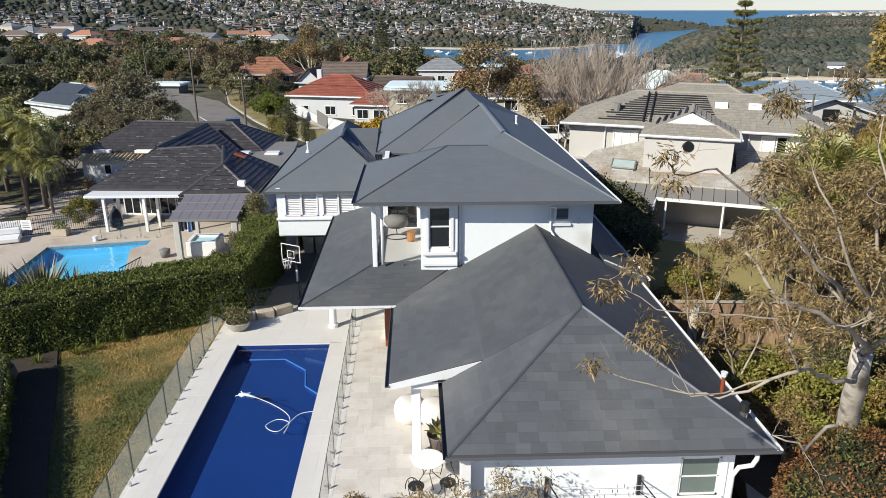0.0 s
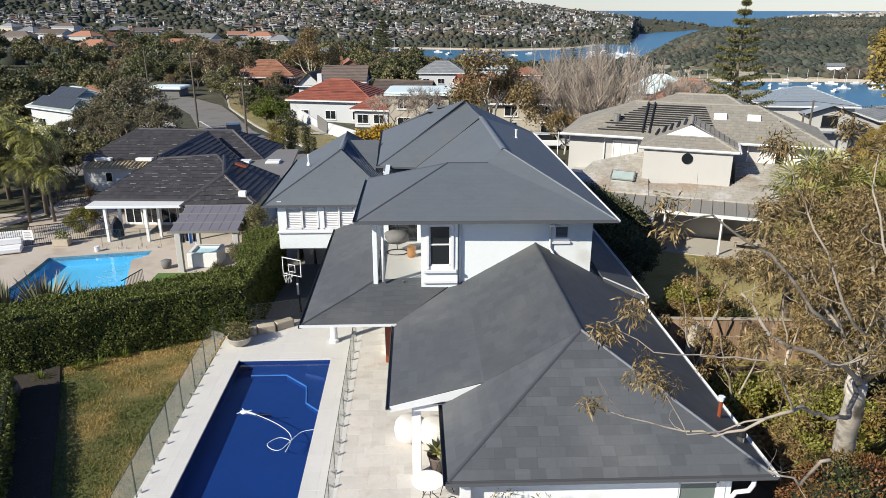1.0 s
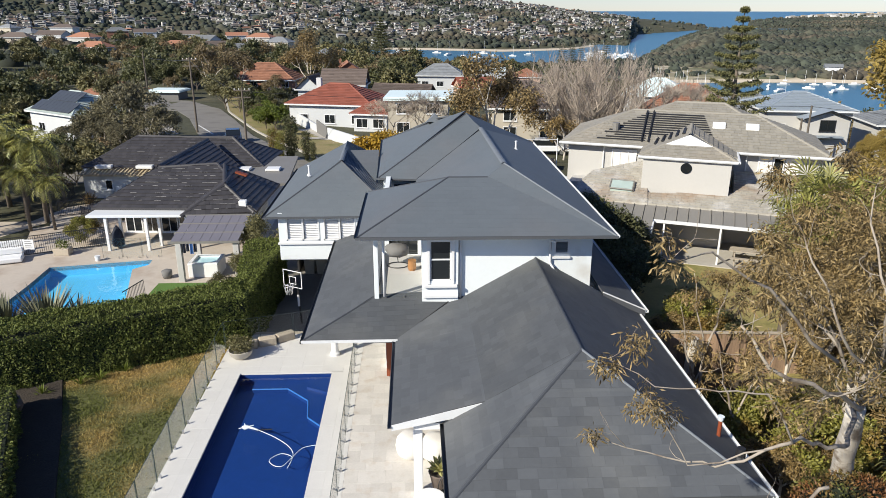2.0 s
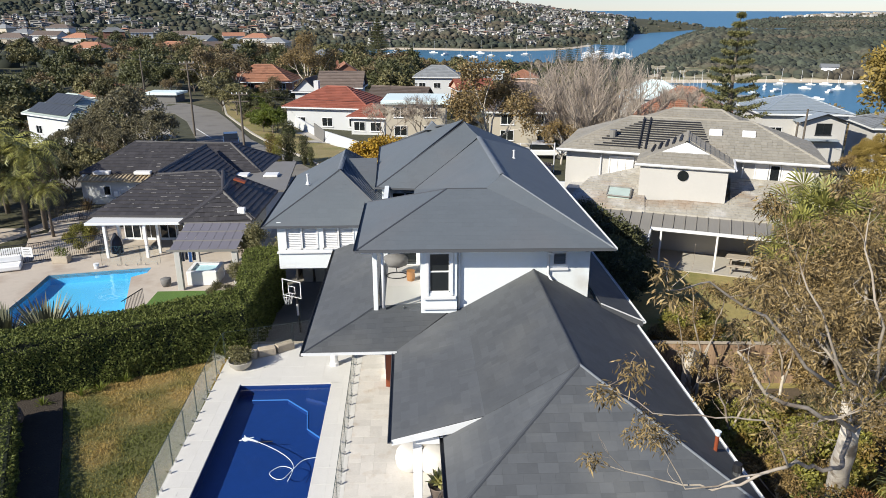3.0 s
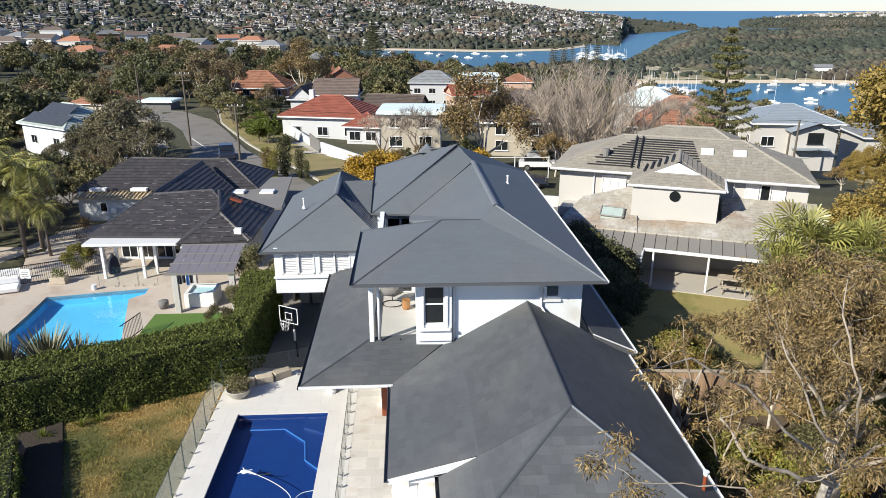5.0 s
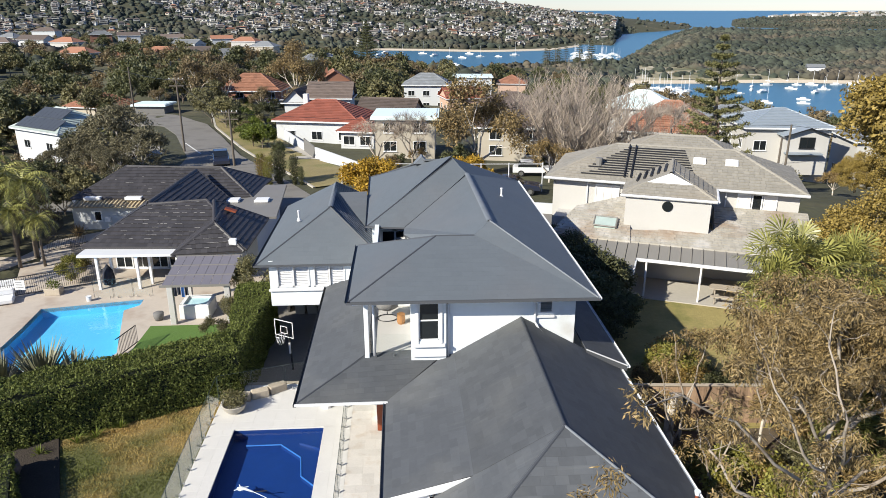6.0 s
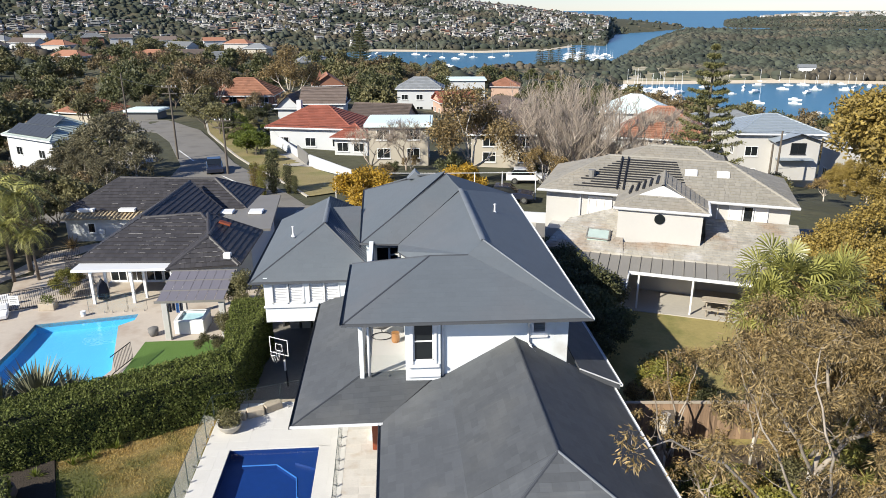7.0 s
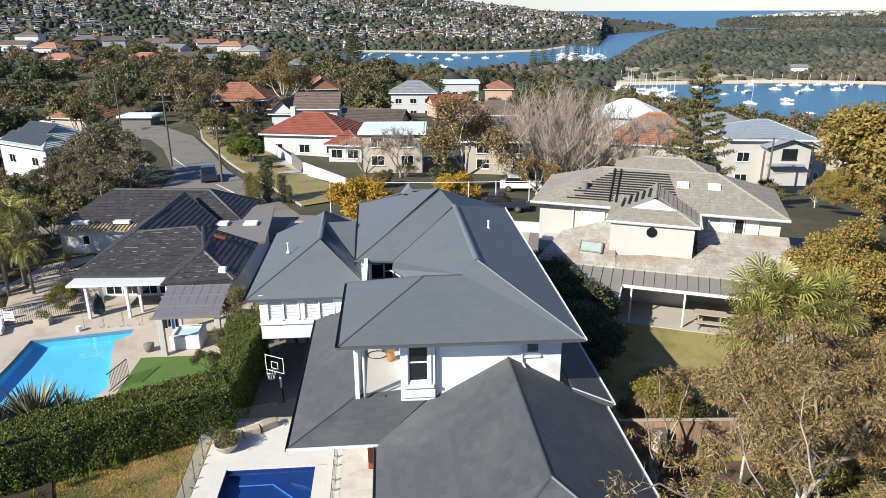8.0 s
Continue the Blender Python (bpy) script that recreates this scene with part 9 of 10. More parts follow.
# ---- pool fittings ----
def pool_fittings():
    b = Mesh()
    ring = [(-5.95, 24.0), (-5.9, 23.35), (-4.6, 23.35), (-3.75, 22.5), (-3.6, 21.4), (-3.0, 20.75), (-3.0, 24.0)]
    b.prism(ring, -0.6, -0.32)
    bench = part("bench", b, M_POOL, pool, "dark blue moulded bench and steps")
    e = Mesh()
    e.tube([(x, y, -0.32) for x, y in ring[1:6]], 0.03, 5)
    part("bench_edge", e, M_POOLEDGE, bench, "pale blue edge line")
    b = Mesh()
    b.prism([(-3.9, 24.0), (-3.9, 23.3), (-3.3, 23.0), (-3.0, 22.8), (-3.0, 24.0)], -0.32, -0.22)
    part("step", b, M_POOL, pool)
    hose = thing("pool_cleaner", (-5.5, 20.6, -0.1), "white pool cleaner with a floating looped hose", "pool cleaner")
    pts = [(-5.06, 20.41), (-4.43, 19.97), (-3.9, 19.45), (-3.69, 18.97), (-3.77, 18.35), (-3.7, 18.72), (-3.75, 18.95), (-4.09, 19.08), (-4.38, 18.78), (-4.2, 18.5), (-3.93, 18.46), (-3.72, 18.85), (-3.45, 19.36), (-3.0, 19.5)]
    fine = []
    P = [Vector((*p, -0.11)) for p in pts]
    for i in range(len(P) - 1):
        p0, p1, p2, p3 = P[max(i - 1, 0)], P[i], P[i + 1], P[min(i + 2, len(P) - 1)]
        for t in (0, 0.25, 0.5, 0.75):
            fine.append(0.5 * (2 * p1 + (p2 - p0) * t + (2 * p0 - 5 * p1 + 4 * p2 - p3) * t * t + (3 * p1 - p0 - 3 * p2 + p3) * t ** 3))
    fine.append(P[-1])
    q = Mesh()
    q.tube(fine, 0.011, 6)
    part("hose", q, M_HOSE, hose, smooth=True)
    q = Mesh()
    q.tube([(-5.06, 20.41, -0.11), (-5.4, 20.6, -0.12), (-5.55, 20.55, -0.14)], [0.03, 0.05, 0.04], 6)
    q.blob((-5.5, 20.62, -0.13), (0.16, 0.1, 0.06), random.Random(1), 0.1)
    part("cleaner_head", q, M_HOSE, hose, smooth=True)
    for a in (0.4, 2.0, 3.6):
        q = Mesh()
        q.tube([(-5.5, 20.62, -0.12), (-5.5 + 0.25 * math.cos(a), 20.62 + 0.22 * math.sin(a), -0.12)], [0.03, 0.015], 5)
        part("fin", q, M_HOSE, hose)
    q = Mesh()
    q.tube([(-5.0, 20.38, -0.1), (-4.6, 20.42, -0.1)], 0.02, 5)
    part("hose_float", q, M_BLACK, hose)


pool_fittings()


# ---- windows, pipes and balcony of the house ----
def sash(x, y, z, w, h, label="white sash window"):
    f = Mesh()
    t = 0.055
    for a in ((x - 0.1, x, z - 0.1, z + h + 0.08), (x + w, x + w + 0.1, z - 0.1, z + h + 0.08), (x, x + w, z + h, z + h + 0.08)):
        f.box(a[0], y - 0.05, a[2], a[1], y + 0.02, a[3])
    f.box(x, y + 0.02, z + h * 0.52, x + w, y + 0.08, z + h * 0.52 + t)
    for u in (x, x + w - t):
        f.box(u, y + 0.03, z, u + t, y + 0.09, z + h)
    f.box(x, y + 0.03, z, x + w, y + 0.09, z + t)
    win = part("window", f, M_TRIM, HOUSE, label, bevel=0.006)
    for z0, z1 in ((z + t, z + h * 0.52), (z + h * 0.52 + t, z + h)):
        g = Mesh()
        g.box(x + t, y + 0.05, z0, x + w - t, y + 0.06, z1)
        part("pane", g, M_PANE, win, "dark glass")
    s = Mesh()
    s.box(x - 0.22, y - 0.12, z - 0.22, x + w + 0.2, y + 0.02, z - 0.12)
    part("sill", s, M_TRIM, win, bevel=0.01)
    s = Mesh()
    s.box(x - 0.22, y - 0.09, z - 0.62, x + w + 0.24, y + 0.0, z - 0.52)
    part("apron", s, M_TRIM, win, bevel=0.01)


sash(0.66, 23.3, 3.9, 0.76, 1.46)


def house_fittings():
    def pipe(pts, r=0.042, mat=M_TRIM, label="white downpipe"):
        q = Mesh()
        q.tube(pts, r, 8)
        part("downpipe", q, mat, HOUSE, label, smooth=True)
    pipe([(1.74, 23.42, 5.45), (1.74, 23.42, 3.2)])
    pipe([(4.9, 22.75, 5.5), (4.9, 23.42, 5.3), (4.9, 23.42, 4.5), (5.02, 23.2, 4.28), (5.3, 22.2, 4.12)])
    pipe([(6.45, 23.42, 3.5), (6.55, 23.0, 3.36), (6.75, 22.1, 3.28)], 0.05)
    pipe([(7.75, 13.3, 2.5), (7.75, 13.3, 2.3), (7.7, 13.35, 2.1), (7.55, 13.62, 1.85), (7.45, 13.66, 1.6), (7.45, 13.66, 0.0)], 0.055)
    pipe([(-0.95, 23.42, 5.4), (-0.95, 23.42, 3.3)], 0.05)
        # louvred vent
    f = Mesh()
    x, y, z, w, h = 5.1, 23.5, 4.85, 0.42, 0.4
    for a in ((x - 0.05, x, z - 0.05, z + h + 0.05), (x + w, x + w + 0.05, z - 0.05, z + h + 0.05), (x, x + w, z - 0.05, z), (x, x + w, z + h, z + h + 0.05)):
        f.box(a[0], y - 0.04, a[2], a[1], y + 0.02, a[3])
    v = part("vent", f, M_TRIM, HOUSE, "white framed louvre vent")
    # near-black sheet as the shade behind the slats
    b = Mesh()
    b.box(x, y + 0.12, z, x + w, y + 0.14, z + h)
    part("backing", b, M_DEEPSHADE, v)
    for k in range(6):
        s = Mesh()
        s.add([(x, y, z + 0.01 + k * 0.066), (x + w, y, z + 0.01 + k * 0.066), (x + w, y + 0.07, z + 0.05 + k * 0.066), (x, y + 0.07, z + 0.05 + k * 0.066), (x, y, z + 0.02 + k * 0.066), (x + w, y, z + 0.02 + k * 0.066), (x + w, y + 0.07, z + 0.06 + k * 0.066), (x, y + 0.07, z + 0.06 + k * 0.066)],
              ((3, 2, 1, 0), (4, 5, 6, 7), (0, 1, 5, 4), (2, 3, 7, 6)))
        part("slat", s, M_GREYROOF, v)
    s = Mesh()
    s.box(x - 0.12, y - 0.08, z - 0.22, x + w + 0.1, y, z - 0.14)
    part("sill", s, M_TRIM, v)
    # window low at the corner, with a pale frame and blind
    f = Mesh()
    x, y, z, w, h = 6.25, 13.75, 1.0, 0.95, 1.05
    for a in ((x, x + 0.05, z, z + h), (x + w - 0.05, x + w, z, z + h), (x, x + w, z, z + 0.05), (x, x + w, z + h - 0.05, z + h), (x, x + w, z + 0.5, z + 0.53)):
        f.box(a[0], y + 0.02, a[2], a[1], y + 0.08, a[3])
    f.box(x - 0.08, y - 0.08, z - 0.1, x + w + 0.08, y + 0.1, z)
    f.box(x + w, y - 0.03, z - 0.02, x + w + 0.14, y, z + h + 0.05)
    win = part("window", f, M_TRIM, HOUSE, "white framed corner window")
    g = Mesh()
    g.box(x, y + 0.05, z, x + w, y + 0.06, z + h)
    part("pane", g, M_GREENPANE, win, "grey-green reflecting glass")
    # wing windows with plantation shutters
    for x, w in ((-5.9, 1.55), (-4.15, 1.5)):
        f = Mesh()
        for a in ((x, x + 0.06, 2.6, 3.75), (x + w - 0.06, x + w, 2.6, 3.75), (x, x + w, 2.6, 2.66), (x, x + w, 3.69, 3.75), (x + w * 0.5 - 0.04, x + w * 0.5 + 0.04, 2.6, 3.75)):
            f.box(a[0], 31.97, a[2], a[1], 32.08, a[3])
        win = part("window", f, M_TRIM, HOUSE, "white shuttered window")
        for side in (0, 1):
            x0 = x + 0.07 + side * w * 0.5
            for k in range(12):
                s = Mesh()
                z = 2.68 + k * 0.084
                s.add([(x0, 32.03, z), (x0 + w * 0.5 - 0.13, 32.03, z), (x0 + w * 0.5 - 0.13, 32.1, z + 0.06), (x0, 32.1, z + 0.06), (x0, 32.04, z - 0.012), (x0 + w * 0.5 - 0.13, 32.04, z - 0.012), (x0 + w * 0.5 - 0.13, 32.11, z + 0.048), (x0, 32.11, z + 0.048)],
                      ((0, 1, 2, 3), (7, 6, 5, 4), (0, 4, 5, 1)))
                part("shutter_slat", s, M_TRIM, win)
        b = Mesh()
        b.box(x, 32.13, 2.6, x + w, 32.16, 3.75)
        part("backing", b, M_BLIND, win, "white blind")
    s = Mesh()
    s.box(-6.3, 31.9, 2.42, -1.2, 32.02, 2.52)
    part("sill", s, M_TRIM, HOUSE, bevel=0.01)
    # recessed rear window
    f = Mesh()
    for a in ((-1.02, -0.80, 4.35, 5.22), (-0.26, -0.16, 4.35, 5.22), (0.2, 0.28, 4.35, 5.22), (-0.80, 0.2, 5.16, 5.22), (-0.80, 0.2, 4.35, 4.42)):
        f.box(a[0], 32.5, a[2], a[1], 32.6, a[3])
    f.box(-0.16, 32.52, 4.76, 0.2, 32.58, 4.82)
    win = part("window", f, M_TRIM, HOUSE, "white framed rear window")
    g = Mesh()
    g.box(-1.0, 32.62, 4.35, 0.28, 32.64, 5.22)
    part("pane", g, M_PANE, win)
    # glass doors, and a near-black sheet standing for the unlit room behind the opening
    r = Mesh()
    r.box(-1.05, 28.5, 3.05, 0.35, 28.55, 5.3)
    part("sliding_door", r, M_PANE, HOUSE, "dark glass balcony door")
    r = Mesh()
    r.box(0.5, 24.0, 3.1, 1.6, 24.05, 5.4)
    part("room_back", r, M_DEEPSHADE, HOUSE)
    r = Mesh()
    r.box(2.3, 16.4, 0.02, 2.35, 23.0, 2.4)
    part("sliding_door", r, M_PANE, HOUSE, "dark glass terrace doors")
    # soffits
    s = Mesh()
    s.box(-1.65, 22.8, 5.575, 6.9, 23.5, 5.605)
    s.box(6.4, 22.8, 5.575, 6.9, 40, 5.605)
    s.box(-1.65, 23.5, 5.575, -1.1, 28.7, 5.605)
    part("soffit", s, M_FASCIA, HOUSE)
    s = Mesh()
    s.box(0.95, 13.3, 2.44, 8.0, 13.75, 2.47)
    s.box(7.5, 13.75, 2.44, 8.0, 29.3, 2.47)
    part("soffit", s, M_FASCIA, HOUSE)
    s = Mesh()
    s.box(-6.8, 31.88, 3.70, -0.7, 32.0, 3.73)
    part("soffit", s, M_FASCIA, HOUSE)
    # roof pipes
    for p, hgt, mat, lab in (((-5.15, 35.2, 4.98), 0.5, M_TRIM, "white vent pipe"), ((5.0, 33.2, 6.55), 0.45, M_TRIM, "white vent pipe")):
        if hgt:
            q = Mesh()
            q.tube([p, (p[0], p[1], p[2] + hgt)], 0.045, 8)
            q.tube([(p[0], p[1], p[2] + hgt), (p[0], p[1], p[2] + hgt + 0.05)], 0.065, 8)
            q.tube([p, (p[0], p[1], p[2] + 0.16)], [0.12, 0.05], 8)
            part("vent_pipe", q, mat, HOUSE, lab)
    q = Mesh()
    q.tube([(7.66, 15.15, 2.6), (7.66, 15.15, 3.34)], 0.05, 9)
    fl = part("flue", q, M_RUST, HOUSE, "rust-red roof flue")
    q = Mesh()
    q.tube([(7.66, 15.15, 3.33), (7.66, 15.15, 3.45)], [0.06, 0.085], 9)
    part("flue_cap", q, M_HOSE, fl, "pale cap")
    q = Mesh()
    q.tube([(7.8, 14.25, 2.5), (7.8, 14.25, 2.95)], 0.085, 10)
    fl = part("flue", q, M_STEEL, HOUSE, "steel roof flue")
    q = Mesh()
    q.tube([(7.8, 14.25, 2.95), (7.8, 14.25, 3.15)], [0.12, 0.1], 10)
    part("flue_cap", q, M_BLACK, fl, "black cap")
    q = Mesh()
    q.box(-1.3, 23.42, 2.9, -1.14, 23.6, 5.57)
    part("pilaster", q, M_HOUSEWALL, HOUSE, "white balcony pilaster", bevel=0.01)
    # balcony glass and rail posts
    for i in range(3):
        g = Mesh()
        g.box(-1.1, 23.5 + i * 1.4, 3.2, -1.088, 24.85 + i * 1.4, 4.15)
        o = part("balustrade_glass", g, M_GLASS, HOUSE)
        o.visible_shadow = False
    for x, y in ((-0.9, 23.5), (-0.25, 23.5)):
        g = Mesh()
        g.tube([(x, y, 3.1), (x, y, 3.3)], 0.025, 6)
        part("balustrade_spigot", g, M_STEEL, HOUSE)
    g = Mesh()
    g.box(-0.98, 23.48, 3.2, 0.34, 23.49, 4.1)
    o = part("balustrade_glass", g, M_GLASS, HOUSE, "clear balcony glass")
    o.visible_shadow = False
    # verandah columns and beam
    for x, y, top in ((-3.06, 25.38, 2.6), (-3.06, 29.5, 2.6)):
        q = Mesh()
        q.lathe([(0.19, 0), (0.19, 0.12), (0.145, 0.16), (0.135, top - 0.12), (0.17, top - 0.08), (0.17, top)], (x, y, 0), 16)
        part("column", q, M_TRIM, HOUSE, "round white column", smooth=False)
    q = Mesh()
    q.box(0.05, 16.75, 0, 0.3, 17.0, 2.6)
    part("post", q, M_TRIM, HOUSE, "square white post", bevel=0.015)
    q = Mesh()
    q.box(0.1, 16.5, 2.36, 2.2, 16.62, 2.56)
    part("beam", q, M_TRIM, HOUSE)
    q = Mesh()
    q.box(1.15, 13.5, 0, 1.4, 13.75, 2.5)
    part("post", q, M_TRIM, HOUSE, "square white post", bevel=0.015)
    q = Mesh()
    q.box(-0.95, 23.5, 0.05, -0.72, 24.2, 2.5)
    part("screen", q, M_RUST, HOUSE, "rust-red timber screen")
    # undercroft below the wing, its shade painted as near-black walls
    q = Mesh()
    q.box(-6.4, 41.5, -0.75, -1.2, 41.6, 1.6)
    q.box(-1.25, 32.4, -0.75, -1.15, 41.6, 1.6)
    q.box(-6.3, 36.5, -0.75, -6.2, 41.6, 1.6)
    part("undercroft", q, M_DEEPSHADE, HOUSE, "dark undercroft walls")


M_BLIND = pbr("white_blind", (0.5, 0.51, 0.52), 0.8, ((2.0, 0.06),))
M_GREENPANE = pbr("grey_green_glass", (0.12, 0.15, 0.14), 0.12, ((1.5, 0.2),))
house_fittings()
g = Mesh()
g.box(-8.6, 27.4, -1.2, -1.0, 47.0, -0.72)
single("lower_drive", g, M_ASPHALT, "dark asphalt court below the terrace", "driveway", kind="structure")
g = Mesh()
g.box(-7.4, 27.3, -1.0, -1.0, 27.55, 0.0)
single("retaining_wall", g, M_STONE, "pale stone retaining wall at the end of the terrace", "wall", kind="structure")

# ---- things on the terrace ----
pot = thing("plant_pot", (-6.72, 25.3, 0), "wide grey bowl planter with a rounded shrub", "pot")
q = Mesh()
q.lathe([(0.26, 0), (0.42, 0.16), (0.47, 0.34), (0.49, 0.36), (0.45, 0.37), (0.43, 0.30)], (-6.72, 25.3, 0), 20)
part("bowl", q, M_CONCRETE, pot, "weathered grey bowl", smooth=True)
vs, fs = leaves(random.Random(5), [(-6.72, 25.3, 0.5), (-6.6, 25.2, 0.62), (-6.85, 25.4, 0.6)], [(0.44, 0.44, 0.25)] * 3, 500, 0.11, 0.045, -0.2)
hold(new("shrub", leaf_data("pot_shrub", vs, fs, M_LEAF_OLIVE)), pot)
for i, (x, y, w, d, yaw) in enumerate(((-5.9, 26.35, 0.7, 0.35, 20), (-5.25, 26.75, 0.75, 0.35, 35), (-6.4, 26.1, 0.35, 0.3, 0))):
    q = Mesh()
    q.box(-w / 2, -d / 2, 0, w / 2, d / 2, 0.34, at_local((x, y, 0), yaw))
    single("stone_block", q, M_STONE, "pale sandstone block seat by the glass fence", "stone block", "stone blocks", bevel=0.03)

tb = thing("round_table", (0.46, 15.78, 0), "round white-topped cafe table with ornate iron legs", "table")
q = Mesh()
q.lathe([(0.40, 0.70), (0.43, 0.71), (0.43, 0.73), (0.40, 0.74)], (0.46, 15.78, 0), 28)
part("tabletop", q, M_PLASTIC, tb, "white tabletop")
for k in range(4):
    a = k * math.pi / 2 + 0.4
    c, s = math.cos(a), math.sin(a)
    q = Mesh()
    q.tube([(0.46 + c * 0.32 * f, 15.78 + s * 0.32 * f, z) for f, z in ((1.1, 0), (0.8, 0.12), (0.35, 0.3), (0.5, 0.5), (0.95, 0.69))], 0.014, 5)
    part("leg", q, M_BLACK, tb, "scrolled black iron leg")


def iron_chair(x, y, yaw):
    m = at_local((x, y, 0), yaw)
    c = thing("iron_chair", (x, y, 0), "ornate black iron garden chair beside the white table", "chair", "iron chairs")
    q = Mesh()
    q.lathe([(0.19, 0.44), (0.21, 0.45), (0.21, 0.465), (0.19, 0.47)], (x, y, 0), 18)
    part("seat", q, M_BLACK, c)
    for u, v in ((-0.15, -0.15), (0.15, -0.15), (-0.15, 0.15), (0.15, 0.15)):
        q = Mesh()
        q.tube([m @ Vector((u * 1.3, v * 1.3, 0)), m @ Vector((u * 0.8, v * 0.8, 0.2)), m @ Vector((u, v, 0.44))], 0.012, 5)
        part("leg", q, M_BLACK, c)
    q = Mesh()
    arc = [m @ Vector((0.22 * math.cos(t), 0.18 + 0.05 * math.sin(t), 0.45 + 0.42 * math.sin(t))) for t in np.linspace(0, math.pi, 11)]
    q.tube(arc, 0.013, 5)
    for t in (0.8, 1.57, 2.3):
        q.tube([m @ Vector((0.1 * math.cos(t), 0.18, 0.46)), m @ Vector((0.2 * math.cos(t), 0.2, 0.45 + 0.42 * math.sin(t)))], 0.008, 4)
    part("backrest", q, M_BLACK, c)


iron_chair(0.15, 15.05, 160)
iron_chair(0.95, 15.15, 200)
iron_chair(0.95, 16.3, 10)


def pouf(x, y, label):
    q = Mesh()
    q.lathe([(0.32, 0.02), (0.46, 0.12), (0.5, 0.34), (0.46, 0.56), (0.36, 0.68), (0.15, 0.72)], (x, y, 0), 22)
    o = single("pouf", q, M_FABRIC, label, "pouf", "white poufs", smooth=True)


pouf(-0.02, 18.75, "large round white outdoor pouf on the terrace")
pouf(0.72, 18.6, "large round white outdoor pouf beside the post")
ag = thing("plant_pot", (0.78, 17.15, 0), "dark tall pot with a pale green agave rosette", "pot")
q = Mesh()
q.lathe([(0.2, 0), (0.3, 0.5), (0.33, 0.55), (0.29, 0.55), (0.28, 0.48)], (0.78, 17.15, 0), 18)
part("pot", q, M_BROWNROOF, ag, "dark brown pot", smooth=True)
M_AGAVE = pbr("agave_leaf", (0.40, 0.38, 0.16), 0.5, ((3.0, 0.15),), island=0.2)
for k in range(26):
    a, el = 2.4 * k, 0.15 + 1.15 * (k / 26)
    d = Vector((math.cos(a) * math.cos(el), math.sin(a) * math.cos(el), math.sin(el)))
    s = Vector((-math.sin(a), math.cos(a), 0))
    b = Vector((0.78, 17.15, 0.58))
    L = 0.46
    up = s.cross(d)
    q = Mesh()
    q.add([b - s * 0.04, b + s * 0.04, b + d * L * 0.55 + s * 0.065, b + d * L, b + d * L * 0.55 - s * 0.065, b + d * L * 0.5 - up * 0.03], [(0, 1, 2, 4), (4, 2, 3), (0, 5, 1), (1, 5, 2), (2, 5, 3), (3, 5, 4), (4, 5, 0)])
    part("leaf", q, M_AGAVE, ag)

# bronze and green planting at the front corner
for i, (x, y, z, s, m) in enumerate(((0.0, 13.9, 0.35, 0.5, M_LEAF_BRONZE), (0.5, 13.6, 0.5, 0.55, M_LEAF_BRONZE), (1.7, 12.9, 1.1, 0.6, M_LEAF_BRONZE), (2.3, 13.1, 1.2, 0.55, M_LEAF_BRONZE), (1.9, 13.0, 0.6, 0.6, M_LEAF_OLIVE), (2.6, 12.9, 0.8, 0.5, M_LEAF_BRONZE), (-1.2, 14.2, 0.25, 0.4, M_LEAF_BRONZE), (0.9, 13.3, 0.3, 0.5, M_LEAF_OLIVE), (1.5, 13.0, 0.3, 0.5, M_LEAF_BRONZE))):
    rg = random.Random(60 + i)
    t = thing("shrub", (x, y, 0), "sparse bronze-leaved shrub in the corner bed" if m is M_LEAF_BRONZE else "low olive shrub in the corner bed", "shrub", "corner bed shrubs")
    w, tips = Mesh(), []
    for k in range(4):
        grow(w, rg, (x, y, 0), (rg.uniform(-0.5, 0.5), rg.uniform(-0.5, 0.5), 1), z * 0.8 + 0.2, 0.012, 2, tips, 0.3, (2, 3), 0.2, 0.6, 4)
    part("stems", w, M_BARK, t)
    vs, fs = leaves(rg, tips, [(s * 0.35, s * 0.35, s * 0.3)] * len(tips), 14, 0.11, 0.03, 0.1, 0.1)
    hold(new("foliage", leaf_data("shrub_leaves", vs, fs, m)), t)
spiky(0.35, 14.15, 0.02, 60, 0.55, M_AGAVE, "yellow-green strappy plant in the corner bed", 31, 0.07)
spiky(1.0, 14.3, 0.02, 50, 0.45, M_AGAVE, "yellow-green strappy plant in the corner bed", 32, 0.07)

# fold-down clothes line on the wall, with pegs
cl = thing("clothes_line", (4.2, 13.7, 1.5), "black fold-down clothes line with pegs on the white wall", "clothes line")
for x in (3.15, 5.3):
    q = Mesh()
    q.tube([(x, 13.72, 1.55), (x + 0.35, 12.7, 1.35)], 0.018, 5)
    part("arm", q, M_BLACK, cl)
    q = Mesh()
    q.tube([(x, 13.72, 1.2), (x + 0.3, 12.85, 1.36)], 0.014, 5)
    part("stay", q, M_BLACK, cl)
    q = Mesh()
    q.box(x - 0.04, 13.68, 1.1, x + 0.04, 13.75, 1.62)
    part("bracket", q, M_BLACK, cl)
q = Mesh()
q.tube([(3.3, 12.7, 1.35), (5.85, 12.7, 1.35)], 0.018, 5)
part("front_bar", q, M_BLACK, cl)
rg = random.Random(8)
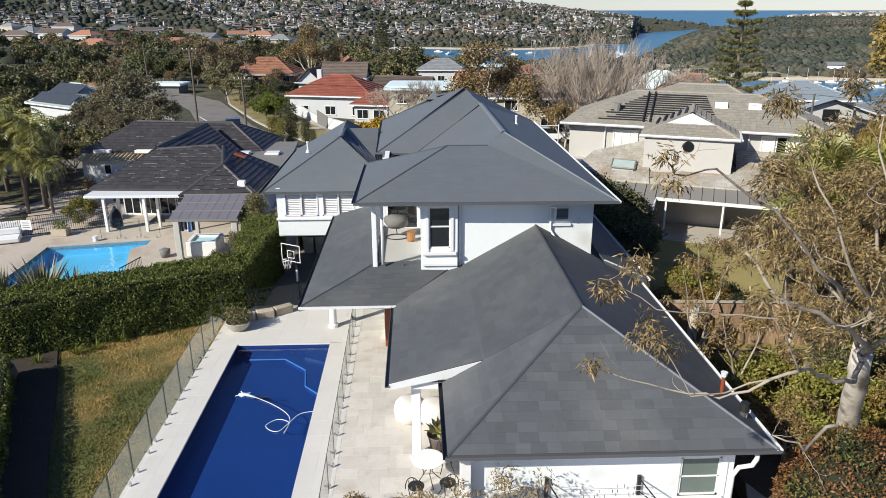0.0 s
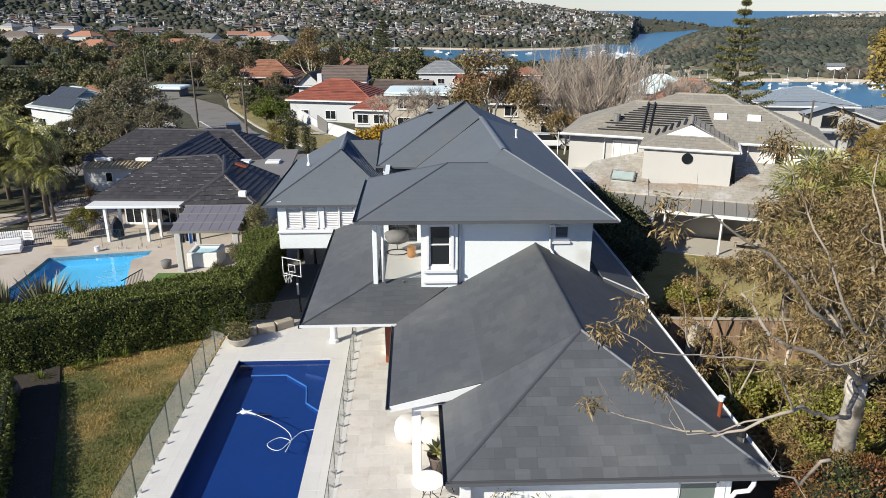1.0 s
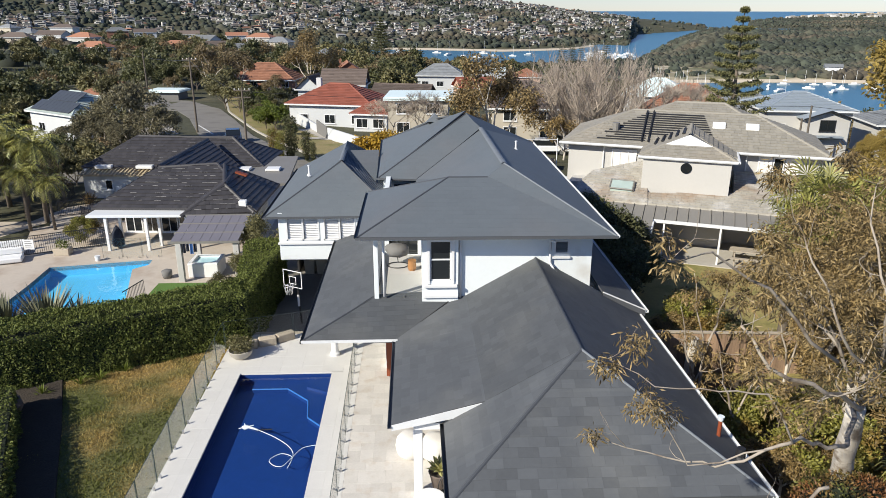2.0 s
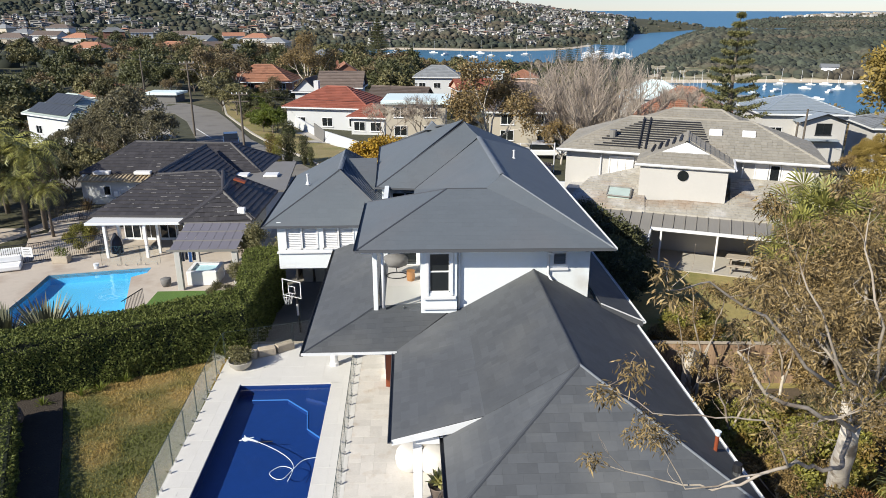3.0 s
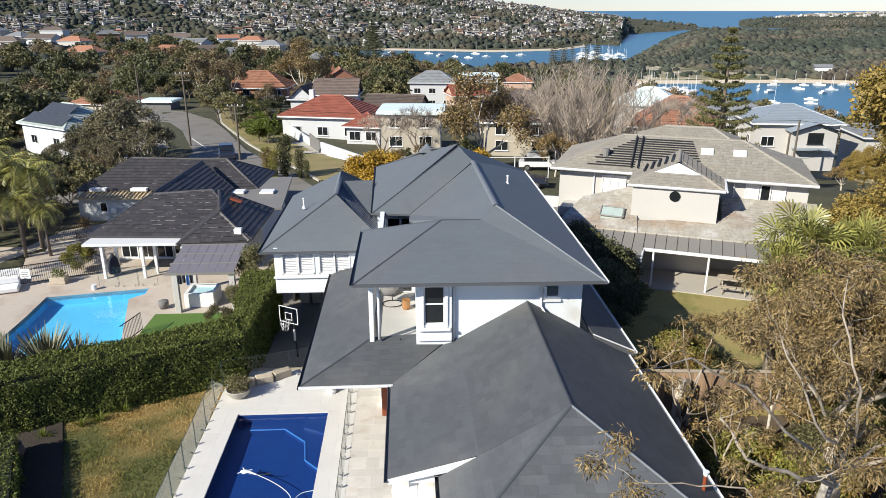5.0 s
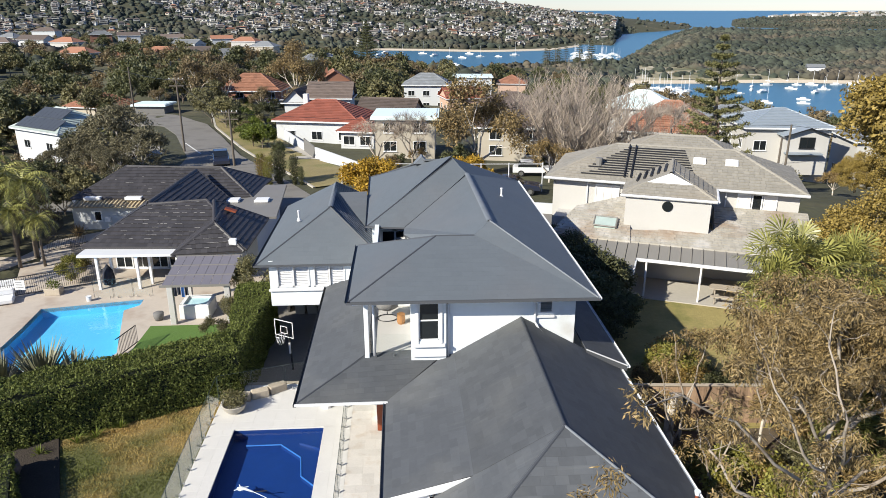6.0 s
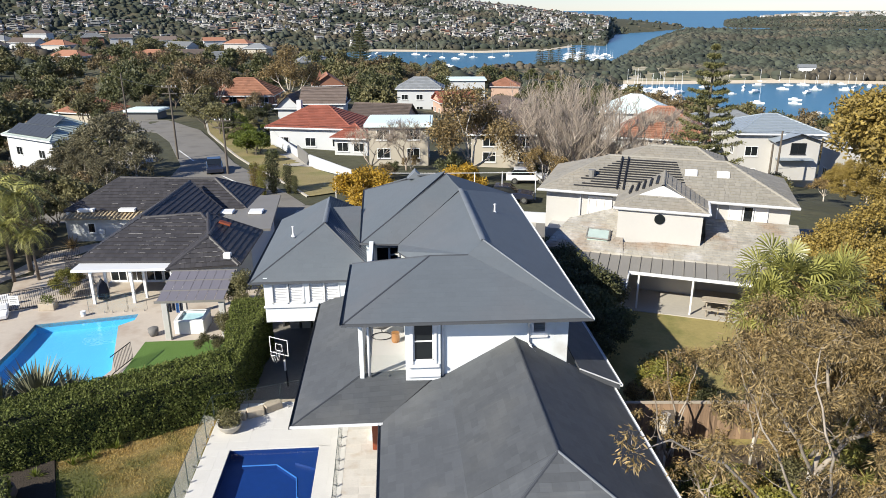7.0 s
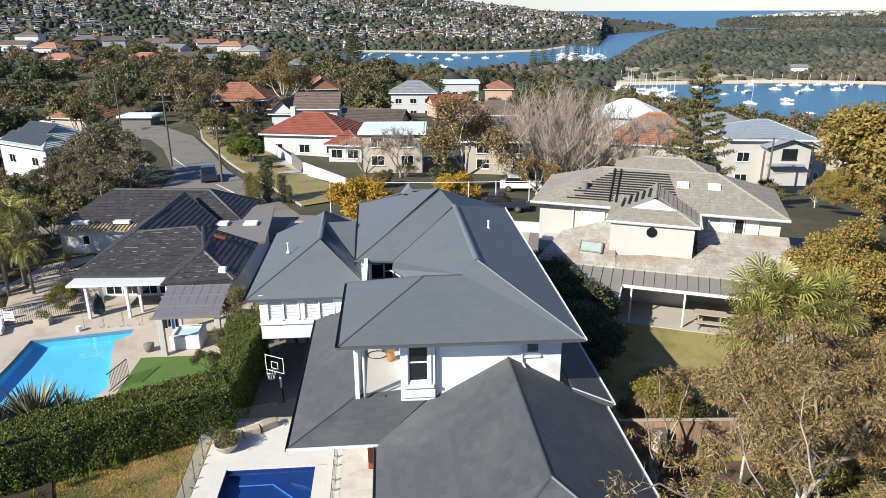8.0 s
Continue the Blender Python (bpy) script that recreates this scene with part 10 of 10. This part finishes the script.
for k in range(6):
    y = 12.8 + k * 0.14
    q = Mesh()
    q.tube([(3.2 + (13.7 - y) * 0.3, y, 1.37 + (y - 12.7) * 0.18), (5.4 + (13.7 - y) * 0.3, y, 1.37 + (y - 12.7) * 0.18)], 0.004, 4)
    part("line", q, M_PLASTIC, cl)
    for j in range(4):
        x = rg.uniform(3.7, 5.4)
        q = Mesh()
        q.box(x, y - 0.006, 1.33 + (y - 12.7) * 0.18, x + 0.012, y + 0.006, 1.41 + (y - 12.7) * 0.18)
        part("peg", q, rg.choice((M_BLACK, M_GREYFAB, M_WOOD)), cl)
tp = thing("covered_barbecue", (2.45, 13.35, 0), "barbecue under a dark fitted cover against the wall", "barbecue")
q = Mesh()
q.add([(1.95, 13.05, 0), (3.0, 13.05, 0), (3.0, 13.7, 0), (1.95, 13.7, 0), (2.0, 13.1, 1.2), (2.95, 13.1, 1.3), (2.95, 13.68, 1.45), (2.0, 13.68, 1.25)], ((0, 1, 5, 4), (1, 2, 6, 5), (2, 3, 7, 6), (3, 0, 4, 7), (4, 5, 6, 7)))
part("cover", q, M_GREYFAB, tp, bevel=0.05)

# balcony furniture
ch = thing("hanging_chair", (-0.5, 27.0, 3.12), "dark grey rounded lounge chair on the balcony", "chair")
q = Mesh()
q.blob((-0.55, 27.1, 3.75), (0.5, 0.4, 0.3), random.Random(3), 0.15, 8, 14)
part("seat", q, M_GREYFAB, ch, smooth=True)
q = Mesh()
q.tube([(-0.55 + 0.42 * math.cos(t), 27.0 + 0.34 * math.sin(t), 3.15) for t in np.linspace(0, 2 * math.pi, 24)], 0.02, 5)
part("base_ring", q, M_BLACK, ch)
q = Mesh()
q.tube([(-0.55, 27.35, 3.15), (-0.6, 27.45, 3.6), (-0.55, 27.2, 3.8)], 0.02, 5)
part("stand", q, M_BLACK, ch)
st = thing("side_table", (0.02, 26.5, 3.12), "small warm timber side table on the balcony", "table")
q = Mesh()
q.lathe([(0.14, 0), (0.17, 0.1), (0.16, 0.38), (0.17, 0.42)], (0.02, 26.5, 3.12), 14)
part("drum", q, M_WOOD, st)

# basketball hoop over the court
bh = thing("basketball_hoop", (-5.25, 29.7, -0.72), "basketball hoop with a clear white-lined backboard on a dark pole", "basketball hoop")
q = Mesh()
q.tube([(-5.1, 29.9, -0.72), (-5.15, 29.8, 1.0), (-5.22, 29.35, 1.75)], 0.045, 8)
part("pole", q, M_BLACK, bh)
q = Mesh()
q.tube([(-5.15, 29.78, 0.2), (-5.15, 29.77, 0.75)], 0.05, 8)
part("pole_pad", q, M_PLASTIC, bh, "white strip on the pole")
m = at_local((-5.67, 29.4, 1.38), -30)
q = Mesh()
q.box(0, 0, 0, 1.02, 0.02, 0.78, m)
bo = part("backboard", q, M_GLASS, bh, "clear board")
q = Mesh()
for a in ((0, 0, 1.02, 0.03), (0, 0.75, 1.02, 0.78), (0, 0.03, 0.03, 0.75), (0.99, 0.03, 1.02, 0.75), (0.32, 0.16, 0.70, 0.18), (0.32, 0.48, 0.70, 0.5), (0.32, 0.18, 0.34, 0.48), (0.68, 0.18, 0.70, 0.48)):
    q.box(a[0], -0.02, a[1], a[2], -0.002, a[3], m)
part("board_marking", q, M_PLASTIC, bo, "white lines")
q = Mesh()
q.tube([m @ Vector((0.51 + 0.22 * math.cos(t), -0.28 + 0.22 * math.sin(t), 0.16)) for t in np.linspace(0, 2 * math.pi, 18)], 0.012, 5)
rim = part("rim", q, M_STEEL, bh)
for k in range(10):
    t = k * 2 * math.pi / 10
    q = Mesh()
    q.tube([m @ Vector((0.51 + 0.21 * math.cos(t), -0.28 + 0.21 * math.sin(t), 0.16)), m @ Vector((0.51 + 0.13 * math.cos(t + 0.5), -0.28 + 0.13 * math.sin(t + 0.5), -0.22))], 0.008, 4)
    part("net_cord", q, M_PLASTIC, rim)
for i, x in enumerate((-5.6, -4.95, -4.35)):
    b = thing("wheelie_bin", (x, 36.4, -0.72), "grey wheelie bin in the dark undercroft", "bin", "wheelie bins")
    q = Mesh()
    q.add([(x - 0.24, 36.2, -0.72), (x + 0.24, 36.2, -0.72), (x + 0.24, 36.7, -0.72), (x - 0.24, 36.7, -0.72), (x - 0.29, 36.1, 0.25), (x + 0.29, 36.1, 0.25), (x + 0.29, 36.8, 0.25), (x - 0.29, 36.8, 0.25)], ((3, 2, 1, 0), (4, 5, 6, 7), (0, 1, 5, 4), (1, 2, 6, 5), (2, 3, 7, 6), (3, 0, 4, 7)))
    part("body", q, M_CONCRETE, b)
    q = Mesh()
    q.box(x - 0.3, 36.05, 0.25, x + 0.3, 36.85, 0.33)
    part("lid", q, M_BLACK, b)

# ---- side fence ----
def paling_fence():
    f = thing("paling_fence", (12, 23.2, 0), "weathered brown timber paling fence with a capping rail", "fence")
    rg = random.Random(2)
    a, b = Vector((8.75, 23.45, 0)), Vector((21.5, 22.6, 0))
    d = b - a
    m = at_local(tuple(a), math.degrees(math.atan2(d.y, d.x)))
    q0 = Mesh()
    q0.box(0, 0, -0.1, 0.095, 0.02, 1.68)
    me = q0.data("paling", M_PALING)
    n = int(d.length / 0.1)
    for i in range(n):
        o = new("paling", me)
        o.matrix_basis = m @ pose(i * 0.1, rg.uniform(-0.006, 0.006), 0, 0, rg.uniform(-0.5, 0.5), 0) @ Matrix.Diagonal((1, 1, rg.uniform(0.985, 1.0), 1))
        hold(o, f)
    for z0, z1, y0, y1 in ((1.68, 1.74, -0.05, 0.08), (0.3, 0.38, 0.02, 0.07), (1.3, 1.38, 0.02, 0.07)):
        q = Mesh()
        q.box(0, y0, z0, d.length, y1, z1, m)
        part("rail", q, M_TIMBER, f)


paling_fence()
q = Mesh()
q.tube([(9.55, 21.6, -0.1), (9.58, 21.6, 1.2), (9.62, 21.62, 2.35)], [0.19, 0.17, 0.18], 9)
single("gate_post", q, M_BARKPALE, "thick pale weathered timber post before the fence", "post")
q = Mesh()
q.box(10.1, 22.9, 0.0, 10.65, 23.25, 1.45)
single("meter_box", q, M_POLE, "dark brown cabinet against the paling fence", "cabinet", bevel=0.02)
# ---- prickly pear and end wall at the side fence ----
def prickly_pear(x, y, seed, n):
    rg = random.Random(seed)
    t = thing("prickly_pear", (x, y, -0.05), "grey-green prickly pear with flat oval pads in the garden bed", "cactus")
    grown = [(Vector((x + rg.uniform(-0.4, 0.4), y + rg.uniform(-0.3, 0.3), -0.1)), rg.uniform(-30, 30), rg.uniform(0, 180)) for _ in range(3)]
    for k in range(n):
        base, tilt, yaw = grown[k] if k < 3 else grown[rg.randrange(min(len(grown), 3 + k // 2))]
        tilt, yaw = tilt * 0.5 + rg.uniform(-38, 38), yaw + rg.uniform(-50, 50)
        h, w = rg.uniform(0.42, 0.62), rg.uniform(0.16, 0.22)
        m = pose(*base, tilt, rg.uniform(-25, 25), yaw)
        g = Mesh()
        g.blob((0, 0, h * 0.5), (w, 0.045, h * 0.54), rg, 0.06, 6, 10)
        g.v = [tuple(m @ Vector(p)) for p in g.v]
        part("pad", g, M_CACTUS, t, smooth=True)
        grown.append((m @ Vector((rg.uniform(-0.08, 0.08), 0, h * 0.95)), tilt, yaw))


M_CACTUS = pbr("cactus_pad", (0.25, 0.26, 0.13), 0.6, ((3.0, 0.15), (30.0, 0.2)), (25, 0.006), rnd=0.2)
prickly_pear(15.4, 20.3, 3, 20)
prickly_pear(16.2, 20.4, 8, 18)
q = Mesh()
q.box(19.75, 24.1, -0.1, 23.5, 24.35, 1.95)
single("garden_wall", q, M_RENDERC, "cream rendered garden wall beyond the paling fence", "wall", bevel=0.02)

# clipped bronze bush by the corner
t = thing("topiary_bush", (10.0, 13.2, 0), "large rounded clipped bush with bronze-green leaves", "shrub")
# solid core coloured near-black as the shade inside the bush
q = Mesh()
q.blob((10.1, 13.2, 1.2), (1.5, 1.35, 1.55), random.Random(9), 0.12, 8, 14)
part("core", q, M_HEDGESHADE, t)
vs, fs = leaves(random.Random(9), [(10.1, 13.2, 1.2)], [(1.68, 1.5, 1.74)], 14000, 0.09, 0.045, -0.2, 0.86)
M_BUSH = pbr("bronze_bush_leaf", (0.19, 0.085, 0.03), 0.55, ((0.8, 0.3),), island=0.5, stain=((0.10, 0.11, 0.025), 1.0, 0.45, 0.6), through=0.2)
hold(new("foliage", leaf_data("bush_leaves", vs, fs, M_BUSH)), t)
q = Mesh()
q.prism([(8.5, 11.0), (9.1, 11.0), (9.1, 14.6), (8.8, 15.4), (8.5, 14.6)], -0.1, 0.02)
single("side_path", q, M_CONCRETE, "curved pale concrete path beside the house", "path", kind="structure")

paving()
# shingles of the nearest roof face, one by one
for vs, fs in NEAR_SHINGLES[:300]:
    q = Mesh()
    q.add(vs, fs)
    part("shingle", q, M_ROOF, LOW_ROOF)
if len(NEAR_SHINGLES) > 300:
    q = Mesh()
    fill(q, NEAR_SHINGLES[300:])
    part("shingles", q, M_ROOF, LOW_ROOF)["kind"] = "stuff"
